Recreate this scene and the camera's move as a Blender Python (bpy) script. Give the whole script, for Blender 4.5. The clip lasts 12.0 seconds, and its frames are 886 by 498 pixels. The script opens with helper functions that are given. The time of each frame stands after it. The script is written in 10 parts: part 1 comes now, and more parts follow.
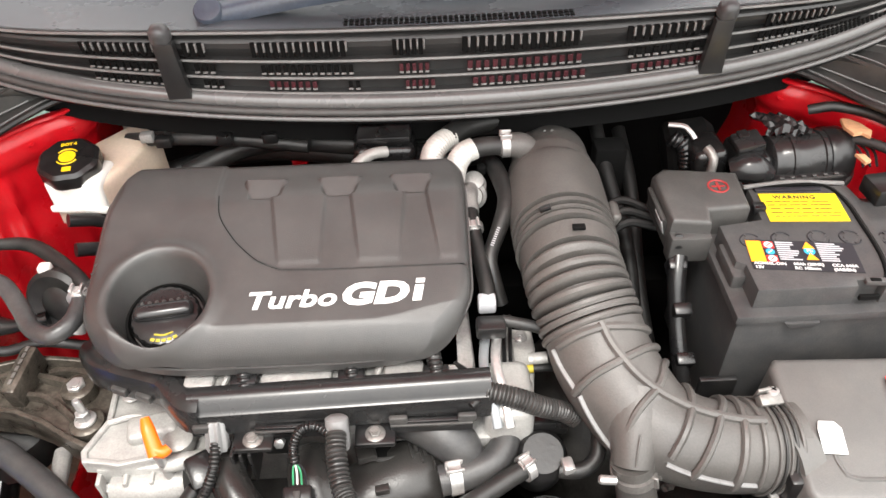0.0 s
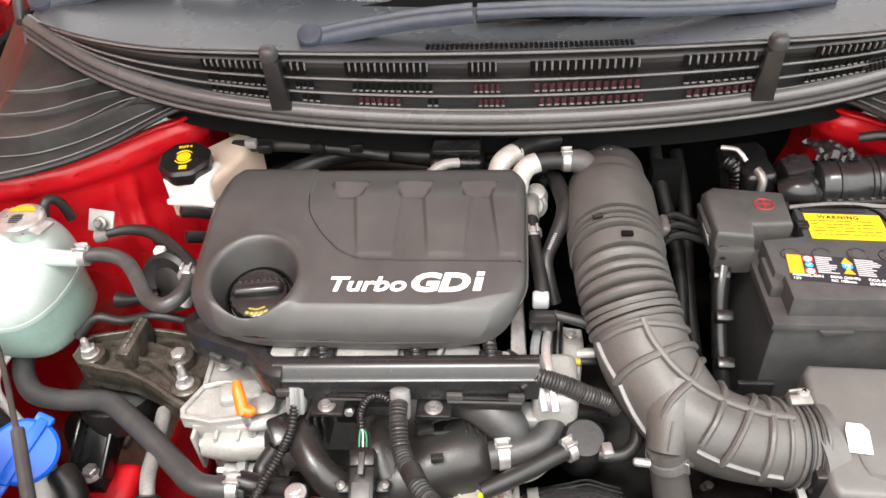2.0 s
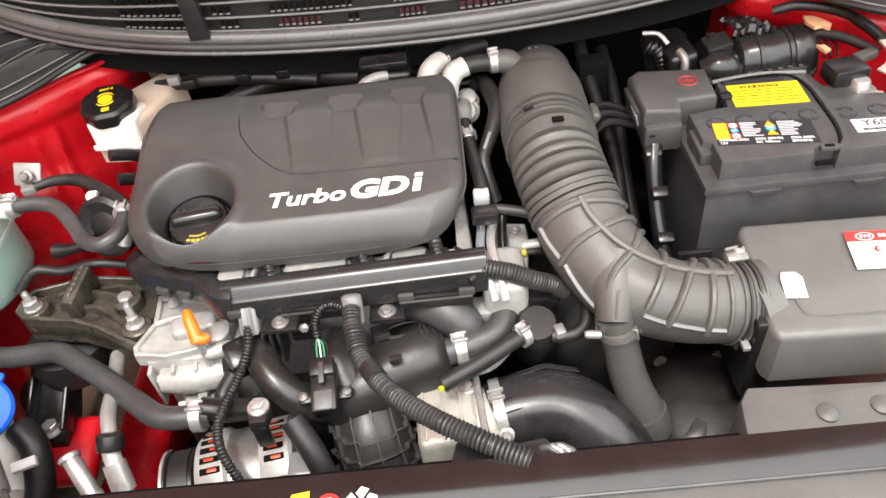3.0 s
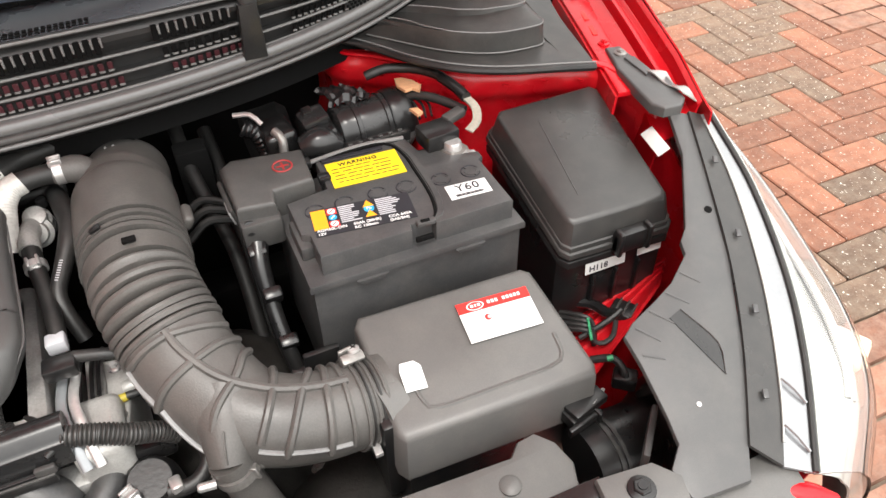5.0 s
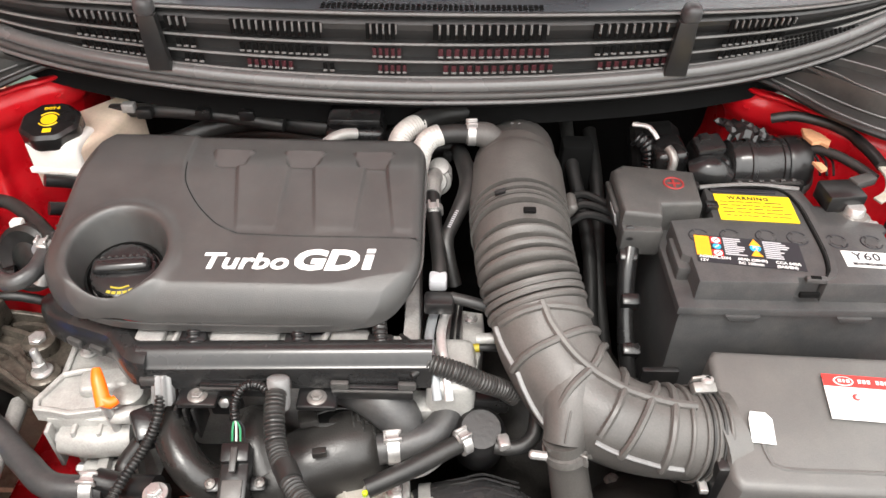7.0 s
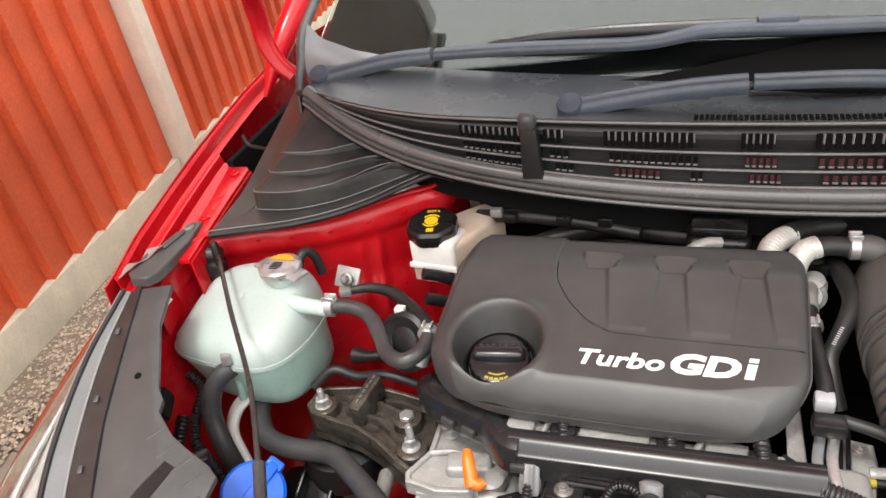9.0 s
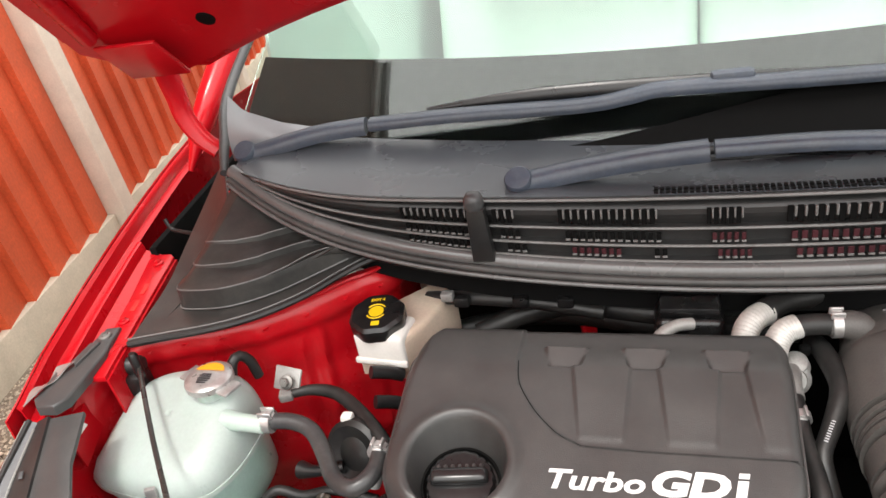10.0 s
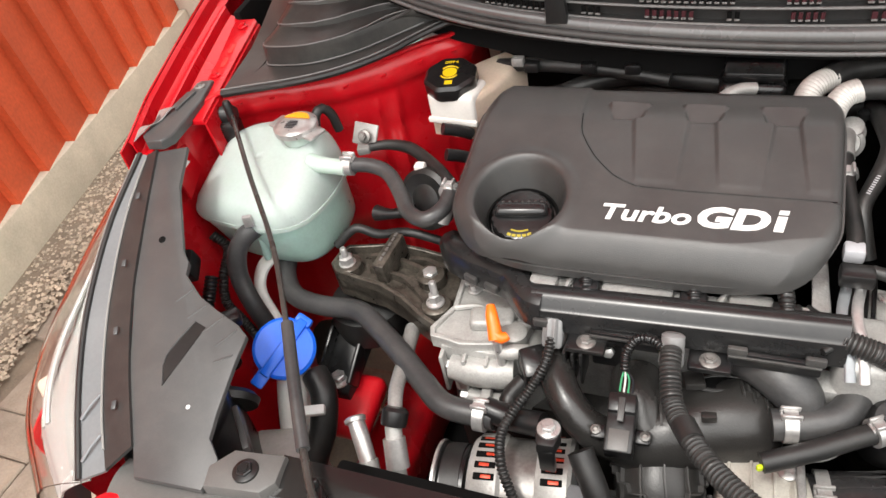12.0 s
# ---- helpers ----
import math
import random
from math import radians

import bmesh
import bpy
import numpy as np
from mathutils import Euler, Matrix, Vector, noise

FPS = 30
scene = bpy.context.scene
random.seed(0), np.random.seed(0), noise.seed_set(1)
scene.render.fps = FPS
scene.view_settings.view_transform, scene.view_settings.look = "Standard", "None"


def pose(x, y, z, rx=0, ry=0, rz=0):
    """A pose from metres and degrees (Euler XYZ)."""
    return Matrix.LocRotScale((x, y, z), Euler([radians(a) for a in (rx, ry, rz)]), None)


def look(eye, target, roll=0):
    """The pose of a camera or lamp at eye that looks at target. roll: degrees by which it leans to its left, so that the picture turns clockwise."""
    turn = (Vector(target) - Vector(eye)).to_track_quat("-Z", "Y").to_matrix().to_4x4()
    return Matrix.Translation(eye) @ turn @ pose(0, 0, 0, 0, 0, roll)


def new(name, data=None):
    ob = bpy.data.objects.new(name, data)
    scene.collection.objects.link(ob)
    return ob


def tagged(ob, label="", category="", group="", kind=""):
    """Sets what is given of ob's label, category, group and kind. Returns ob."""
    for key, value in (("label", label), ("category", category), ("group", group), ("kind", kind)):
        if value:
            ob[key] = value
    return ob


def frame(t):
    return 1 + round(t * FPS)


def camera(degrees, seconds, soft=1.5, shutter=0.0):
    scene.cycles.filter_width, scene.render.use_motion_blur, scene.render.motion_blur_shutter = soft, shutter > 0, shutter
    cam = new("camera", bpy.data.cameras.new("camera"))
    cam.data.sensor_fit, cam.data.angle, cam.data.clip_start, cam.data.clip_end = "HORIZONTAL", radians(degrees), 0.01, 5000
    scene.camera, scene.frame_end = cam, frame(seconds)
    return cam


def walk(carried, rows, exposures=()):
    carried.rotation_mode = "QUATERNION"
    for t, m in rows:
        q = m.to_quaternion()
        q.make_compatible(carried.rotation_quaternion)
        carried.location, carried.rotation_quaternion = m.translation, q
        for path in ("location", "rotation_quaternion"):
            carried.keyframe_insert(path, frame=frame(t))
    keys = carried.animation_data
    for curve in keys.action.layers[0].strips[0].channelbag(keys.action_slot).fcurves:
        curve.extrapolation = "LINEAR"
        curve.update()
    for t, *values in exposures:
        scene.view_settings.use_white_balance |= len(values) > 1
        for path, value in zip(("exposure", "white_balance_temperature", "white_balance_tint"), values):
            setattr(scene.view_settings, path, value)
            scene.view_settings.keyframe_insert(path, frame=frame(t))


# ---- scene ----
cam = camera(61.8, 12.0)
PATH = [
    (0, (-0.018, 0.036, 1.256), (-0.001, 1.507, -0.099), -2.1),
    (0.5, (-0.029, 0.05, 1.266), (-0.057, 1.522, -0.088), -2.7),
    (1, (-0.034, 0.023, 1.269), (-0.138, 1.508, -0.066), -3.1),
    (1.5, (-0.01, -0.03, 1.289), (-0.171, 1.48, -0.012), -3.7),
    (2, (0.0, -0.057, 1.286), (-0.189, 1.469, 0.008), -4.3),
    (2.5, (-0.015, -0.087, 1.266), (-0.195, 1.412, -0.046), -5.9),
    (3, (0.012, -0.107, 1.234), (-0.06, 1.362, -0.122), -7.9),
    (3.5, (0.087, -0.081, 1.221), (0.316, 1.388, -0.116), -5.9),
    (3.7, (0.112, -0.084, 1.215), (0.443, 1.363, -0.125), -5.3),
    (5.3, (0.191, -0.001, 1.238), (0.78, 1.345, -0.119), -1.0),
    (5.5, (0.185, 0.003, 1.239), (0.762, 1.369, -0.103), -0.5),
    (6, (0.156, 0.015, 1.241), (0.661, 1.453, -0.053), 0.9),
    (6.5, (0.094, 0.006, 1.233), (0.381, 1.519, -0.044), 1.3),
    (7, (0.042, -0.014, 1.23), (0.027, 1.505, -0.07), 0.7),
    (7.5, (-0.001, -0.054, 1.195), (-0.29, 1.35, -0.199), 0.8),
    (7.7, (-0.019, -0.072, 1.178), (-0.393, 1.288, -0.24), 1.0),
    (9.3, (-0.076, -0.046, 1.237), (-0.785, 1.583, 0.318), -10.3),
    (9.5, (-0.082, -0.014, 1.243), (-0.77, 1.628, 0.332), -11.1),
    (10, (-0.087, 0.063, 1.255), (-0.689, 1.712, 0.296), -10.9),
    (10.5, (-0.095, 0.033, 1.244), (-0.936, 1.477, 0.144), -11.7),
    (11, (-0.09, -0.009, 1.233), (-0.993, 1.342, 0.067), -8.7),
    (11.5, (-0.078, -0.028, 1.211), (-0.886, 1.27, -0.078), -9.2),
    (12, (-0.075, -0.041, 1.222), (-0.803, 1.293, -0.079), -13.0),
]
walk(cam, [(t, look(eye, target, roll)) for t, eye, target, roll in PATH], [(0, 0.80), (1.0, 0.78), (2.5, 0.70), (3.7, 0.76), (5.5, 0.34), (6.0, 0.37), (7.0, 0.66), (7.5, 0.67), (9.5, 0.18), (10.5, 0.30), (12, 0.32)])

# ---- world, sun ----
world = bpy.data.worlds.new("overcast_sky")
scene.world = world
world.use_nodes = True
wn, wl = world.node_tree.nodes, world.node_tree.links
sky = wn.new("ShaderNodeTexSky")
sky.sky_type, sky.sun_disc = "NISHITA", False
sky.sun_elevation, sky.sun_rotation = radians(70), radians(200)
soft_sky = wn.new("ShaderNodeMixRGB")
soft_sky.inputs[0].default_value = 0.86
soft_sky.inputs[2].default_value = (9.1, 8.85, 8.35, 1)
wl.new(sky.outputs[0], soft_sky.inputs[1])
# a hazy sky is brighter overhead than at the horizon, and brighter on the sun's side
sky_way = wn.new("ShaderNodeTexCoord")
sky_up = wn.new("ShaderNodeSeparateXYZ")
sky_rise = wn.new("ShaderNodeMapRange")
sky_rise.inputs["To Min"].default_value, sky_rise.inputs["To Max"].default_value = 0.36, 1.25
sky_mul = wn.new("ShaderNodeVectorMath")
sky_mul.operation = "SCALE"
wl.new(sky_way.outputs["Generated"], sky_up.inputs[0])
sky_side = wn.new("ShaderNodeMapRange")
sky_side.inputs["From Min"].default_value, sky_side.inputs["From Max"].default_value = 1.0, -1.0
sky_side.inputs["To Min"].default_value, sky_side.inputs["To Max"].default_value = 0.55, 1.45
sky_both = wn.new("ShaderNodeMath")
sky_both.operation = "MULTIPLY"
wl.new(sky_up.outputs["Y"], sky_side.inputs["Value"])
wl.new(sky_up.outputs["Z"], sky_rise.inputs["Value"])
wl.new(sky_rise.outputs[0], sky_both.inputs[0])
wl.new(sky_side.outputs[0], sky_both.inputs[1])
wl.new(soft_sky.outputs[0], sky_mul.inputs[0])
wl.new(sky_both.outputs[0], sky_mul.inputs["Scale"])
wl.new(sky_mul.outputs[0], wn["Background"].inputs[0])
wn["Background"].inputs[1].default_value = 0.34
sun = new("sun", bpy.data.lights.new("sun", "SUN"))
sun.data.energy, sun.data.angle, sun.data.color = 1.8, radians(11), (1.0, 0.96, 0.90)
sun.matrix_world = look((-0.5, -1.0, 4.6), (0, 0.5, 0.7))


# ---- materials ----
def noise_node(nt, scale, detail=3.0, rough=0.55):
    n = nt.nodes.new("ShaderNodeTexNoise")
    n.inputs["Scale"].default_value, n.inputs["Detail"].default_value = scale, detail
    n.inputs["Roughness"].default_value = rough
    return n


def material(name, colour, rough=0.5, metal=0.0, spread=0.25, big=9.0, fine=260.0, bump=0.15, dust=0.0, coat=0.0, spec=0.5,
             per_object=0.0, per_island=0.0, dust_colour=(0.32, 0.29, 0.25), trans=0.0, sss=0.0, speck=0.0):
    """A surface with variation at two scales, fine relief and dust in patches."""
    m = bpy.data.materials.new(name)
    m.use_nodes = True
    nt = m.node_tree
    b = nt.nodes["Principled BSDF"]
    tc = nt.nodes.new("ShaderNodeTexCoord")
    n1, n2 = noise_node(nt, big, 5.0), noise_node(nt, fine, 2.0)
    for n in (n1, n2):
        nt.links.new(tc.outputs["Object"], n.inputs["Vector"])
    ramp = nt.nodes.new("ShaderNodeMapRange")
    ramp.inputs["From Min"].default_value, ramp.inputs["From Max"].default_value = 0.28, 0.72
    ramp.inputs["To Min"].default_value, ramp.inputs["To Max"].default_value = 1 - spread, 1 + spread
    nt.links.new(n1.outputs["Fac"], ramp.inputs["Value"])
    grain = nt.nodes.new("ShaderNodeMapRange")
    grain.inputs["From Min"].default_value, grain.inputs["From Max"].default_value = 0.3, 0.7
    grain.inputs["To Min"].default_value, grain.inputs["To Max"].default_value = 1 - spread * 0.45, 1 + spread * 0.45
    nt.links.new(n2.outputs["Fac"], grain.inputs["Value"])
    mul = nt.nodes.new("ShaderNodeMath")
    mul.operation = "MULTIPLY"
    nt.links.new(ramp.outputs[0], mul.inputs[0])
    nt.links.new(grain.outputs[0], mul.inputs[1])
    value = mul.outputs[0]
    if per_object or per_island:
        if per_object:
            src = nt.nodes.new("ShaderNodeObjectInfo").outputs["Random"]
        else:
            src = nt.nodes.new("ShaderNodeNewGeometry").outputs["Random Per Island"]
        each = nt.nodes.new("ShaderNodeMapRange")
        w = per_object or per_island
        each.inputs["To Min"].default_value, each.inputs["To Max"].default_value = 1 - w, 1 + w
        nt.links.new(src, each.inputs["Value"])
        m2 = nt.nodes.new("ShaderNodeMath")
        m2.operation = "MULTIPLY"
        nt.links.new(value, m2.inputs[0])
        nt.links.new(each.outputs[0], m2.inputs[1])
        value = m2.outputs[0]
    scaled = nt.nodes.new("ShaderNodeVectorMath")
    scaled.operation = "SCALE"
    scaled.inputs[0].default_value = colour
    nt.links.new(value, scaled.inputs["Scale"])
    out = scaled.outputs[0]
    if dust:
        n3 = noise_node(nt, 34.0, 6.0, 0.7)
        nt.links.new(tc.outputs["Object"], n3.inputs["Vector"])
        d = nt.nodes.new("ShaderNodeMapRange")
        d.inputs["From Min"].default_value, d.inputs["From Max"].default_value = 0.42, 0.75
        d.inputs["To Max"].default_value = dust
        nt.links.new(n3.outputs["Fac"], d.inputs["Value"])
        mix = nt.nodes.new("ShaderNodeMixRGB")
        mix.inputs[2].default_value = (*dust_colour, 1)
        nt.links.new(d.outputs[0], mix.inputs[0])
        nt.links.new(out, mix.inputs[1])
        out = mix.outputs[0]
    if speck:
        n4 = noise_node(nt, 120.0, 3.0, 0.6)
        nt.links.new(tc.outputs["Object"], n4.inputs["Vector"])
        k4 = nt.nodes.new("ShaderNodeMapRange")
        k4.inputs["From Min"].default_value, k4.inputs["From Max"].default_value = 0.64, 0.72
        k4.inputs["To Max"].default_value = speck
        nt.links.new(n4.outputs["Fac"], k4.inputs["Value"])
        mix4 = nt.nodes.new("ShaderNodeMixRGB")
        mix4.inputs[2].default_value = (0.72, 0.68, 0.60, 1)
        nt.links.new(k4.outputs[0], mix4.inputs[0])
        nt.links.new(out, mix4.inputs[1])
        out = mix4.outputs[0]
    nt.links.new(out, b.inputs["Base Color"])
    rr = nt.nodes.new("ShaderNodeMapRange")
    rr.inputs["From Min"].default_value, rr.inputs["From Max"].default_value = 0.25, 0.75
    rr.inputs["To Min"].default_value, rr.inputs["To Max"].default_value = max(0.02, rough - 0.09), min(1, rough + 0.09)
    nt.links.new(n1.outputs["Fac"], rr.inputs["Value"])
    nt.links.new(rr.outputs[0], b.inputs["Roughness"])
    b.inputs["Metallic"].default_value = metal
    b.inputs["Specular IOR Level"].default_value = spec
    b.inputs["Coat Weight"].default_value = coat
    b.inputs["Coat Roughness"].default_value = 0.06
    b.inputs["Transmission Weight"].default_value = trans
    if sss:
        b.inputs["Subsurface Weight"].default_value = sss
        b.inputs["Subsurface Radius"].default_value = (0.02, 0.025, 0.02)
        b.inputs["Subsurface Scale"].default_value = 0.6
    if bump:
        bp = nt.nodes.new("ShaderNodeBump")
        bp.inputs["Strength"].default_value, bp.inputs["Distance"].default_value = bump, 0.0006
        nt.links.new(n2.outputs["Fac"], bp.inputs["Height"])
        nt.links.new(bp.outputs[0], b.inputs["Normal"])
    return m


PLASTIC = material("black_plastic", (0.0085, 0.0085, 0.009), 0.3, dust=0.03, spec=0.5, bump=0.2)
PLASTIC_GREY = material("dusty_grey_black_plastic", (0.044, 0.043, 0.042), 0.42, dust=0.08, bump=0.3, fine=700)
STRIPGLOSS = material("polished_black_plastic", (0.012, 0.0115, 0.0115), 0.17, dust=0.02, bump=0.02, spread=0.1, coat=0.2)
GLOSS = material("glossy_black_plastic", (0.016, 0.016, 0.0165), 0.25, dust=0.03, bump=0.03, spread=0.1)
CLIPGREY = material("grey_clip_plastic", (0.20, 0.20, 0.20), 0.35, spread=0.15, bump=0.1, dust=0.06)
PLUSRED = material("faded_red_print", (0.28, 0.02, 0.02), 0.5, spread=0.1, bump=0.0)
COVER = material("satin_engine_cover_plastic", (0.040, 0.0395, 0.039), 0.36, dust=0.04, bump=0.45, fine=1100, spread=0.12, spec=0.6)
BATTERY = material("battery_case_plastic", (0.040, 0.040, 0.041), 0.4, dust=0.08, bump=0.3, fine=600)
RUBBER = material("black_rubber", (0.0115, 0.0115, 0.0115), 0.46, dust=0.05, bump=0.25)
HOSE = material("grey_black_hose_rubber", (0.038, 0.038, 0.039), 0.4, dust=0.08, bump=0.3)
INTAKE = material("dusty_intake_rubber", (0.074, 0.070, 0.066), 0.44, dust=0.12, bump=0.35, fine=500, dust_colour=(0.22, 0.20, 0.18))
SEALRUB = material("bonnet_seal_rubber", (0.105, 0.1045, 0.104), 0.24, dust=0.04, bump=0.05, spread=0.12, coat=0.45)
CORNERP = material("corner_cover_plastic", (0.030, 0.0295, 0.0285), 0.36, dust=0.08, bump=0.3, fine=800)
AIRBOX = material("grey_airbox_plastic", (0.094, 0.092, 0.089), 0.42, dust=0.08, bump=0.3, fine=700, spread=0.12)
LAMPCOVER = material("grey_lamp_cover_plastic", (0.060, 0.060, 0.0605), 0.40, dust=0.06, bump=0.25, fine=900, spread=0.12)
ROD = material("black_painted_rod", (0.030, 0.028, 0.026), 0.28, spread=0.2, bump=0.1, dust=0.08)
FUSEP = material("satin_black_lid_plastic", (0.026, 0.0255, 0.025), 0.33, dust=0.05, bump=0.3, fine=900, spread=0.12)
MANIFOLDP = material("satin_black_manifold_plastic", (0.021, 0.020, 0.019), 0.30, dust=0.05, bump=0.35, fine=500, spread=0.25, dust_colour=(0.10, 0.095, 0.085))
THROTTLE = material("beige_cast_metal", (0.46, 0.44, 0.39), 0.42, metal=0.2, spread=0.18, big=40, fine=420, bump=0.6, dust=0.15)
# paler than the black plastic: edge highlights are put into this colour
RIDGE = material("edge_highlight_plastic", (0.15, 0.148, 0.145), 0.33, dust=0.05, bump=0.1, spread=0.2)
COWLP = material("cowl_plastic", (0.020, 0.020, 0.0202), 0.34, spec=0.5, dust=0.03, bump=0.3, fine=800)
COWLTOP = material("grey_scuttle_plastic", (0.050, 0.051, 0.053), 0.36, dust=0.10, bump=0.3, fine=800)
PANELGREY = material("smooth_grey_scuttle_top", (0.062, 0.068, 0.077), 0.27, dust=0.0, bump=0.15, fine=900, spread=0.10, spec=0.6)
ENDGREY = material("pale_grey_end_plastic", (0.22, 0.225, 0.235), 0.28, spread=0.1, bump=0.1, fine=900, spec=0.6)
WIPER = material("wiper_paint", (0.044, 0.055, 0.076), 0.36, dust=0.08)
# shaded copy of the red paint, for bodywork behind the slots
RED_SHADED = material("shaded_red_bodywork", (0.040, 0.002, 0.006), 0.5, spread=0.15, bump=0.0)
# near-black for dark parts; also puts shade into voids, slots, grooves and holes
DARK = material("black_and_void_shade", (0.0035, 0.0035, 0.0035), 0.85, dust=0.0, spec=0.12)
RED = material("red_car_paint", (0.48, 0.004, 0.010), 0.25, coat=0.10, spread=0.06, bump=0.0, dust=0.012, spec=0.32)
RED_IN = material("red_inner_wing_paint", (0.48, 0.004, 0.010), 0.30, coat=0.15, spread=0.10, bump=0.06, dust=0.04, spec=0.38)
ALU = material("cast_aluminium", (0.30, 0.295, 0.285), 0.42, metal=0.35, spread=0.24, big=40, fine=420, bump=0.6, dust=0.18)
ALU_PALE = material("pale_cast_aluminium", (0.37, 0.365, 0.35), 0.40, metal=0.2, spread=0.2, big=40, fine=420, bump=0.6, dust=0.15)
ALU_DARK = material("stained_cast_metal", (0.078, 0.068, 0.056), 0.32, metal=0.40, spread=0.6, big=60, fine=300, bump=0.8, dust=0.20, dust_colour=(0.18, 0.155, 0.125))
GEARDARK = material("dark_casting", (0.017, 0.0155, 0.014), 0.5, metal=0.2, spread=0.5, big=50, fine=300, bump=0.6, dust=0.08, dust_colour=(0.08, 0.07, 0.06))
STEEL = material("zinc_steel", (0.50, 0.49, 0.48), 0.33, metal=0.65, spread=0.15, big=60, bump=0.1, dust=0.06)
STEEL_DARK = material("dull_steel", (0.22, 0.21, 0.20), 0.42, metal=0.6, spread=0.25, big=60, bump=0.2, dust=0.15)
FOIL = material("heat_sleeve_silver", (0.54, 0.53, 0.50), 0.45, metal=0.2, spread=0.18, big=50, fine=300, bump=0.7, dust=0.12)
TAPE = material("dirty_braid", (0.27, 0.25, 0.21), 0.6, spread=0.3, big=40, bump=0.5, dust=0.25)
TANK = material("translucent_tank_plastic", (0.43, 0.525, 0.475), 0.36, spread=0.06, big=14, bump=0.08, dust=0.04, sss=0.5)
TANK_LOW = material("tank_with_green_coolant", (0.37, 0.525, 0.465), 0.36, spread=0.10, big=20, bump=0.08, dust=0.05, sss=0.5)
WHITE = material("off_white_plastic", (0.74, 0.72, 0.68), 0.42, spread=0.06, bump=0.1, dust=0.08)
SIGNAMBER = material("amber_sign_print", (0.78, 0.42, 0.02), 0.5, spread=0.08, bump=0.0)
AMBER = material("yellowed_reservoir_plastic", (0.60, 0.48, 0.38), 0.40, spread=0.12, bump=0.1, dust=0.08, sss=0.3)
AMBER_PALE = material("frosted_bottle_plastic", (0.46, 0.45, 0.42), 0.45, spread=0.12, bump=0.1, dust=0.15, sss=0.2)
PAPER = material("white_label_paper", (0.64, 0.64, 0.63), 0.55, spread=0.05, bump=0.05, dust=0.05)
DULLYELLOW = material("worn_yellow_print", (0.42, 0.34, 0.03), 0.5, spread=0.2, bump=0.05)
YELLOW = material("yellow_label", (0.80, 0.56, 0.01), 0.45, spread=0.06, bump=0.05)
ORANGE = material("orange_plastic", (0.90, 0.16, 0.01), 0.38, spread=0.06, bump=0.05)
LORANGE = material("orange_print", (0.80, 0.32, 0.01), 0.5, spread=0.05, bump=0.0)
LRED = material("red_print", (0.66, 0.02, 0.015), 0.5, spread=0.05, bump=0.0)
LBLUE = material("blue_print", (0.02, 0.30, 0.56), 0.5, spread=0.05, bump=0.0)
LBLACK = material("black_print", (0.012, 0.012, 0.016), 0.45, spread=0.1, bump=0.0)
LGREY = material("grey_print", (0.42, 0.42, 0.44), 0.5, spread=0.1, bump=0.0)
LWHITE = material("white_print", (0.70, 0.70, 0.69), 0.5, spread=0.03, bump=0.0)
BLUE = material("blue_cap_plastic", (0.004, 0.120, 0.72), 0.42, spread=0.08, bump=0.06, dust=0.03)
NEON = material("yellow_green_clip_plastic", (0.62, 0.80, 0.02), 0.4, spread=0.06, bump=0.05)
GREEN = material("green_wire", (0.05, 0.30, 0.14), 0.45, bump=0.0)
SILVER = material("lamp_reflector_silver", (0.36, 0.365, 0.35), 0.22, metal=0.35, spread=0.06, bump=0.0)
LAMPGREY = material("lamp_housing_grey", (0.25, 0.262, 0.272), 0.16, metal=0.35, spread=0.08, big=12, bump=0.0)
COPPER = material("copper_winding", (0.58, 0.06, 0.025), 0.4, metal=0.3, spread=0.2, bump=0.2)
CONCRETE = material("weathered_concrete", (0.50, 0.45, 0.35), 0.85, spread=0.16, big=7, fine=150, bump=0.8, dust=0.25, dust_colour=(0.30, 0.29, 0.21))
CONCRETE_PALE = material("pale_concrete_post", (0.66, 0.60, 0.50), 0.85, spread=0.10, big=9, fine=150, bump=0.8, dust=0.12)
FENCE = material("orange_red_stained_board", (0.54, 0.088, 0.028), 0.62, spread=0.24, big=4, fine=90, bump=0.5, per_object=0.10)
BRICK = material("worn_block_paving", (0.190, 0.076, 0.043), 0.82, spread=0.30, big=20, fine=260, bump=0.9, per_object=0.28, dust=0.40, dust_colour=(0.22, 0.165, 0.125), speck=0.6)
BRICK_GREY = material("grey_brown_block_paving", (0.125, 0.078, 0.052), 0.82, spread=0.30, big=20, fine=260, bump=0.9, per_object=0.25, dust=0.40, dust_colour=(0.25, 0.22, 0.17), speck=0.9)
BRICK_STUFF = material("worn_block_paving_far", (0.215, 0.100, 0.064), 0.82, spread=0.30, big=20, fine=260, bump=0.9, per_island=0.30, dust=0.55, dust_colour=(0.30, 0.22, 0.17))
PAVER = material("grey_brown_paver", (0.27, 0.215, 0.165), 0.85, spread=0.2, big=14, fine=200, bump=0.9, per_object=0.18, dust=0.35)
# darker copy of the rubber, for leads and cables in deep shade
SHADE = material("shaded_black_rubber", (0.006, 0.006, 0.006), 0.6, dust=0.02, spec=0.3)
CHARGE = material("shiny_black_hose_rubber", (0.020, 0.020, 0.021), 0.24, spread=0.35, big=16, dust=0.05, bump=0.1)
JOINT = material("sand_joint", (0.17, 0.13, 0.095), 0.9, spread=0.25, big=12, fine=180, bump=0.9)
GRAVEL = material("gravel_stone", (0.38, 0.31, 0.235), 0.85, spread=0.2, per_island=0.45, bump=0.6)
ASPHALT = material("grey_road", (0.19, 0.20, 0.20), 0.88, spread=0.2, big=8, fine=220, bump=0.9)
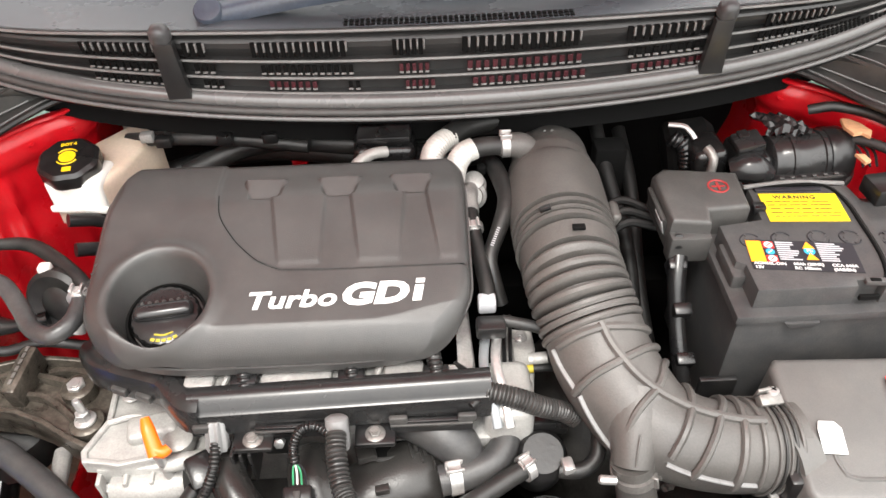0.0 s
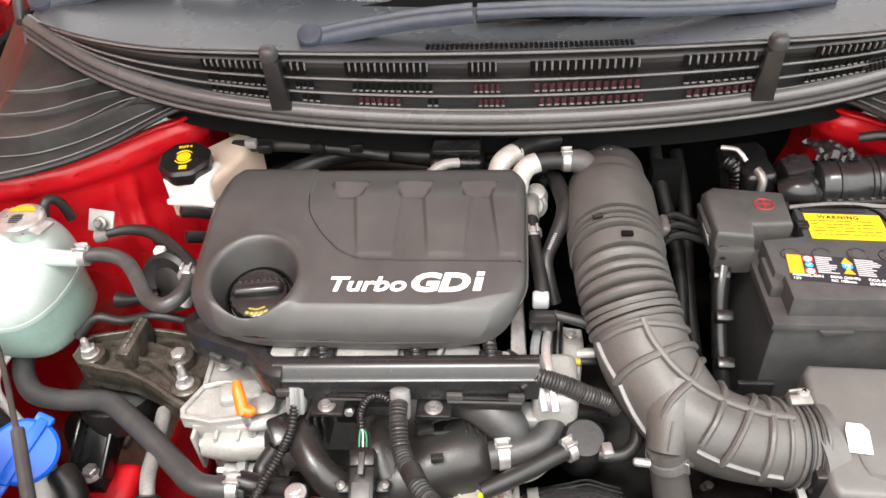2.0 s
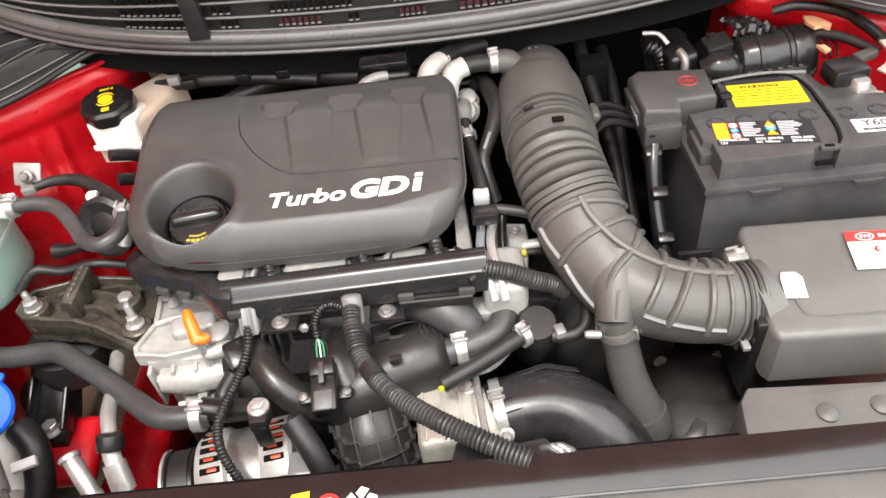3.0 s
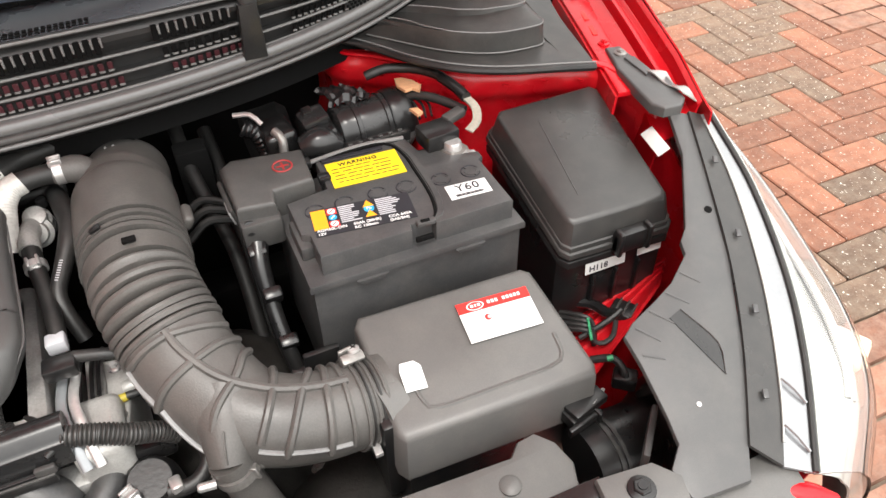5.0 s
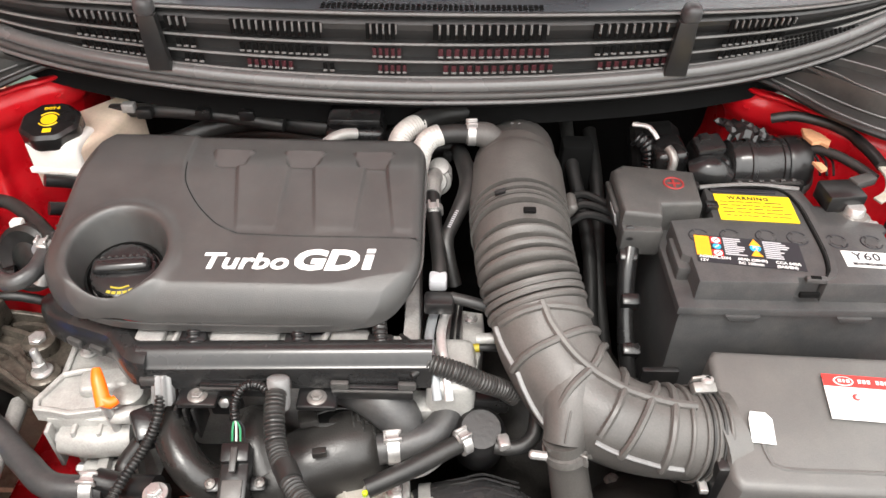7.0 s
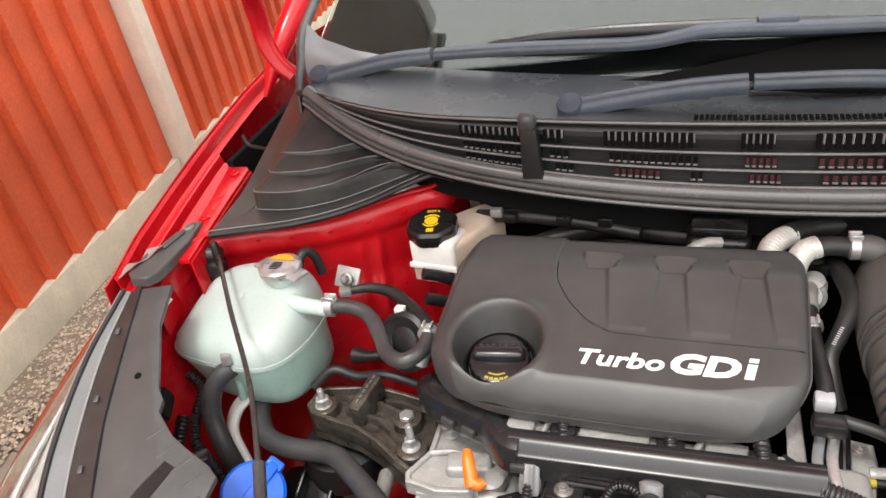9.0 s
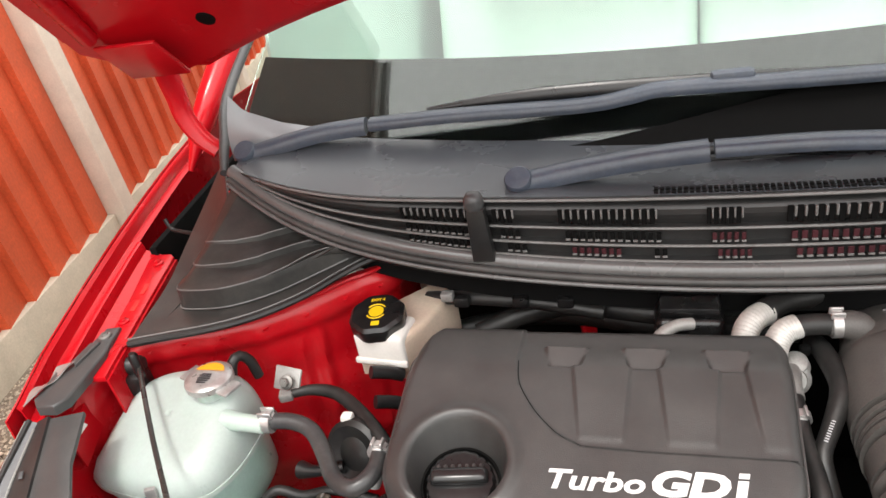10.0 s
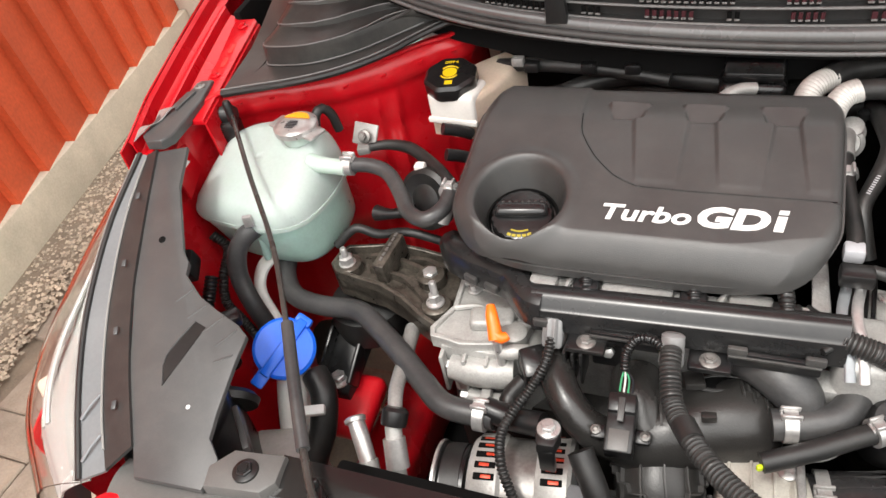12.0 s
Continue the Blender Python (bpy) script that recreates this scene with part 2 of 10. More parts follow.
# glass reflection over the dash is put into this lighter grey
DASH = material("reflection_grey_dashboard", (0.36, 0.37, 0.375), 0.6, spread=0.1, bump=0.4, fine=900)
# pale fill for guessed cabin parts, brightening the windscreen above the dash
HEADLINER = material("pale_cabin_fill", (0.54, 0.66, 0.60), 0.8, spread=0.05, bump=0.2)
HOUSEBRICK = material("brown_house_brick", (0.17, 0.095, 0.065), 0.85, spread=0.3, big=6, fine=60, bump=0.9, dust=0.2)


def glass_material(name, tint, rough=0.02):
    m = bpy.data.materials.new(name)
    m.use_nodes = True
    nt = m.node_tree
    b = nt.nodes["Principled BSDF"]
    b.inputs["Base Color"].default_value = (*tint, 1)
    b.inputs["Roughness"].default_value = rough
    b.inputs["IOR"].default_value = 1.45
    b.inputs["Transmission Weight"].default_value = 1.0
    return m


GLASS = glass_material("windscreen_glass", (0.88, 0.95, 0.92))
LENS = glass_material("clear_lamp_lens", (0.97, 0.97, 0.97), 0.04)


# ---- building tools ----
def smooth(e0, e1, x):
    t = min(1, max(0, (x - e0) / (e1 - e0)))
    return t * t * (3 - 2 * t)


def curve_points(ctrl, step=0.006):
    """A smooth line through control points, at even steps; with any further values carried along."""
    c = [np.array(p, float) for p in ctrl]
    c = [2 * c[0] - c[1]] + c + [2 * c[-1] - c[-2]]
    out = []
    for i in range(1, len(c) - 2):
        n = max(2, int(np.linalg.norm((c[i + 1] - c[i])[:3]) / step))
        for k in range(n):
            t = k / n
            out.append(0.5 * (2 * c[i] + (c[i + 1] - c[i - 1]) * t + (2 * c[i - 1] - 5 * c[i] + 4 * c[i + 1] - c[i + 2]) * t * t
                              + (3 * c[i] - c[i - 1] - 3 * c[i + 1] + c[i + 2]) * t ** 3))
    out.append(c[-2])
    return out


class Shape:
    """Vertices and faces of one mesh, gathered piece by piece."""

    def __init__(self):
        self.v, self.f = [], []

    def add(self, verts, faces, m=None):
        k = len(self.v)
        self.v += [tuple(m @ Vector(p)) if m else tuple(p) for p in verts]
        self.f += [tuple(i + k for i in f) for f in faces]
        return self

    def bm(self, b, m=None):
        b.verts.ensure_lookup_table()
        b.verts.index_update()
        self.add([v.co.copy() for v in b.verts], [[v.index for v in f.verts] for f in b.faces], m)
        b.free()
        return self

    def box(self, size, m=None, bevel=0.004, seg=2, taper=1.0, taper_y=None):
        """A box of that size with its base's middle at the origin; taper narrows its top."""
        b = bmesh.new()
        bmesh.ops.create_cube(b, size=1)
        ty = taper if taper_y is None else taper_y
        for v in b.verts:
            kx, ky = (taper, ty) if v.co.z > 0 else (1, 1)
            v.co = Vector((v.co.x * size[0] * kx, v.co.y * size[1] * ky, (v.co.z + 0.5) * size[2]))
        if bevel:
            bmesh.ops.bevel(b, geom=list(b.edges), offset=min(bevel, min(size) * 0.45), segments=seg, profile=0.5, affect="EDGES", clamp_overlap=True)
        return self.bm(b, m)

    def prism(self, outline, z0, z1, m=None, bevel=0.0, seg=2, slope=None, inset=0.0):
        """An outline raised from z0 to z1; slope(x, y) is added to the heights; inset draws the top in."""
        b = bmesh.new()
        cx, cy = np.mean(np.array(outline), 0)[:2]
        lo = [b.verts.new((x, y, z0)) for x, y in outline]
        hi = [b.verts.new((x + (cx - x) * inset, y + (cy - y) * inset, z1)) for x, y in outline]
        top = b.faces.new(hi)
        b.faces.new(lo[::-1])
        n = len(lo)
        for i in range(n):
            b.faces.new((lo[i], lo[(i + 1) % n], hi[(i + 1) % n], hi[i]))
        bmesh.ops.recalc_face_normals(b, faces=list(b.faces))
        if bevel:
            bmesh.ops.bevel(b, geom=list(top.edges), offset=bevel, segments=seg, profile=0.5, affect="EDGES", clamp_overlap=True)
        if slope:
            for v in b.verts:
                v.co.z += slope(v.co.x, v.co.y)
        return self.bm(b, m)

    def tube(self, ctrl, r, sides=14, step=0.006, ridge=None, caps=True, flat=1.0, m=None):
        """A round rod or hose along a smooth line. r: one radius or one for each control point; ridge: (pitch, depth) of its folds."""
        rs = [r] * len(ctrl) if np.isscalar(r) else r
        if ridge:
            step = min(step, ridge[0] / 5)
        pts = curve_points([(*p, q) for p, q in zip(ctrl, rs)], step)
        pos = [Vector(p[:3]) for p in pts]
        verts, faces, along = [], [], 0.0
        up = Vector((0, 0, 1))
        side = None
        for i, p in enumerate(pos):
            tan = (pos[min(i + 1, len(pos) - 1)] - pos[max(i - 1, 0)]).normalized()
            if side is None:
                side = tan.cross(up if abs(tan.z) < 0.9 else Vector((0, 1, 0))).normalized()
            side = (side - tan * side.dot(tan)).normalized()
            over = side.cross(tan).normalized()
            along += (p - pos[i - 1]).length if i else 0
            q = pts[i][3]
            if ridge:
                q += ridge[1] * (1 - 2 * (0.5 - 0.5 * math.sin(2 * math.pi * along / ridge[0])) ** 2.5)
            for k in range(sides):
                a = 2 * math.pi * k / sides
                verts.append(p + side * (q * math.cos(a)) + over * (q * flat * math.sin(a)))
        n = len(pos)
        for i in range(n - 1):
            for k in range(sides):
                a, b2 = i * sides + k, i * sides + (k + 1) % sides
                faces.append((a, b2, b2 + sides, a + sides))
        if caps:
            faces.append(tuple(range(sides))[::-1])
            faces.append(tuple(range((n - 1) * sides, n * sides)))
        return self.add(verts, faces, m)

    def lathe(self, profile, m=None, sides=24, flute=None):
        """A profile of (radius, height) turned about z; flute: (count, depth) of grip ridges."""
        verts, faces = [], []
        for r, z in profile:
            for k in range(sides):
                a = 2 * math.pi * k / sides
                q = r
                if flute and r > flute[2]:
                    q = r - flute[1] * (0.5 + 0.5 * math.cos(flute[0] * a))
                verts.append((q * math.cos(a), q * math.sin(a), z))
        n = len(profile)
        for i in range(n - 1):
            for k in range(sides):
                a, b2 = i * sides + k, i * sides + (k + 1) % sides
                faces.append((a, b2, b2 + sides, a + sides))
        faces.append(tuple(range(sides))[::-1])
        faces.append(tuple(range((n - 1) * sides, n * sides)))
        return self.add(verts, faces, m)

    def sweep(self, path, section, step=0.005, m=None):
        """A closed section of (across, up) points carried along a smooth line, kept upright."""
        pos = [Vector(p[:3]) for p in curve_points(path, step)]
        verts, faces, n = [], [], len(section)
        for i, p in enumerate(pos):
            tan = (pos[min(i + 1, len(pos) - 1)] - pos[max(i - 1, 0)]).normalized()
            side = tan.cross(Vector((0, 0, 1))).normalized()
            over = side.cross(tan)
            verts += [p + side * a + over * b2 for a, b2 in section]
        for i in range(len(pos) - 1):
            for k in range(n):
                a, b2 = i * n + k, i * n + (k + 1) % n
                faces.append((a, b2, b2 + n, a + n))
        faces += [tuple(range(n))[::-1], tuple(range((len(pos) - 1) * n, len(pos) * n))]
        return self.add(verts, faces, m)

    def ring_wall(self, outline, width, z0, z1, slope=None, m=None):
        """A standing wall along a closed outline, reaching inwards by width."""
        p = [np.array(q, float) for q in outline]
        n = len(p)
        area = sum(p[i][0] * p[(i + 1) % n][1] - p[(i + 1) % n][0] * p[i][1] for i in range(n))
        inner = []
        for i in range(n):
            a, b2 = p[i] - p[i - 1], p[(i + 1) % n] - p[i]
            na = np.array([-a[1], a[0]]) / np.linalg.norm(a)
            nb = np.array([-b2[1], b2[0]]) / np.linalg.norm(b2)
            w = na + nb
            w = w / max(0.4, float(np.dot(w, na)))
            inner.append(p[i] + w * width * (1 if area > 0 else -1))
        f = slope or (lambda x, y: 0.0)
        rings = [(p, z0), (p, z1 - 0.001), ([a * 0.8 + c * 0.2 for a, c in zip(p, inner)], z1), ([a * 0.2 + c * 0.8 for a, c in zip(p, inner)], z1), (inner, z1 - 0.001), (inner, z0)]
        verts = [(float(q[0]), float(q[1]), z + f(q[0], q[1])) for ring, z in rings for q in ring]
        faces = [(r * n + k, r * n + (k + 1) % n, ((r + 1) % 6) * n + (k + 1) % n, ((r + 1) % 6) * n + k) for r in range(6) for k in range(n)]
        return self.add(verts, faces, m)

    def sheet(self, fn, nu, nv, thick=0.003):
        """A curved sheet fn(u, v), u and v from 0 to 1, with thickness downwards along its normal."""
        g = [[Vector(fn(i / nu, j / nv)) for j in range(nv + 1)] for i in range(nu + 1)]
        k = []
        for i in range(nu + 1):
            for j in range(nv + 1):
                du = g[min(i + 1, nu)][j] - g[max(i - 1, 0)][j]
                dv = g[i][min(j + 1, nv)] - g[i][max(j - 1, 0)]
                nrm = du.cross(dv)
                nrm = nrm.normalized() if nrm.length > 1e-12 else Vector((0, 0, 1))
                k.append(g[i][j] - nrm * thick)
        top = [p for row in g for p in row]
        w = nv + 1
        N = len(top)
        faces = []
        for i in range(nu):
            for j in range(nv):
                a = i * w + j
                faces.append((a, a + w, a + w + 1, a + 1))
                faces.append((N + a, N + a + 1, N + a + w + 1, N + a + w))
        for i in range(nu):
            for j in (0, nv):
                a = i * w + j
                q = (a, N + a, N + a + w, a + w)
                faces.append(q if j == 0 else q[::-1])
        for j in range(nv):
            for i in (0, nu):
                a = i * w + j
                q = (a, a + 1, N + a + 1, N + a)
                faces.append(q if i == 0 else q[::-1])
        return self.add(top + k, faces)

    def mesh(self, name, mat, angle=38):
        me = bpy.data.meshes.new(name)
        me.from_pydata([tuple(p) for p in self.v], [], self.f)
        me.validate()
        b = bmesh.new()
        b.from_mesh(me)
        bmesh.ops.recalc_face_normals(b, faces=list(b.faces))
        b.to_mesh(me)
        b.free()
        for p in me.polygons:
            p.use_smooth = True
        me.set_sharp_from_angle(angle=radians(angle))
        me.materials.append(mat)
        return me


def thing(name, at, label, category, group="", kind=""):
    """An Empty at the base of a thing, which parents its parts."""
    e = new(name)
    e.empty_display_size = 0.02
    e.location = at
    return tagged(e, label, category, group, kind)


def part(name, shape, mat, parent, label="", angle=38):
    """One mesh under a thing or under a part."""
    ob = new(name, shape.mesh(name, mat, angle))
    ob.parent = parent
    if parent.type == "EMPTY":
        ob.matrix_parent_inverse = Matrix.Translation(-parent.location)
    if label:
        ob["label"] = label
    return ob


def single(name, shape, mat, label, category, group="", kind="", angle=38):
    """A thing that is one mesh."""
    return tagged(new(name, shape.mesh(name, mat, angle)), label, category, group, kind)


def letters(text, height, m, depth=0.0006, bold=0.0, shear=0.0, align="LEFT", space=1.0):
    """Writing as a mesh shape, in its own plane laid by m."""
    cu = bpy.data.curves.new("writing", "FONT")
    cu.body, cu.size, cu.extrude, cu.offset, cu.shear, cu.align_x, cu.space_character = text, height, depth, bold, shear, align, space
    cu.resolution_u = 3
    ob = bpy.data.objects.new("writing", cu)
    scene.collection.objects.link(ob)
    me = bpy.data.meshes.new_from_object(ob.evaluated_get(bpy.context.evaluated_depsgraph_get()))
    s = Shape().add([v.co for v in me.vertices], [tuple(p.vertices) for p in me.polygons], m)
    bpy.data.objects.remove(ob)
    bpy.data.curves.remove(cu)
    bpy.data.meshes.remove(me)
    return s


def plane_at(o, u, v):
    """The pose whose x axis lies along u and whose plane holds v."""
    u, v = Vector(u).normalized(), Vector(v)
    n = u.cross(v).normalized()
    w = n.cross(u)
    m = Matrix((u, w, n)).transposed().to_4x4()
    m.translation = Vector(o)
    return m


def hose(name, ctrl, r, mat, label, category="hose", **kw):
    return single(name, Shape().tube(ctrl, r, **kw), mat, label, category)


def bolt(at, parent, r=0.008, h=0.009, mat=None, normal=(0, 0, 1), name="bolt"):
    """A flanged hexagon bolt head."""
    s = Shape()
    m = Matrix.Translation(at) @ Vector((0, 0, 1)).rotation_difference(Vector(normal)).to_matrix().to_4x4()
    s.lathe([(r * 1.55, 0), (r * 1.5, 0.002), (r * 1.0, 0.0035)], m, 20)
    s.lathe([(r, 0.002), (r, h - 0.001), (r * 0.86, h)], m, 6)
    s.lathe([(r * 0.55, h - 0.0005), (r * 0.5, h + 0.001)], m, 14)
    return part(name, s, mat or STEEL, parent)


def clip_band(at, direction, r, parent, width=0.009, mat=None, ear=True, name="clamp", earside=(0, 0, 1)):
    """A spring band round a hose, with its ear."""
    s = Shape()
    d = Vector(direction).normalized()
    m = Matrix.Translation(at) @ Vector((0, 0, 1)).rotation_difference(d).to_matrix().to_4x4()
    s.lathe([(r + 0.0004, -width / 2), (r + 0.0018, -width / 2), (r + 0.0018, width / 2), (r + 0.0004, width / 2)], m, 24)
    if ear:
        e = Vector(earside)
        e = (e - d * e.dot(d)).normalized()
        o = Vector(at) + e * (r + 0.003)
        k = plane_at(o, d, d.cross(e))
        for q in (-1, 1):
            s.box((width * 1.5, 0.003, 0.009), k @ pose(0, q * 0.005, -0.002), 0.0008, 1)
            s.box((0.003, 0.012, 0.003), k @ pose(q * width * 0.65, 0, 0.004), 0.0008, 1)
    return part(name, s, mat or STEEL, parent)

# ---- ground and surroundings ----
GZ = 0.03
ground = single("ground", Shape().box((900, 900, 0.02), pose(0, 0, GZ - 0.034), 0), JOINT, "sandy bed under the paving of the drive", "ground", kind="structure")
# grey road surface past the edge of the drive
ROAD_X = 3.02
road = single("road", Shape().box((60, 120, 0.012), pose(ROAD_X + 30.0, 20, GZ - 0.014), 0), ASPHALT, "grey smooth road surface beside the block paving", "road", kind="structure")


# ---- car body ----
CX = -0.022          # the car's middle line
WING_Y = [0.52, 0.62, 0.72, 0.83, 0.95, 1.05, 1.25, 1.6]
WING_X = [0.768, 0.801, 0.824, 0.847, 0.868, 0.884, 0.905, 0.915]


def fender_edge(y):
    """Half width of the bonnet opening along the wing's top edge."""
    return float(np.interp(y, WING_Y, WING_X))


def edge_z(y):
    return 0.778 + 0.10 * (y - 0.5) + 0.02 * math.sin(max(0, (y - 0.5)) * 2)


def lamp_z(y):
    return 0.735 + 0.30 * (y - 0.42)


car = thing("hatchback_car", (0, 1.6, GZ), "red hatchback with its bonnet open, standing on block paving", "car")


def wing_outer(s):
    def fn(u, v):
        y = 0.515 + u * 1.0
        e, z = fender_edge(min(y, 1.30)), edge_z(min(y, 1.25))
        a = v * 1.5
        w = 0.004 + 0.026 * min(1, (y - 0.515) / 0.35)
        return (CX + s * (e + w * math.sin(a) ** 0.9), y + 0.03 * v * max(0, 0.6 - y), z + 0.002 - 0.20 * (1 - math.cos(a)) - 0.10 * v * v)
    return fn


def gutter(s, y0=0.535, y1=0.868, n=9):
    # section from the wing's edge down into the channel, with a pressed bead, then under the rail
    sec = [(0.0, 0.0), (-0.004, -0.004), (-0.007, -0.020), (-0.016, -0.026), (-0.019, -0.022), (-0.023, -0.022), (-0.027, -0.036), (-0.050, -0.044), (-0.056, -0.085)][:n]

    def fn(u, v):
        y = y0 + u * (y1 - y0)
        k = v * (len(sec) - 1)
        i = min(int(k), len(sec) - 2)
        f = k - i
        dx = sec[i][0] * (1 - f) + sec[i + 1][0] * f
        dz = sec[i][1] * (1 - f) + sec[i + 1][1] * f
        return (CX + s * (fender_edge(y) + dx), y, edge_z(y) + dz)
    return fn


# plan line of the inner wing, from the lamp round the strut tower to the scuttle
TOWER = [(0.725, 0.20), (0.740, 0.36), (0.742, 0.50), (0.738, 0.615), (0.722, 0.672), (0.672, 0.700), (0.61, 0.718), (0.555, 0.745), (0.51, 0.782), (0.472, 0.822), (0.440, 0.850), (0.435, 0.93)]
tower_line = curve_points([(x, y, 0.0) for x, y in TOWER], 0.008)
for s in (-1, 1):
    part("front_wing", Shape().sheet(wing_outer(s), 40, 12, 0.002 * s), RED, car, "glossy red front wing")
    part("wing_channel", Shape().sheet(gutter(s), 30, 24, 0.002 * -s), RED, car, "red channel along the bonnet opening", 25)
    part("wing_lip", Shape().sheet(gutter(s, 0.868, 1.16, 4), 16, 8, 0.002 * -s), RED, car, "", 25)
    # inner rail with its bright flange, bolts and slots
    rail = Shape()
    ro = [(0.704, 0.600), (0.738, 0.596), (0.747, 0.655), (0.772, 0.745), (0.806, 0.846), (0.800, 0.856), (0.775, 0.858), (0.766, 0.850), (0.742, 0.750), (0.718, 0.655)]
    rail.prism([(CX + s * x, y) for x, y in ro], 0.786, 0.792, bevel=0.002, slope=lambda x, y: 0.06 * (y - 0.85))
    rp = part("wing_rail", rail, RED, car, "red upper rail with slots and bolts", 30)
    fold = Shape()
    fold.sheet(lambda u, v, s=s: (CX + s * (np.interp(0.60 + 0.25 * u, [0.60, 0.655, 0.75, 0.85], [0.704, 0.718, 0.742, 0.766]) - 0.004 * v), 0.60 + 0.25 * u, 0.787 + 0.06 * (0.25 * u - 0.25) - 0.055 * v), 12, 3, 0.003 * -s)
    part("rail_flange", fold, RED_IN, car)
    for y, x in ((0.832, 0.781), (0.700, 0.748)):
        bolt((CX + s * x, y, 0.792 + 0.06 * (y - 0.85)), rp, 0.0050, 0.006, RED)
    for y, x in ((0.772, 0.764), (0.735, 0.754)):
        part("slot", Shape().box((0.007, 0.026, 0.0016), pose(CX + s * x, y, 0.7912 + 0.06 * (y - 0.85), 0, 0, -s * 17), 0.0006, 1), LRED, rp)

    # inner wing: bay side and strut tower wall in one pressing, with upright beads
    def inner(u, v, s=s):
        i = u * (len(tower_line) - 1)
        k = min(int(i), len(tower_line) - 2)
        q = tower_line[k] + (tower_line[k + 1] - tower_line[k]) * (i - k)
        nx = tower_line[k + 1] - tower_line[k]
        nx = nx / np.linalg.norm(nx)
        x, y = float(q[0]), float(q[1])
        top = min(0.780, lamp_z(y) - 0.035) if y < 0.56 and x > 0.70 else 0.780
        top = min(top, 0.700 + 0.6 * max(0, y - 0.49)) if x > 0.70 else top
        deep = (0.030 + 0.09 * smooth(0.66, 0.50, y)) * v ** 1.4
        ledge = 0.014 * smooth(0.0, 0.035, v) - 0.010 * smooth(0.075, 0.12, v) + 0.010 * smooth(0.22, 0.34, v) - 0.012 * smooth(0.52, 0.64, v)
        beads = 0.0060 * math.exp(-((u - 0.800 + 0.05 * v) / 0.008) ** 2) * smooth(0.08, 0.14, v) + 0.0045 * math.exp(-((u - 0.770 + 0.05 * v) / 0.006) ** 2) * smooth(0.10, 0.16, v)
        press = -0.012 * math.exp(-((v - 0.40) / 0.14) ** 2) * smooth(0.46, 0.52, u) * smooth(0.74, 0.66, u)
        out = deep + ledge * (smooth(0.42, 0.52, u)) + beads + press + 0.002 * math.sin(u * 46) ** 8 * (v > 0.05)
        x += float(nx[1]) * -out * (1 if y < 0.6 else 1.0)
        y += float(nx[0]) * out
        return (CX + s * x, y, top - (top - 0.34) * v)
    part("inner_wing", Shape().sheet(inner, 180, 70, 0.003 * s), RED_IN, car, "red painted inner wing and strut tower", 50)
    # welded seam and bolts on the tower wall
    for k in range(7):
        q = inner(0.56 + 0.055 * k, 0.052)
        part("spot_weld", Shape().lathe([(0.0042, 0), (0.0040, 0.0008), (0.0022, 0.0003)], pose(q[0], q[1], q[2] + 0.0012, 18), 12), RED_IN, car)
    # turned-over lip along the top of the tower, below the corner cover
    part("tower_lip", Shape().tube([(CX + s * (float(q[0]) - 0.004), float(q[1]) - 0.006, 0.779) for q in tower_line[52:-4:4]], 0.006, 8, 0.02, flat=0.5), RED_IN, car)
    # chassis leg low beside the engine
    leg = Shape().box((0.085, 0.75, 0.10), pose(s * 0.515, 0.40, 0.215), 0.02, 3)
    part("chassis_leg", leg, RED_IN, car)
    if s > 0:
        a, b2, c, d = (Vector(p) for p in [(0.5414, 0.4737, 0.5750), (0.7120, 0.4937, 0.6000), (0.6451, 0.4309, 0.6000), (0.5130, 0.3644, 0.5650)])

        def rail_fn(u, v):
            p = a.lerp(b2, u).lerp(d.lerp(c, u), v)
            return (p.x, p.y, p.z + 0.03 * v + 0.003 * sum(math.exp(-((v - k) / 0.03) ** 2) for k in (0.25, 0.42, 0.62)))
        part("rail_top", Shape().sheet(rail_fn, 12, 60, -0.004), RED_IN, car, "red top of the inner rail with pressed beads", 40)
    # windscreen pillar
    ap = Shape().tube([(CX + s * 0.835, 1.04, 0.845), (CX + s * 0.805, 1.12, 0.945), (CX + s * 0.755, 1.45, 1.17), (CX + s * 0.675, 1.80, 1.36)], [0.004, 0.024, 0.032, 0.036], 12, 0.03)
    part("windscreen_pillar", ap, RED, car)
    ed = Shape().tube([(CX + s * 0.668, 0.895, 0.900), (CX + s * 0.690, 0.95, 0.925), (CX + s * 0.722, 1.06, 0.978), (CX + s * 0.705, 1.32, 1.12), (CX + s * 0.645, 1.70, 1.33)], [0.006, 0.008, 0.008, 0.007, 0.006], 10, 0.02)
    part("pillar_seal", ed, COWLTOP, car, "grey seal along the windscreen edge")
    # hole between wing and scuttle, with the lower rail in it; near-black sheets add its shade
    part("cavity_floor_shade", Shape().box((0.20, 0.50, 0.02), pose(CX + s * 0.83, 1.08, 0.62), 0.004), DARK, car)
    part("cavity_wall_shade", Shape().box((0.012, 0.46, 0.20), pose(CX + s * 0.846, 1.09, 0.60, 0, 0, -s * 9), 0.003), DARK, car)
    part("lower_rail", Shape().tube([(CX + s * 0.750, 0.80, 0.742), (CX + s * 0.762, 0.92, 0.768), (CX + s * 0.768, 1.04, 0.80)], 0.013, 10, 0.02, flat=0.6), RED_IN, car)
    wire = Shape().tube([(CX + s * 0.735, 0.880, 0.812), (CX + s * 0.765, 0.885, 0.814), (CX + s * 0.786, 0.890, 0.817), (CX + s * 0.794, 0.893, 0.832)], 0.0032, 8, 0.004)
    if s < 0:
        part("hook", wire, PLASTIC, car)
    # door and body side behind the wing
    side = Shape()

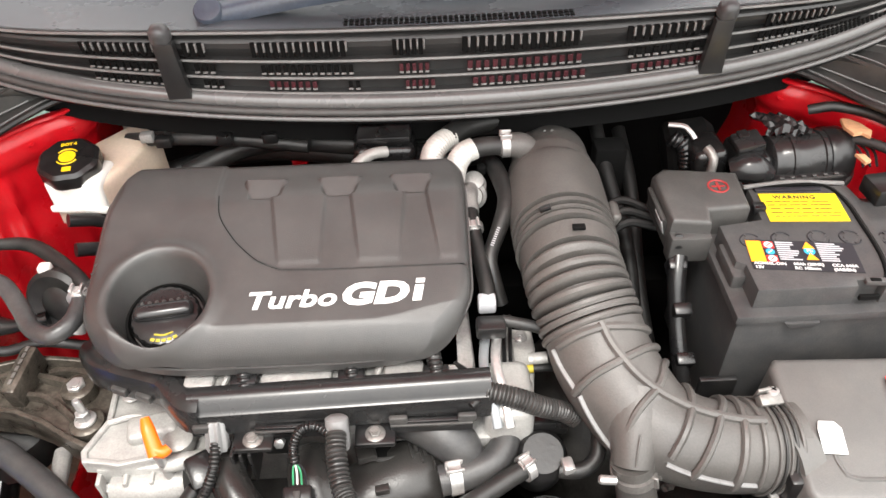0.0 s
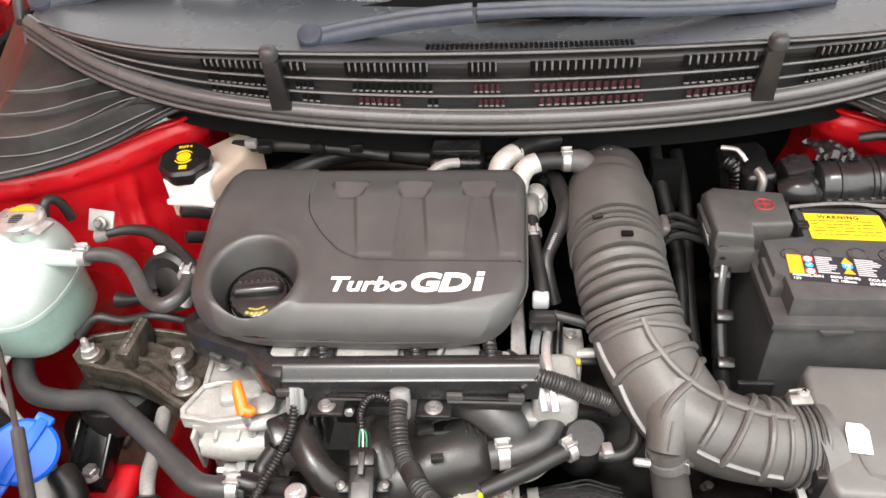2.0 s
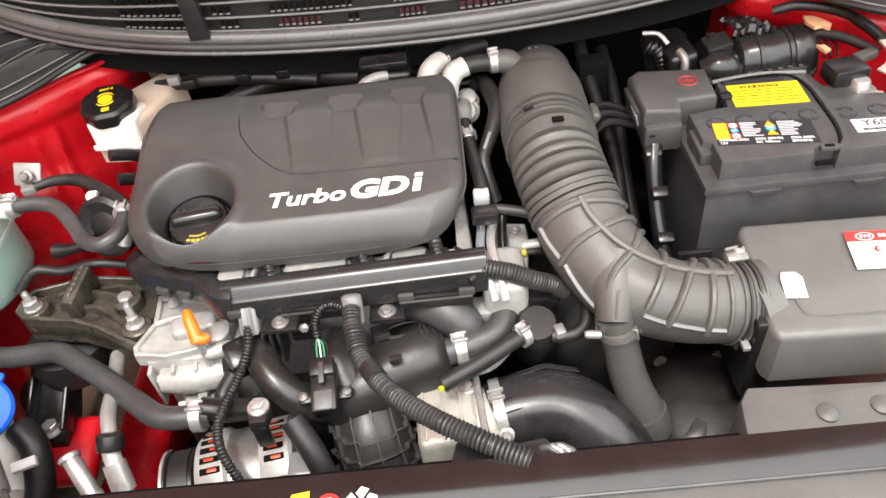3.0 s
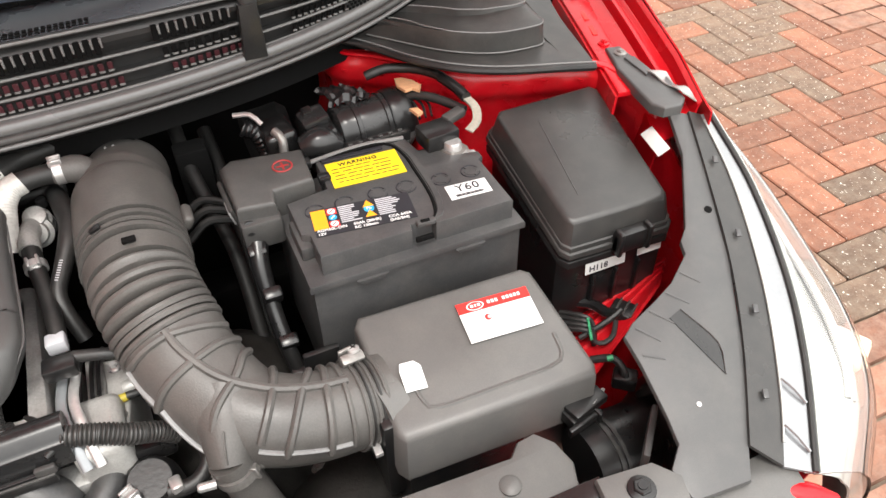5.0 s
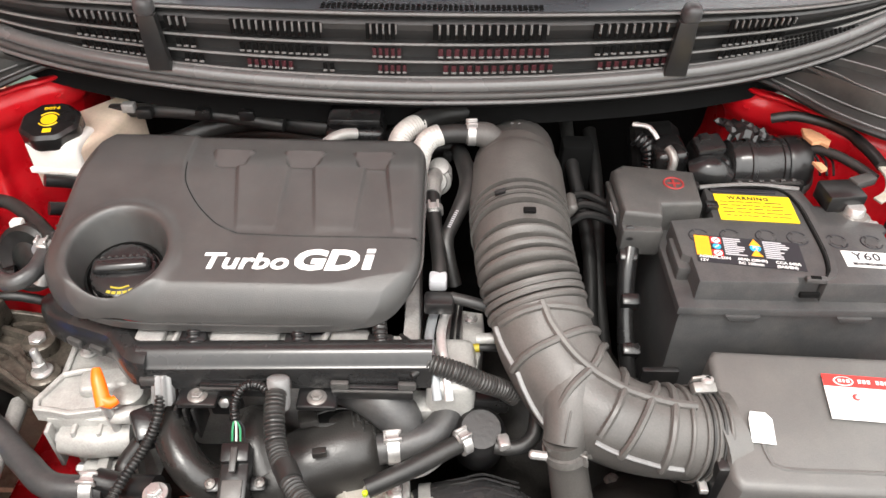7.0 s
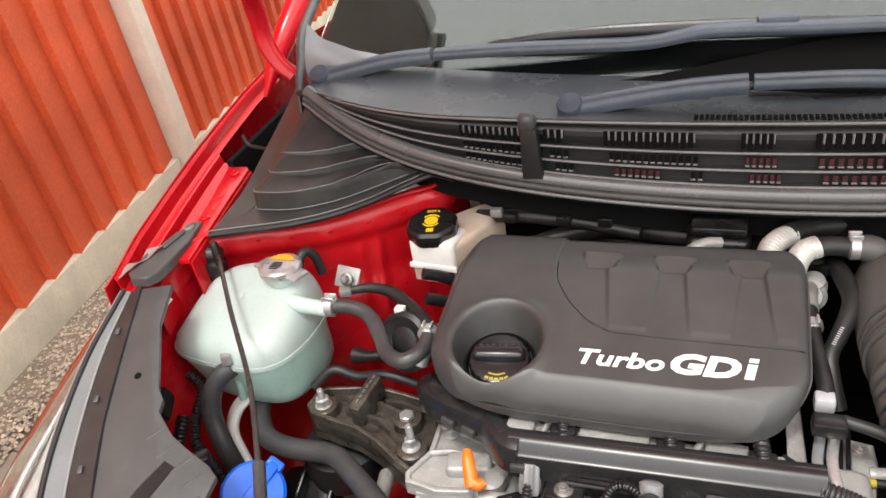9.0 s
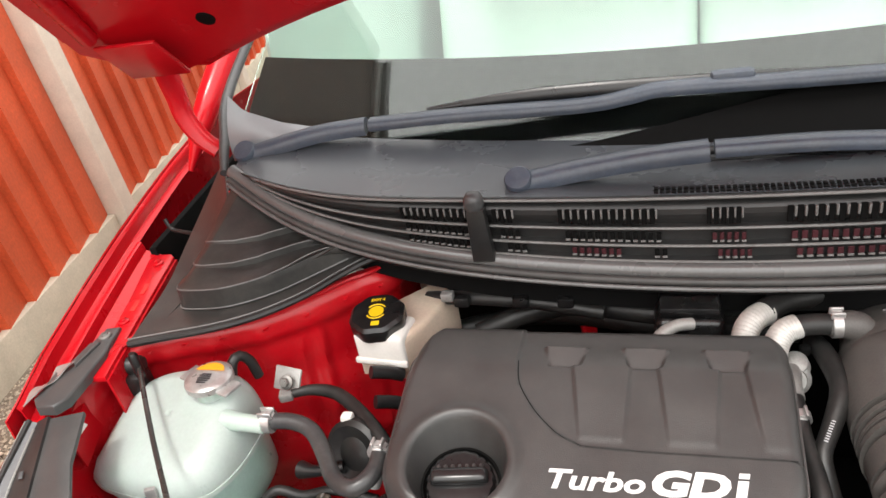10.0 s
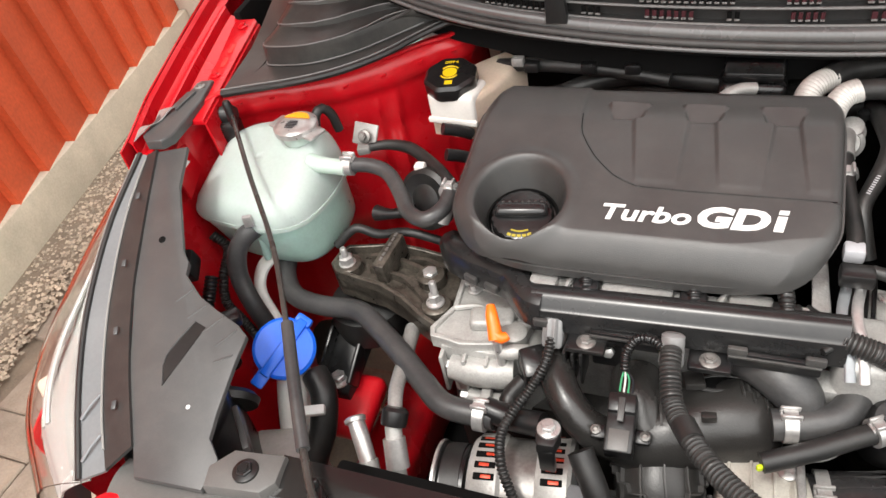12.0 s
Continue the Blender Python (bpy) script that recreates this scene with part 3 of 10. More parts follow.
    def flank(u, v, s=s):
        return (CX + s * (0.875 + 0.03 * math.sin(v * 3.0) - 0.05 * (v > 0.95)), 1.50 + 2.3 * u, 0.90 - 0.68 * v + 0.05 * u)
    side.sheet(flank, 12, 10, 0.004 * s)
    part("side_lining", Shape().sheet(lambda u, v, s=s: (CX + s * (0.80 - 0.05 * v), 1.25 + 2.3 * u, 0.40 + 0.62 * v), 8, 6, 0.006 * s), HEADLINER, car, "pale inner lining of the cabin side")
    part("body_side", side, RED, car)
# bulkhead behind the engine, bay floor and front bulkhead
# near-black here puts the bay's deep shade into the colour
part("bulkhead", Shape().box((0.86, 0.02, 0.46), pose(0, 0.93, 0.30), 0.004), DARK, car, "near-black bulkhead with deep shade in its colour")
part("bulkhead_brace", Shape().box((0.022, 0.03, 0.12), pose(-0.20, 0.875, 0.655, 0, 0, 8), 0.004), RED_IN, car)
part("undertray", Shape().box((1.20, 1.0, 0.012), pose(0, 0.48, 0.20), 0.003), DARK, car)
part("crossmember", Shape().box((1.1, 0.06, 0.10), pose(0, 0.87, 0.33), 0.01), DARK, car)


def roof_fn(u, v):
    x = -0.64 + 1.28 * u
    return (x, 1.78 + 1.7 * v, 1.385 + 0.09 * math.sin(v * 2.6) - 0.10 * (2 * u - 1) ** 4)


part("roof", Shape().sheet(roof_fn, 16, 14, 0.02), RED, car)
part("headliner", Shape().sheet(lambda u, v: (roof_fn(u, v)[0] * 0.96, roof_fn(u, v)[1] + 0.02, roof_fn(u, v)[2] - 0.04), 12, 10, 0.008), HEADLINER, car, "pale cloth headliner")
part("rear_bench", Shape().box((1.24, 0.16, 0.75), pose(CX, 2.95, 0.30, -12), 0.05, 3), HEADLINER, car, "pale rear seat")
part("tailgate", Shape().box((1.40, 0.06, 0.70), pose(0, 3.78, 0.28), 0.02), RED, car)
part("rear_trim", Shape().box((1.30, 0.03, 0.62), pose(0, 3.70, 0.30), 0.02), HEADLINER, car)
for s in (-1, 1):
    part("rear_pillar", Shape().tube([(s * 0.66, 3.2, 1.42), (s * 0.76, 3.75, 0.95)], [0.05, 0.07], 10, 0.05), RED, car)
    part("centre_pillar", Shape().tube([(s * 0.68, 2.5, 1.42), (s * 0.80, 2.45, 0.92)], [0.035, 0.045], 10, 0.05), RED, car)
    for y in (0.62, 3.16):
        w = part("wheel", Shape().lathe([(0.0, -0.07), (0.27, -0.07), (0.305, -0.05), (0.31, 0.0), (0.305, 0.05), (0.27, 0.07), (0.0, 0.07)], pose(CX + s * 0.815, y, GZ + 0.30, 0, 90, 0), 32), RUBBER, car)
        part("rim", Shape().lathe([(0.0, 0.094), (0.05, 0.100), (0.17, 0.096), (0.195, 0.104), (0.205, 0.091)], pose(CX + s * 0.793, y, GZ + 0.30, 0, 90 * s, 0), 32), SILVER, w)
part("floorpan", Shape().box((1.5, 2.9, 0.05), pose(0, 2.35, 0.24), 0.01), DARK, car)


def screen_fn(u, v):
    q = 2 * u - 1
    half = 0.690 + 0.03 * v - 0.11 * v * v
    return (CX + q * half, 0.938 + 0.85 * v - 0.02 * v * v + 0.06 * q * q * (1 - 0.5 * v), 0.892 + 0.50 * v + 0.012 * math.sin(v * 3.1) + 0.035 * q * q * (1 - v))


glass = part("windscreen", Shape().sheet(screen_fn, 32, 20, 0.004), GLASS, car, "sloping windscreen reflecting the pale sky")
glass.visible_shadow = False
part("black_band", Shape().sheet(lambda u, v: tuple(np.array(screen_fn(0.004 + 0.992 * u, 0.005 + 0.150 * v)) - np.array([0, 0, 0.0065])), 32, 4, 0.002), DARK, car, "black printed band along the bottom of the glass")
# added dark sheet over the glass, where its reflection is dark
part("dark_glass_cover", Shape().sheet(lambda u, v: tuple(np.array(screen_fn(0.20 + 0.78 * u, -0.035 + (0.012 + 0.088 * smooth(0.10, 0.55, u)) * v)) + np.array([0, 0, 0.006])), 32, 4, 0.002), DARK, car, "opaque dark strip over the glass, darkening its reflection behind the wipers")
dash = thing("dashboard", (0, 1.30, 0.70), "dashboard top, its grey lightened for reflection in the windscreen", "dashboard")


def dash_fn(u, v):
    q = 2 * u - 1
    return (CX + q * 0.68, 1.00 + 0.05 * q * q + 0.24 * v, 0.872 + 0.058 * v + 0.008 * math.sin(v * 3.1) - 0.07 * max(0, v - 0.85) / 0.15 + 0.02 * q * q)


part("dash_top", Shape().sheet(dash_fn, 24, 20, 0.01), DASH, dash)
part("dash_front", Shape().box((1.36, 0.05, 0.40), pose(CX, 1.23, 0.44), 0.02), DASH, dash)
# seats are guessed, added as pale fill above the dash
for s in (-1, 1):
    seat = thing("front_chair", (CX + s * 0.35, 1.95, 0.29), "pale cloth front seat behind the dashboard", "seat", "front seats")
    part("seat_cushion", Shape().box((0.60, 0.52, 0.26), pose(CX + s * 0.35, 1.82, 0.29), 0.06, 4), HEADLINER, seat)
    part("backrest", Shape().box((0.695, 0.14, 0.66), pose(CX + s * 0.35, 2.06, 0.50, -18), 0.06, 4), HEADLINER, seat)
    part("headrest", Shape().box((0.28, 0.10, 0.18), pose(CX + s * 0.35, 2.29, 1.14, -14), 0.04, 4), HEADLINER, seat)

# ---- scuttle: seal, vents, top panel ----
SX = -0.0125
HALF = 0.655


def seal_y(x):
    q = abs(x - SX)
    return 0.782 + 0.17 * q * q + 0.35 * q ** 6


def top_z(x):
    q = abs(x - SX)
    return 0.890 + 0.042 * q * q


def seal_z(x):
    q = abs(x - SX)
    return min(0.800 + 0.115 * q * q + 0.75 * q ** 6, top_z(x) - 0.004)


def top_y(x):
    q = abs(x - SX)
    return 0.792 + 0.06 * q * q + 1.02 * max(0, q - 0.40) ** 2


cowl = thing("scuttle", (0, 0.84, 0.75), "black plastic scuttle panel with rows of air slots below the windscreen", "scuttle panel")
xs = [SX - HALF + 2 * HALF * i / 60 for i in range(61)]
# seal: rounded bulb over thin lips; near-black tubes between them are painted shade
seal = thing("bonnet_seal", (0, 0.78, 0.78), "grey-black rubber bonnet seal bowed along the scuttle edge", "seal")
for nm, off_y, off_z, r, mt in (("bulb", 0.0, 0.004, 0.0100, SEALRUB), ("front_lip", -0.0125, -0.003, 0.0048, PLASTIC_GREY), ("groove", -0.007, -0.007, 0.007, DARK), ("lower_lip", -0.0185, -0.0085, 0.0028, SEALRUB), ("lip_shade", -0.012, -0.012, 0.0055, DARK), ("rear_lip", 0.010, 0.002, 0.004, RUBBER)):
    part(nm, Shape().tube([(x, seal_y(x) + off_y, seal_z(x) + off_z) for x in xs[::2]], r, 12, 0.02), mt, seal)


def lip_fn(u, v):
    x = SX - HALF + 2 * HALF * u
    return (x, seal_y(x) + 0.012 + 0.02 * v, seal_z(x) - 0.012 - 0.045 * (1 - v))


# near-black sheet puts the shade under the seal into the colour
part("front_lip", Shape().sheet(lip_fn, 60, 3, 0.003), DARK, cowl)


def face_point(x, f, out=0.0):
    """A point of the upright vent face: f from the seal up to the top edge."""
    y0, z0, y1, z1 = seal_y(x) + 0.006, seal_z(x) + 0.002, top_y(x), top_z(x)
    return (x, y0 + (y1 - y0) * f - out, z0 + (z1 - z0) * f)


# rows of the face: (height, how far it stands out)
ROWS = [(0.0, 0.0), (0.115, 0.0), (0.125, 0.005), (0.155, 0.005), (0.165, -0.004), (0.335, -0.002), (0.345, 0.005), (0.375, 0.005), (0.385, -0.004), (0.575, -0.001), (0.585, 0.006), (0.615, 0.006), (0.63, -0.002),
        (0.72, 0.003), (0.79, 0.006), (0.86, 0.006), (0.90, 0.003), (0.93, -0.002), (0.985, -0.002), (1.0, 0.004)]


def face_fn(u, v):
    x = SX - HALF + 2 * HALF * u
    q = v * (len(ROWS) - 1)
    i = min(int(q), len(ROWS) - 2)
    f = q - i
    h = ROWS[i][0] * (1 - f) + ROWS[i + 1][0] * f
    k = min(1, (top_z(x) - seal_z(x)) / 0.08)
    return face_point(x, h, k * (ROWS[i][1] * (1 - f) + ROWS[i + 1][1] * f))


part("vent_face", Shape().sheet(face_fn, 90, 38, 0.002), COWLP, cowl, "stepped face with slotted air inlets", 25)


def top_fn(u, v):
    x = SX - HALF + 2 * HALF * u
    q = (x - SX) / HALF
    y0, z0 = top_y(x), top_z(x)
    y1, z1 = 0.945 + 0.03 * q * q, 0.894 + 0.035 * q * q
    y1 = max(y1, y0 + 0.004)
    return (x, y0 + (y1 - y0) * v, z0 + (z1 - z0) * v - 0.006 * math.sin(v * 3.14) * (1 - q * q))


part("top_panel", Shape().sheet(top_fn, 60, 10, 0.003), PANELGREY, cowl, "smooth grey panel under the wipers")
# ridges between the rows, their highlights put into a paler colour
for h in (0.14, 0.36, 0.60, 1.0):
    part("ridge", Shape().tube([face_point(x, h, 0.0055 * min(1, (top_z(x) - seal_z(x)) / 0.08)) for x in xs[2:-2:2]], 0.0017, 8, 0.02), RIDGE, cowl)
# slots: groups along each row, their shade in the colour; some show red bodywork
GROUPS = [(-0.400, -0.318, 10), (-0.288, -0.262, 3), (-0.213, -0.107, 13), (-0.058, -0.022, 5), (0.018, 0.150, 14), (0.200, 0.285, 9), (0.355, 0.430, 10)]
SLOTROWS = ((0.68, 0.89, 0.0085, 0.0), (0.42, 0.53, 0.0035, 0.012), (0.20, 0.30, 0.0035, 0.022))
dark_slots, red_slots, fins = Shape(), Shape(), Shape()
for row, (h0, h1, proud, shift) in enumerate(SLOTROWS):
    for g, (x0, x1, n) in enumerate(GROUPS):
        for k in range(n):
            w = (x1 - x0) / n
            x = x0 + w * (k + 0.5)
            if row and abs(x) < 0.30:
                x += 0.006 * row
            if row == 2 and g == 2 and 7 <= k <= 10:
                continue
            a, b2 = Vector(face_point(x, h0, 0)), Vector(face_point(x, h1, 0))
            d = b2 - a
            m = plane_at((a + b2) / 2 + Vector((0, -proud + 0.001, 0)), (1, 0, 0), d)
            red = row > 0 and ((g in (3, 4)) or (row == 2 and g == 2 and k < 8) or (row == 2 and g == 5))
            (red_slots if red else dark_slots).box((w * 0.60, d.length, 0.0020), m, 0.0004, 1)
            if row == 0:
                mf = plane_at((a + b2) / 2 + Vector((w * 0.5, -proud - 0.0006, 0)), (1, 0, 0), d)
                fins.box((w * 0.26, d.length * 0.60, 0.003), mf @ pose(0, d.length * 0.18, 0), 0.0006, 1)
            else:
                lip_m = plane_at(a + Vector((0, -proud - 0.001, 0.0004)), (1, 0, 0), d)
                fins.box((w * 0.66, 0.0022, 0.002), lip_m, 0.0004, 1)
for nm, sh, mt, lb in (("slot", dark_slots, DARK, "near-black blocks for open air slots"), ("red_slot", red_slots, RED_SHADED, "red blocks for air slots, shade on the bodywork in their colour"), ("slat", fins, RIDGE, "thin slats, highlights in their pale colour")):
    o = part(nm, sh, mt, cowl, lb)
    o["kind"] = "stuff"
# fine grille in the top panel, its holes near-black blocks
gr = Shape()
for i in range(42):
    for j in range(2):
        x = -0.107 + 0.250 * i / 41
        gr.box((0.0042, 0.0056, 0.002), pose(x, top_y(x) + 0.011 + 0.0085 * j, top_z(x) - 0.0012), 0.0004, 1)
o = part("fine_grille", gr, DARK, cowl, "two rows of small square drain holes")
o["kind"] = "stuff"
# retaining clips over the seal
for x, lean in ((-0.303, -4), (0.306, 4)):
    a, b2 = Vector(face_point(x, 0.05, 0.012)), Vector(face_point(x * 1.006, 0.93, 0.014))
    m = plane_at(a, (1, 0, 0), b2 - a)
    c = part("retaining_clip", Shape().prism([(-0.014, 0), (0.0135, 0), (0.0105, (b2 - a).length), (-0.011, (b2 - a).length)], -0.004, 0.006, m, 0.003), COWLP, cowl, "upright plastic clip with rounded head")
    part("clip_head", Shape().box((0.024, 0.024, 0.024), pose(b2.x, b2.y + 0.006, b2.z - 0.004, 14, 0, lean), 0.009, 4, taper=0.86), COWLTOP, c)
for x in (-0.157, 0.135):
    m = Matrix.Translation(Vector(face_point(x, 0.05, 0.003)))
    part("screw", Shape().lathe([(0.010, 0), (0.010, 0.002), (0.007, 0.003), (0.006, 0.0012), (0.003, 0.0012)], m @ pose(0, 0, 0, 60), 18), SEALRUB, cowl)
# pale curved end piece rising along the pillar
def end_fn(u, v, sx=-1):
    lo = (float(np.interp(u, (0, 0.5, 1), (-0.702, -0.625, -0.552))), float(np.interp(u, (0, 0.5, 1), (0.897, 0.908, 0.927))))
    hi = (float(np.interp(u, (0, 0.15, 0.5, 1), (-0.690, -0.672, -0.618, -0.552))), float(np.interp(u, (0, 0.15, 0.5, 1), (0.990, 0.966, 0.945, 0.931))))
    x, z = lo[0] + (hi[0] - lo[0]) * v, lo[1] + (hi[1] - lo[1]) * v
    return (x if sx < 0 else 2 * CX - x, 0.945 + 0.016 * v * v - 0.006 * math.sin(math.pi * v), z)


for sx in (-1, 1):
    part("end_piece", Shape().sheet(lambda u, v, sx=sx: end_fn(u, v, sx), 16, 8, 0.003 * -sx), ENDGREY, cowl, "pale grey curved end piece at the pillar", 60)
# fine mesh wedge between the seal and the lowest slots, passenger end
def mesh_top(x):
    return 0.44 - 0.30 * smooth(0.46, 0.56, x)


ip = part("corner_grille", Shape().sheet(lambda u, v: face_point(0.424 + 0.140 * u, 0.06 + (mesh_top(0.424 + 0.140 * u) - 0.06) * v, 0.006), 24, 3, 0.003), COWLP, cowl, "fine mesh insert beside the seal", 30)
for i in range(26):
    for j in range(5):
        x, f = 0.428 + 0.0052 * i + 0.0026 * (j % 2), 0.09 + 0.075 * j
        if f < mesh_top(x) - 0.02:
            part("hole", Shape().box((0.0036, 0.0012, 0.0032), Matrix.Translation(Vector(face_point(x, f, 0.0068))) @ pose(0, 0, 0, 0, 0, 20), 0), DARK, ip)

# corner covers of the scuttle: a low shelf and a raised plateau with terraces
RIM = [(0.706, 0.653), (0.668, 0.664), (0.60, 0.682), (0.547, 0.708), (0.503, 0.748), (0.474, 0.786), (0.440, 0.818), (0.400, 0.830)]
BASE = [(0.682, 0.745), (0.676, 0.728), (0.655, 0.722), (0.605, 0.724), (0.558, 0.746), (0.515, 0.782), (0.480, 0.812), (0.455, 0.830), (0.415, 0.838)]
SHELF_OUT = [(0.706, 0.653), (0.716, 0.700), (0.728, 0.78), (0.741, 0.86), (0.748, 0.94), (0.752, 1.02)]
# fold lines of the plateau: along the cover, then up towards the seal
STEP_A = [(0.0, 0.53), (0.12, 0.585), (0.22, 0.645), (0.32, 0.75), (0.40, 0.89), (0.45, 1.0)]
STEP_B = [(0.0, 0.35), (0.15, 0.395), (0.28, 0.45), (0.38, 0.53), (0.48, 0.68), (0.57, 0.87), (0.62, 1.0)]
TERRACE_ROWS = (0.0, 0.15, 0.45, 0.50, 0.75, 0.80, 1.0)
STEP_C = [(0.03, 0.165), (0.30, 0.165), (0.50, 0.175), (0.58, 0.26), (0.66, 0.60), (0.71, 0.84), (0.75, 0.99)]


def fold_at(line, u):
    """How far up the plateau a fold lies at u, past its end nowhere."""
    return float(np.interp(u, [p[0] for p in line], [p[1] for p in line])) if u < line[-1][0] else 9.0


for s in (-1, 1):
    corner = thing("scuttle_corner_cover", (CX + s * 0.63, 0.80, 0.74), "black stepped plastic cover at the scuttle corner", "cover", "scuttle corner covers")

    def shelf_z(x, y):
        return 0.786 + 0.012 * max(0, 0.70 - x) / 0.25 + 0.20 * max(0, y - 0.76) ** 1.3

    rim_line = curve_points([(x, y, 0.0) for x, y in RIM], 0.012)
    base_line = curve_points([(x, y, 0.0) for x, y in BASE], 0.012)

    def on(line, u):
        i = u * (len(line) - 1)
        k = min(int(i), len(line) - 2)
        q = line[k] + (line[k + 1] - line[k]) * (i - k)
        return float(q[0]), float(q[1])

    def shelf_fn(u, v, s=s):
        (ax, ay), (bx, by) = on(rim_line, u), on(base_line, min(1, 0.02 + 0.98 * u))
        x, y = ax + (bx - ax) * v * 1.06, ay + (by - ay) * v * 1.06
        return (CX + s * x, y, shelf_z(x, y) - 0.004 * (v < 0.05))
    part("shelf", Shape().sheet(shelf_fn, 60, 6, 0.004 * -s), CORNERP, corner, "", 60)
    out_line = curve_points([(x, y, 0.0) for x, y in SHELF_OUT], 0.02)

    def wing_shelf(u, v, s=s):
        ax, ay = on(out_line, u)
        bx, by = 0.684 - 0.004 * u, 0.700 + 0.20 * u
        x, y = ax + (bx - ax) * v, ay + (by - ay) * v
        return (CX + s * x, y, shelf_z(x, ay + (by - ay) * v * 0.5) + 0.05 * u * u)
    part("side_shelf", Shape().sheet(wing_shelf, 20, 6, 0.004 * s), CORNERP, corner, "", 60)

    def plateau(u, v, s=s):
        ax, ay = on(base_line, u)
        # back line runs along the seal out to the screen corner
        bx = 0.655 - 0.255 * u ** 1.1
        by, bz = seal_y(bx) - 0.006, seal_z(bx) - 0.016
        z0 = shelf_z(ax, ay)
        hgt = 0.026 * (1 - smooth(0.80, 1.0, u))
        if v < 0.16:
            w = v / 0.16
            return (CX + s * (ax - 0.001 * w), ay + 0.003 * w, z0 - 0.002 + (hgt + 0.002) * w)
        w = (v - 0.16) / 0.84
        x, y = ax + (bx - ax) * w, ay + 0.003 + (by - ay) * w
        return (CX + s * x, y, z0 + hgt + (bz - z0 - hgt) * w ** 1.25 - 0.004 * w * (1 - u))

    def terrace(u, k, plateau=plateau):
        """The plateau with its two folds, whose rows follow the fold lines."""
        b_at, a_at = min(fold_at(STEP_B, u), 0.985), min(fold_at(STEP_A, u), 0.992)
        high = 0.0022 + 0.006 * smooth(0.10, 0.45, u)
        v = float(np.interp(k, TERRACE_ROWS, (0.0, 0.16, b_at - 0.004, b_at + 0.004, a_at - 0.003, a_at + 0.004, 1.0)))
        lift = float(np.interp(k, TERRACE_ROWS, (0.0, 0.0, -high, 0.0, -high, 0.0, 0.0)))
        q = plateau(u, v)
        return (q[0], q[1], q[2] + lift)
    part("plateau", Shape().sheet(terrace, 110, 40, 0.004 * -s), CORNERP, corner, "raised terraced middle of the cover", 35)
    part("outer_wall", Shape().sheet(lambda u, v, s=s: (CX + s * ((0.682 + 0.030 * u) * (1 - v) + (0.681 - 0.026 * u) * v), (0.742 + 0.15 * u) * (1 - v) + (0.745 + (seal_y(0.655) - 0.751) * u) * v, shelf_z(0.684, 0.742 + 0.15 * u) - 0.003 + v * (0.028 + 0.045 * u)), 16, 6, 0.004 * s), CORNERP, corner, "", 50)
    part("edge_seal", Shape().tube([(CX + s * x, y, shelf_z(x, y) - 0.001) for x, y in RIM], 0.0042, 8, 0.012), RUBBER, corner)
    # pale lines along rim, folds and foot are painted edge highlights
    part("edge_highlight", Shape().tube([(CX + s * (x + 0.004), y + 0.006, shelf_z(x, y) + 0.0012) for x, y in RIM], 0.0011, 6, 0.012), RIDGE, corner)
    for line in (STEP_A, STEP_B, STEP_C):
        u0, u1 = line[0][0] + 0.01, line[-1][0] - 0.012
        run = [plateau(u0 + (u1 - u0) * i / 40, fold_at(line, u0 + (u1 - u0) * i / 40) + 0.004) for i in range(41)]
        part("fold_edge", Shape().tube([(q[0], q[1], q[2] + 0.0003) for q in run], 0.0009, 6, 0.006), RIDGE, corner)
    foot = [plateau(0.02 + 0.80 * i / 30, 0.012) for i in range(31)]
    part("foot_highlight", Shape().tube([(q[0], q[1] - 0.0015, q[2] + 0.0022) for q in foot], 0.0009, 6, 0.008), RIDGE, corner)

# ---- wipers ----
def wiper(ctrl, piv, label):
    w = thing("wiper", piv, label, "wiper", "windscreen wipers")
    part("pivot_cap", Shape().lathe([(0.015, -0.02), (0.0165, 0.0), (0.0162, 0.008), (0.0145, 0.0105), (0.009, 0.0115), (0.0, 0.0118)], Matrix.Translation(piv) @ pose(-0.004, -0.006, 0.006, 35), 24), WIPER, w)
    part("arm_root", Shape().sweep(ctrl[0], [(0.0135, -0.010), (0.0155, -0.002), (0.0125, 0.006), (0.006, 0.0098), (-0.006, 0.0098), (-0.0125, 0.006), (-0.0155, -0.002), (-0.0135, -0.010)], 0.01), WIPER, w, "", 50)
    part("arm", Shape().sweep(ctrl[1], [(0.0125, -0.006), (0.0140, -0.001), (0.0115, 0.0055), (0.006, 0.0085), (-0.006, 0.0085), (-0.0115, 0.0055), (-0.0140, -0.001), (-0.0125, -0.006)], 0.01), WIPER, w, "", 50)
    part("blade", Shape().tube(ctrl[2], [0.004] + [0.0095] * (len(ctrl[2]) - 2) + [0.004], 10, 0.012, flat=1.2), PLASTIC, w, "black aerodynamic blade")
    part("rubber_lip", Shape().tube([(x, y + 0.004, z - 0.012) for x, y, z in ctrl[2]], 0.0035, 6, 0.02), RUBBER, w)
    part("joint_cover", Shape().box((0.05, 0.02, 0.022), pose(ctrl[2][2][0], ctrl[2][2][1] - 0.006, ctrl[2][2][2] - 0.006, 0, 0, 4), 0.005), WIPER, w)
    return w


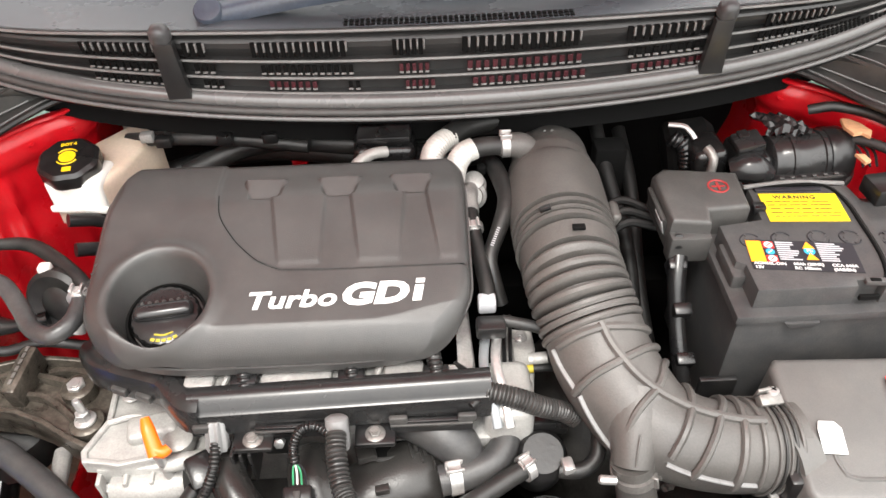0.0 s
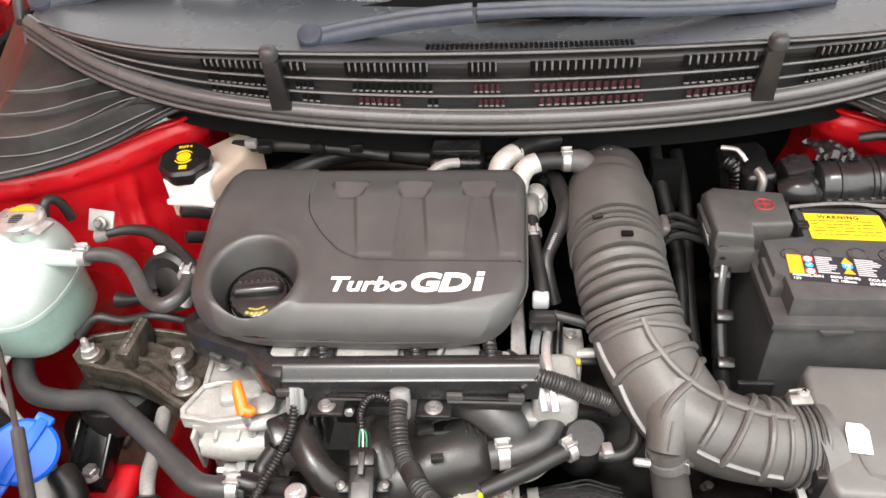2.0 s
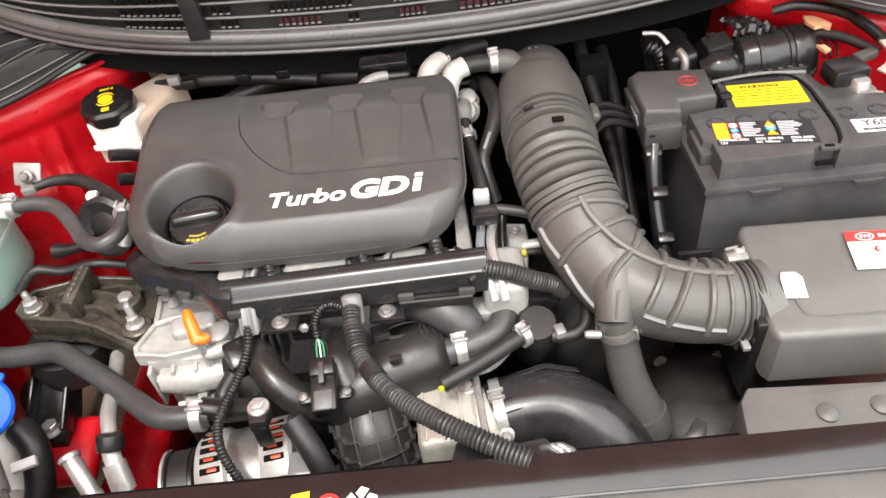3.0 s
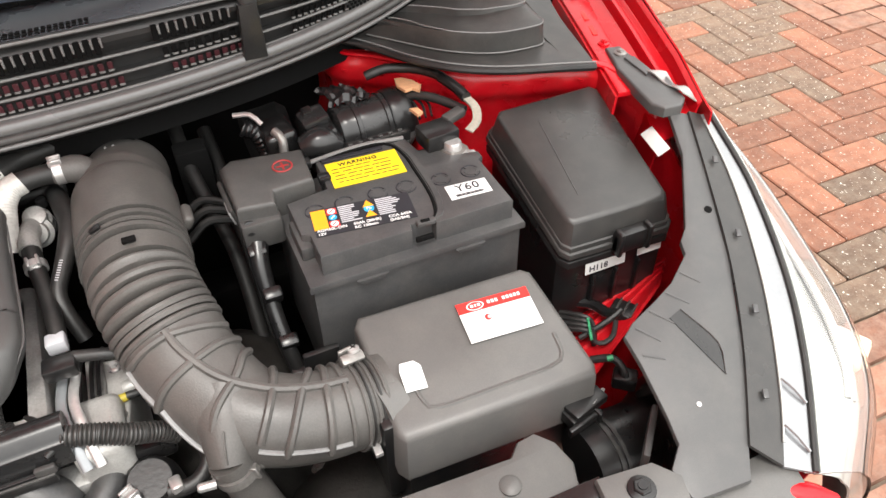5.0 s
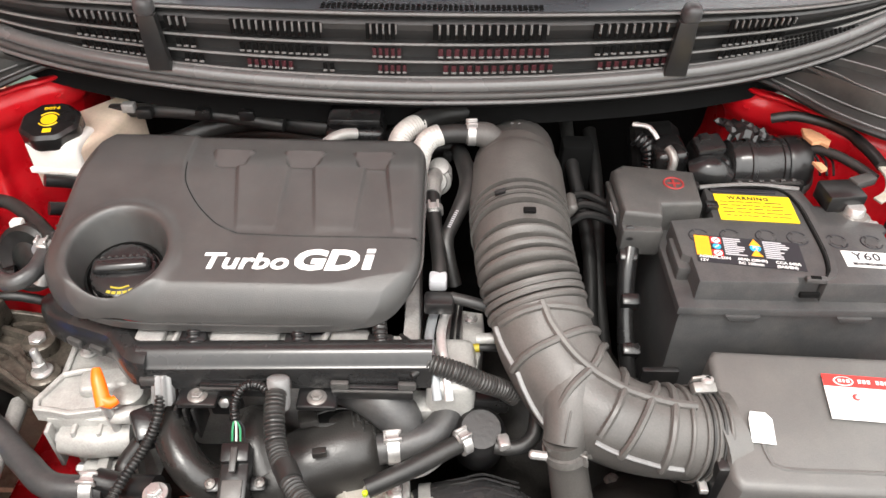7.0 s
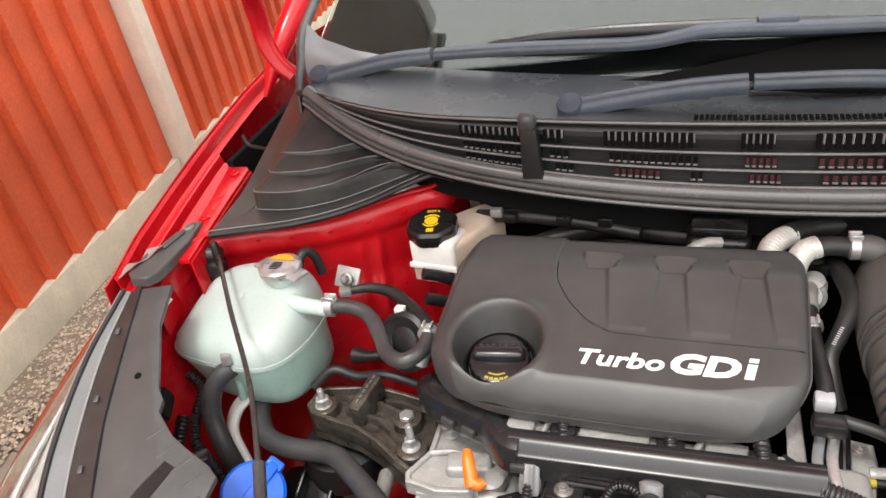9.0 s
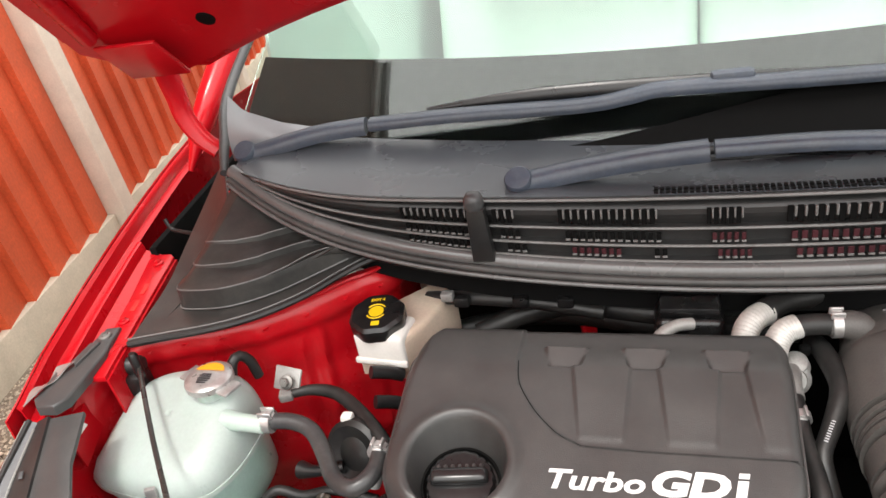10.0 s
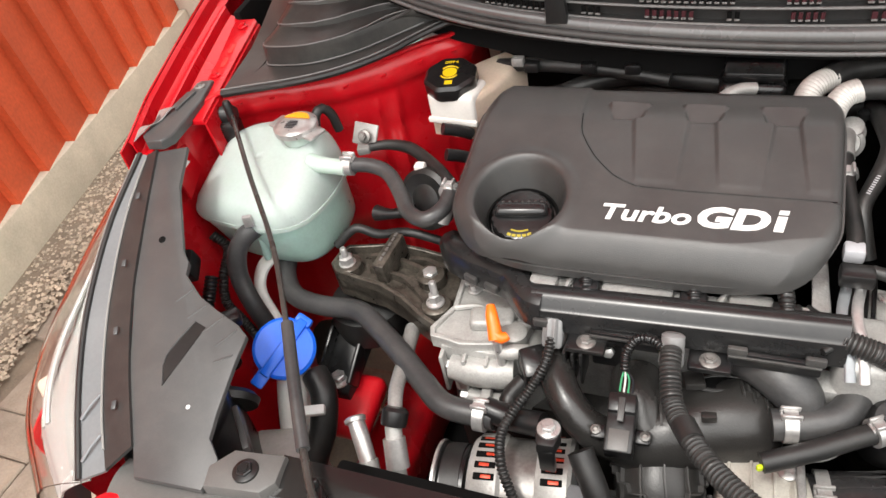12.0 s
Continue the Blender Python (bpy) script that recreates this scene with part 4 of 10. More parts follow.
wiper(([(-0.254, 0.838, 0.894), (-0.20, 0.842, 0.903), (-0.12, 0.846, 0.913), (-0.052, 0.850, 0.917)],
       [(-0.046, 0.850, 0.917), (0.06, 0.852, 0.918), (0.18, 0.862, 0.910), (0.30, 0.88, 0.905), (0.40, 0.90, 0.905)],
       [(-0.05, 0.885, 0.900), (0.10, 0.890, 0.898), (0.30, 0.910, 0.900), (0.46, 0.935, 0.910), (0.58, 0.975, 0.93)]),
      (-0.256, 0.838, 0.890), "dark grey wiper arm and blade resting low on the scuttle")
wiper(([(-0.652, 0.925, 0.916), (-0.60, 0.935, 0.925), (-0.55, 0.945, 0.932), (-0.488, 0.955, 0.934)],
       [(-0.482, 0.956, 0.934), (-0.35, 0.962, 0.936), (-0.197, 0.970, 0.934), (-0.14, 0.972, 0.940), (-0.10, 0.974, 0.946), (0.0, 0.978, 0.944), (0.12, 0.982, 0.942), (0.26, 0.990, 0.941), (0.42, 1.002, 0.944)],
       [(-0.41, 0.990, 0.936), (-0.25, 0.992, 0.944), (-0.02, 0.990, 0.944), (0.15, 1.00, 0.936), (0.35, 1.01, 0.938), (0.48, 1.02, 0.945)]),
      (-0.657, 0.925, 0.912), "dark grey wiper arm and blade along the windscreen base")

# ---- bonnet, standing open ----
OPEN = radians(46)


def bonnet_point(x, d, lift=0.0):
    """A point of the open bonnet: d from its hinge line, lift out of its skin."""
    return (x, 1.005 - d * math.cos(OPEN) - lift * math.sin(OPEN), 0.985 + d * math.sin(OPEN) - lift * math.cos(OPEN))


def rear_d(x):
    return 0.035 + 0.165 * (1 - min(1, abs(x) / 0.78) ** 2.2) + 0.16 * smooth(0.70, 0.86, abs(x))


def bonnet_fn(inset, lift):
    def fn(u, v):
        q = 2 * u - 1
        half = 0.845 - inset
        d0, d1 = rear_d(q * half) + inset, 0.98 - 0.22 * abs(q) ** 2.5 - inset
        d = d0 + (d1 - d0) * v
        x = q * half * (1 - 0.13 * max(0, d) ** 1.4)
        return bonnet_point(x, d, lift + 0.05 * (1 - q * q) * -0.6 + 0.02 * abs(q) ** 6)
    return fn


bonnet = thing("bonnet", (0, 1.0, 0.95), "red bonnet standing open on its hinges", "bonnet")
part("outer_skin", Shape().sheet(bonnet_fn(0.0, 0.0), 36, 24, 0.012), RED, bonnet)
part("inner_frame", Shape().sheet(bonnet_fn(0.035, 0.022), 36, 24, 0.014), RED, bonnet, "red pressed inner frame")
for s in (-1, 1):
    h = part("hinge", Shape().tube([(CX + s * 0.745, 0.955, 1.062), (CX + s * 0.766, 0.975, 1.035), (CX + s * 0.770, 0.985, 0.99), (CX + s * 0.768, 0.985, 0.955), (CX + s * 0.752, 0.985, 0.922), (CX + s * 0.728, 0.985, 0.900)], [0.016, 0.017, 0.016, 0.015, 0.014, 0.013], 10, 0.01, flat=0.6), RED, bonnet, "curved red hinge arm")
    for k in (0, 1):
        bolt((s * (0.735 + 0.03 * k), 0.955 - 0.02 * k, 1.062 + 0.012 * k), h, 0.008, 0.008, RED, (0, -0.7, -0.7))
    bp = part("hinge_plate", Shape().box((0.09, 0.075, 0.006), Matrix.Translation(bonnet_point(CX + s * 0.70, 0.17, 0.048)) @ pose(0, 0, 0, -46), 0.004), RED, bonnet)
    part("drain_hole", Shape().lathe([(0.011, 0), (0.011, 0.002)], Matrix.Translation(bonnet_point(CX + s * 0.56, 0.24, 0.046)) @ pose(0, 0, 0, 134), 16), DARK, bonnet)
    part("pressed_bead", Shape().tube([bonnet_point(CX + s * 0.74, 0.22, 0.040), bonnet_point(CX + s * 0.70, 0.40, 0.044), bonnet_point(CX + s * 0.64, 0.62, 0.044)], 0.012, 10, 0.02), RED, bonnet)

# ---- engine cover ----
CY0, CY1, CXL, CXR = 0.488, 0.713, -0.366, 0.0150
HOLE = (-0.290, 0.543)
PART_LINE = [(-0.2445, 0.720), (-0.2465, 0.658), (-0.2415, 0.630), (-0.2230, 0.601), (-0.199, 0.578), (-0.174, 0.5665), (-0.1216, 0.5648), (0.03, 0.5648)]
PANEL = np.array(PART_LINE + [(0.03, 0.73)])


def inside_panel(x, y):
    """Distance into the raised field behind the parting line: negative outside."""
    best = 1e9
    for (ax, ay), (bx, by) in zip(PART_LINE[:-1], PART_LINE[1:]):
        dx, dy = bx - ax, by - ay
        t = min(1, max(0, ((x - ax) * dx + (y - ay) * dy) / (dx * dx + dy * dy)))
        best = min(best, math.hypot(x - ax - t * dx, y - ay - t * dy))
    ins, n = False, len(PANEL)
    for i in range(n):
        (ax, ay), (bx, by) = PANEL[i], PANEL[(i + 1) % n]
        if (ay > y) != (by > y) and x < (bx - ax) * (y - ay) / (by - ay) + ax:
            ins = not ins
    return best if ins else -best


def cover_bounds(y):
    d0, d1 = y - CY0, CY1 - y
    def cut(d, r):
        return r - math.sqrt(max(0, r * r - (r - d) ** 2)) if d < r else 0.0
    left = CXL + max(cut(d0, 0.060), cut(d1, 0.034)) + 0.008 * smooth(0.66, 0.70, y)
    right = CXR - max(cut(d0, 0.066), cut(d1, 0.030))
    return left, right


def back_fall(y):
    """The cover's rear strip bends down behind a soft crease."""
    f = max(0, y - 0.648)
    return 0.15 * (f - 0.006 * (1 - math.exp(-f / 0.006))) + 0.6 * f * f


def cover_z(x, y, d):
    z = 0.739 + 0.28 * (y - 0.527)
    z -= back_fall(y)
    # front field rolls over below a crease that climbs at the passenger end
    f = max(0, 0.5095 + 0.016 * smooth(-0.09, 0.01, x) - y)
    r = math.hypot((x - HOLE[0]), (y - HOLE[1]) * 1.02)
    z -= (0.26 * f + 5.0 * f * f) * smooth(0.045, 0.062, r)
    # shoulder along the timing end
    z -= 0.34 * max(0, float(np.interp(y, [0.50, 0.569, 0.623, 0.667, 0.70], [-0.372, -0.3625, -0.358, -0.348, -0.350])) - x)
    q = inside_panel(x, y)
    z -= 0.0028 * smooth(-0.0018, 0.0022, q)
    if 0.568 < y < 0.70:
        # three tongues standing up from the field, wider towards the back
        for x0, x1, x2, x3 in ((-0.1885, -0.1325, -0.1772, -0.1362), (-0.1055, -0.0500, -0.0962, -0.0556), (-0.0258, 0.05, -0.0152, 0.05)):
            t = (0.65 - y) / 0.074
            a, b2 = x0 + (x2 - x0) * t, x1 + (x3 - x1) * t
            z += 0.0036 * (0.22 + 0.78 * smooth(0.572, 0.628, y)) * smooth(a - 0.0022, a + 0.0014, x) * smooth(b2 + 0.0022, b2 - 0.0014, x) * smooth(0.5700, 0.5790, y) * smooth(0.690, 0.650, y)
        # three pads tilted forwards on the rear strip
        for c in (-0.1975, -0.1185, -0.0420):
            w = 0.0150 + 0.28 * (y - 0.655)
            k = smooth(w + 0.0022, w - 0.0012, abs(x - c)) * smooth(0.6525, 0.6550, y) * smooth(0.6800, 0.6765, y)
            z += (0.739 + 0.28 * (0.655 - 0.527) - 0.0062 + 0.46 * (y - 0.655) - z) * k
    z += 0.0030 * math.exp(-((r - 0.055) / 0.0070) ** 2)
    z -= 0.034 * smooth(0.0500, 0.0370, r) ** 0.8
    R = 0.014 + 0.008 * smooth(0.53, 0.50, y)
    if d < R:
        z -= R - math.sqrt(max(0, R * R - (R - d) ** 2))
    return z


def cover_fn(u, v):
    y = CY0 + (CY1 - CY0) * (0.5 + 0.5 * math.copysign(abs(2 * v - 1) ** 0.8, 2 * v - 1))
    a, b2 = cover_bounds(y)
    q = 2 * u - 1
    x = (a + b2) / 2 + (b2 - a) / 2 * math.copysign(1 - (1 - abs(q)) ** 1.12, q)
    d = min(x - a, b2 - x, y - CY0, CY1 - y)
    return (x, y, cover_z(x, y, d))


engine_cover = thing("engine_cover", (-0.18, 0.58, 0.66), "satin black plastic engine cover with white lettering and round filler opening", "engine cover")
part("cover_shell", Shape().sheet(cover_fn, 230, 160, 0.0025), COVER, engine_cover, "", 50)
groove_line = [p for p in curve_points([(x, y, 0.0) for x, y in PART_LINE if x < 0.02 and y < 0.70] + [(0.008, 0.5648, 0.0)], 0.003)]
part("parting_groove", Shape().tube([(float(p[0]) + 0.0008, float(p[1]) + 0.0006, cover_z(float(p[0]), float(p[1]), 1.0) - 0.0007) for p in groove_line], 0.0006, 6, 0.003), DARK, engine_cover)
# skirt below the rounded edge
loop = []
for k in range(160):
    a = 2 * math.pi * k / 160
    n = 7.0
    c, s_ = math.cos(a), math.sin(a)
    y = (CY0 + CY1) / 2 + (CY1 - CY0) / 2 * math.copysign(abs(s_) ** (2 / n), s_)
    lb, rb = cover_bounds(min(max(y, CY0), CY1))
    x = (lb + rb) / 2 + (rb - lb) / 2 * math.copysign(min(1, abs(c) ** (2 / n) if abs(s_) < 0.96 else abs(c) ** (2 / n)), c)
    loop.append((x, y))


def skirt_fn(u, v):
    i = u * 160
    p, q = loop[int(i) % 160], loop[(int(i) + 1) % 160]
    f = i % 1
    x, y = p[0] * (1 - f) + q[0] * f, p[1] * (1 - f) + q[1] * f
    f = max(0, 0.5095 + 0.016 * smooth(-0.09, 0.01, x) - y)
    z = 0.739 + 0.28 * (y - 0.527) - 0.0145 - 0.008 * smooth(0.53, 0.50, y) - 0.26 * f - 5.0 * f * f - back_fall(y)
    k = 1 - 0.012 * v
    return (-0.18 + (x + 0.18) * k, 0.585 + (y - 0.585) * k, z - 0.010 * v)


part("skirt", Shape().sheet(skirt_fn, 160, 2, 0.002), COVER, engine_cover)
tilt = math.degrees(math.atan(0.28))
mark_m = plane_at((-0.2010, 0.5242, 0.7388), (1, 0.012, 0.0034), (0, 1, 0.28))


def fitted_letters(text, x0, x1, cap, bold, shear):
    """Slanted writing between two places along the mark's base line, with capitals of a given height."""
    raw = letters(text, 0.03, Matrix.Identity(4), 0.0005, bold, shear)
    xs_, ys_ = [p[0] for p in raw.v], [p[1] for p in raw.v]
    kx, ky = (x1 - x0) / (max(xs_) - min(xs_)), cap / max(ys_)
    m = mark_m @ pose(x0 - min(xs_) * kx, 0, 0) @ Matrix.Diagonal((kx, ky, 1, 1))
    return Shape().add(raw.v, raw.f, m)


part("lettering", fitted_letters("Turbo", 0.0, 0.0850, 0.0182, 0.0007, 0.20), LWHITE, engine_cover, "white slanted raised lettering")
part("lettering", fitted_letters("GD", 0.0905, 0.1550, 0.0232, 0.0014, 0.20), LWHITE, engine_cover, "bold white slanted raised lettering")
dot_i = Shape()
for lo_, hi_ in ((0.0, 0.0170), (0.0194, 0.0240)):
    dot_i.prism([(0.1575 + 0.20 * lo_, lo_), (0.1660 + 0.20 * lo_, lo_), (0.1660 + 0.20 * hi_, hi_), (0.1575 + 0.20 * hi_, hi_)], -0.0005, 0.0005, mark_m)
part("lettering", dot_i, LWHITE, engine_cover)
em = Shape()
for i in range(4):
    em.box((0.004, 0.0012, 0.0006), Matrix.Translation((-0.362 + 0.0015 * i, 0.552 + 0.009 * i, 0.747 + 0.0025 * i)) @ pose(0, 0, 0, tilt, 0, 70), 0)
part("moulded_mark", em, PLASTIC_GREY, engine_cover)

oil = thing("oil_filler_cap", (HOLE[0] + 0.002, HOLE[1] - 0.004, 0.69), "black oil filler cap with a grip bar and yellow print", "oil cap")
om = pose(HOLE[0] + 0.001, HOLE[1] - 0.002, 0.7125, tilt - 1, 0, 8)
part("cap_disc", Shape().lathe([(0.0335, -0.02), (0.0345, 0.005), (0.0325, 0.009), (0.028, 0.0105), (0.0, 0.011)], om, 60, (20, 0.0016, 0.031)), GLOSS, oil)
# near-black ring holds the gap's shade in its colour
part("dark_gap", Shape().lathe([(0.036, -0.02), (0.0395, 0.003), (0.037, 0.0035), (0.034, -0.01)], om, 40), DARK, oil)
part("grip_bar", Shape().box((0.060, 0.017, 0.012), om @ pose(0, 0.002, 0.009), 0.005, 3, 0.9), GLOSS, oil)
for q in range(7):
    part("grip_notch", Shape().box((0.0035, 0.006, 0.004), om @ pose(-0.021 + 0.007 * q, 0.0125, 0.010), 0.001, 1), PLASTIC_GREY, oil)
ym = Shape()
for i in range(5):
    a = radians(248 + 44 * i / 4)
    ym.box((0.0042, 0.0032, 0.0005), om @ pose(0.0285 * math.cos(a), 0.0285 * math.sin(a), 0.0102, 0, 0, math.degrees(a) + 90), 0)
ym.tube([(-0.009, -0.021, 0.0108), (0, -0.0232, 0.0108), (0.009, -0.021, 0.0108)], 0.0010, 6, 0.003, m=om)
part("yellow_print", ym, DULLYELLOW, oil)

# ---- air intake hose ----
intake = thing("air_intake_hose", (0.16, 0.55, 0.62), "dusty grey-black ribbed rubber air intake hose with bellows", "air hose")
TOP = [(0.135, 0.815, 0.665), (0.130, 0.795, 0.700), (0.123, 0.755, 0.714), (0.120, 0.700, 0.718), (0.120, 0.640, 0.718)]
part("elbow_step", Shape().tube([(0.1212, 0.722, 0.7175), (0.121, 0.718, 0.718), (0.1205, 0.69, 0.7185), (0.120, 0.640, 0.718)], [0.0490, 0.0548, 0.0556, 0.0556], 40, 0.003), INTAKE, intake, "", 30)
part("elbow_shoulder", Shape().tube([(0.1225, 0.748, 0.7155), (0.122, 0.744, 0.716), (0.1212, 0.716, 0.7178)], [0.0475, 0.0508, 0.0520], 40, 0.003), INTAKE, intake, "", 30)
part("side_lug", Shape().box((0.012, 0.030, 0.018), pose(0.174, 0.660, 0.715, 0, 30), 0.005, 3), INTAKE, intake)
part("upper_elbow", Shape().tube(TOP, [0.040, 0.046, 0.0475, 0.0525, 0.0535], 32, 0.005), INTAKE, intake, "smooth upper elbow")
part("elbow_seam", Shape().tube([(0.121, 0.700, 0.770), (0.121, 0.650, 0.7715)], 0.0018, 6), INTAKE, intake)
part("elbow_window", Shape().tube([(0.1305, 0.652, 0.7715), (0.1305, 0.698, 0.7705), (0.150, 0.699, 0.7615)], 0.0014, 6, 0.004), INTAKE, intake)
part("elbow_seam", Shape().tube([(0.117, 0.777, 0.7575), (0.117, 0.800, 0.742)], 0.0016, 6, 0.004), INTAKE, intake)
part("elbow_seam", Shape().tube([(0.126, 0.777, 0.7575), (0.126, 0.800, 0.742)], 0.0016, 6, 0.004), INTAKE, intake)
for y, r in ((0.630, 0.0556), (0.620, 0.0540), (0.610, 0.0550)):
    part("collar", Shape().tube([(0.1205, y + 0.003, 0.7175), (0.1205, y - 0.003, 0.7175)], r, 36, 0.002), INTAKE, intake)
part("tie_band", Shape().tube([(0.1205, 0.6215, 0.7175), (0.1205, 0.6185, 0.7175)], 0.0546, 40, 0.002), INTAKE, intake)
part("tie_lug", Shape().box((0.012, 0.006, 0.004), pose(0.096, 0.620, 0.7665, 0, -24), 0.001), PLASTIC, intake)
part("notch", Shape().box((0.013, 0.007, 0.004), pose(0.124, 0.586, 0.769), 0.001), DARK, intake)
BEL = [(0.1205, 0.605, 0.717), (0.1217, 0.581, 0.7153), (0.1225, 0.571, 0.7135), (0.126, 0.551, 0.706), (0.131, 0.534, 0.696), (0.1355, 0.519, 0.688)]
part("bellows_sleeve", Shape().tube(BEL[:2], 0.0525, 40, 0.006), INTAKE, intake, "", 60)
bel = curve_points(BEL[1:], 0.001)
fold = []
for k in range(7):
    for f, r in ((0.02, 0.0400), (0.10, 0.0400), (0.16, 0.0500), (0.32, 0.0526), (0.62, 0.0528), (0.88, 0.0512), (0.96, 0.0485)):
        q = bel[min(int((k + f) / 7 * (len(bel) - 1)), len(bel) - 1)]
        fold.append((float(q[0]), float(q[1]), float(q[2]), r))
verts, faces = [], []
for n, (x, y, z, r) in enumerate(fold):
    c = Vector(fold[max(0, n - 3)][:3])
    t = (Vector(fold[min(len(fold) - 1, n + 3)][:3]) - c).normalized()
    a = t.cross(Vector((1, 0, 0))).normalized()
    b2 = t.cross(a)
    for q in range(44):
        an = 2 * math.pi * q / 44
        v = Vector((x, y, z)) + (a * math.cos(an) + b2 * math.sin(an)) * r
        verts.append((v.x, v.y, v.z))
for n in range(len(fold) - 1):
    for q in range(44):
        faces.append((n * 44 + q, n * 44 + (q + 1) % 44, (n + 1) * 44 + (q + 1) % 44, (n + 1) * 44 + q))
part("bellows", Shape().add(verts, faces), INTAKE, intake, "bellows of seven rings with sharp narrow grooves", 30)
LOW = [(0.1305, 0.536, 0.697), (0.144, 0.490, 0.673), (0.172, 0.444, 0.652), (0.205, 0.422, 0.6445), (0.240, 0.415, 0.6385), (0.274, 0.417, 0.633), (0.306, 0.420, 0.627)]
LOWR = [0.0500, 0.0495, 0.0475, 0.0440, 0.0430, 0.0438, 0.046]
low = part("lower_elbow", Shape().tube([(0.1352, 0.520, 0.6887)] + LOW[1:], LOWR, 36, 0.005), INTAKE, intake, "ribbed lower elbow")
lowpts = curve_points([(*p, r) for p, r in zip(LOW, LOWR)], 0.004)


def on_low(t, ang, out=0.0):
    """A place on the lower elbow's skin: t along it, ang degrees round from its top towards the front."""
    k = min(max(t, 0.0), 0.999) * (len(lowpts) - 1)
    i = min(int(k), len(lowpts) - 3)
    p = Vector(lowpts[i][:3]).lerp(Vector(lowpts[i + 1][:3]), k - i)
    tan = (Vector(lowpts[i + 1][:3]) - Vector(lowpts[i][:3])).lerp(Vector(lowpts[i + 2][:3]) - Vector(lowpts[i + 1][:3]), k - i).normalized()
    side = tan.cross(Vector((0, 0, 1))).normalized()
    up = side.cross(tan)
    a = radians(ang)
    return p + (up * math.cos(a) + side * math.sin(a)) * (lowpts[i][3] + out)


RIBS = [((0.110, 66), (0.10, 33), (0.10, 9), (0.11, -6), (0.13, -32), (0.15, -60)),
        ((0.255, 80), (0.24, 45), (0.24, 9), (0.24, -9), (0.24, -27), (0.25, -60)),
        ((0.440, 64), (0.41, 30), (0.395, 0), (0.37, -18), (0.335, -36), (0.32, -60)),
        ((0.560, 62), (0.57, 27), (0.57, -3), (0.56, -27), (0.54, -48), (0.53, -80)),
        ((0.625, 80), (0.65, 33), (0.68, -3), (0.705, -21), (0.73, -48), (0.74, -80)),
        ((0.745, 90), (0.75, 57), (0.755, 27), (0.765, 0), (0.78, -21), (0.79, -39), (0.80, -80)),
        ((0.81, 90), (0.815, 40), (0.825, 0), (0.835, -40), (0.84, -80))]
for k, line in enumerate(RIBS):
    pts_ = curve_points([(t, a / 100, 0.0) for t, a in line], 0.03)
    part("rib", Shape().tube([on_low(float(p[0]), float(p[1]) * 100, 0.0008) for p in pts_], 0.0041 if k < 6 else 0.0026, 8, 0.006), INTAKE, intake)
part("long_rib", Shape().tube([on_low(t, a, 0.0012) for t, a in ((0.08, 9), (0.16, 9), (0.24, 8), (0.32, 5), (0.40, 0), (0.48, -2), (0.57, -3), (0.66, -3), (0.76, 0), (0.84, 3))], 0.0043, 8, 0.006), INTAKE, intake)
for t0, t1, a0, a1, mt in ((0.11, 0.25, 76, 74, CLIPGREY), (0.27, 0.44, 74, 92, CLIPGREY), (0.555, 0.80, 72, 84, CLIPGREY)):
    part("edge_flash", Shape().tube([on_low(t0 + (t1 - t0) * k / 7, a0 + (a1 - a0) * k / 7, 0.0010) for k in range(8)], 0.0026, 8, 0.006, flat=0.6), mt, intake, "pale seam edge")
for t, r in ((0.870, 0.0016), (0.890, 0.0014), (0.910, 0.0014), (0.930, 0.0016), (0.955, 0.0024)):
    part("neck_ring", Shape().tube([on_low(t, a, 0.0012) for a in range(0, 361, 12)], r, 8, 0.006), RUBBER if t in (0.890, 0.930) else INTAKE, intake)
neck = on_low(0.905, -25, 0.004)
lug = part("clamp_lug", Shape().box((0.024, 0.011, 0.010), Matrix.Translation(neck) @ pose(-0.004, 0, -0.003, 20, 8, 10), 0.002), STEEL_DARK, intake)
part("clamp_plate", Shape().box((0.014, 0.003, 0.016), Matrix.Translation(neck) @ pose(-0.008, 0.007, -0.004, 10, 0, 10), 0.001), STEEL_DARK, intake)
part("clamp_screw", Shape().lathe([(0.0055, 0), (0.0062, 0.001), (0.0060, 0.004), (0.004, 0.005), (0.0, 0.005)], Matrix.Translation(neck) @ pose(0.001, 0.004, 0.005, -20), 16), STEEL, lug)
part("screw_cross", Shape().box((0.007, 0.0012, 0.0008), Matrix.Translation(neck) @ pose(0.001, 0.004, 0.005, -20) @ pose(0, 0, 0.0048, 0, 0, 30), 0).box((0.0012, 0.007, 0.0008), Matrix.Translation(neck) @ pose(0.001, 0.004, 0.005, -20) @ pose(0, 0, 0.0049, 0, 0, 30), 0), DARK, lug)
part("clamp_tail", Shape().box((0.008, 0.020, 0.006), Matrix.Translation(on_low(0.90, 112, 0.004)), 0.001), STEEL, intake)
stub = part("breather_stub", Shape().tube([(0.100, 0.750, 0.735), (0.085, 0.749, 0.757), (0.060, 0.747, 0.760)], [0.017, 0.016, 0.012], 16, 0.005), INTAKE, intake)
down = part("drain_branch", Shape().tube([(0.166, 0.446, 0.665), (0.160, 0.424, 0.661), (0.156, 0.408, 0.655), (0.1541, 0.3968, 0.6440)], [0.040, 0.031, 0.0225, 0.0200], 28, 0.004), INTAKE, intake, "", 60)
part("branch_seam", Shape().tube([(0.1560, 0.4020, 0.6830), (0.1530, 0.3920, 0.6730), (0.1510, 0.3840, 0.6600)], 0.0010, 6, 0.004), INTAKE, intake)

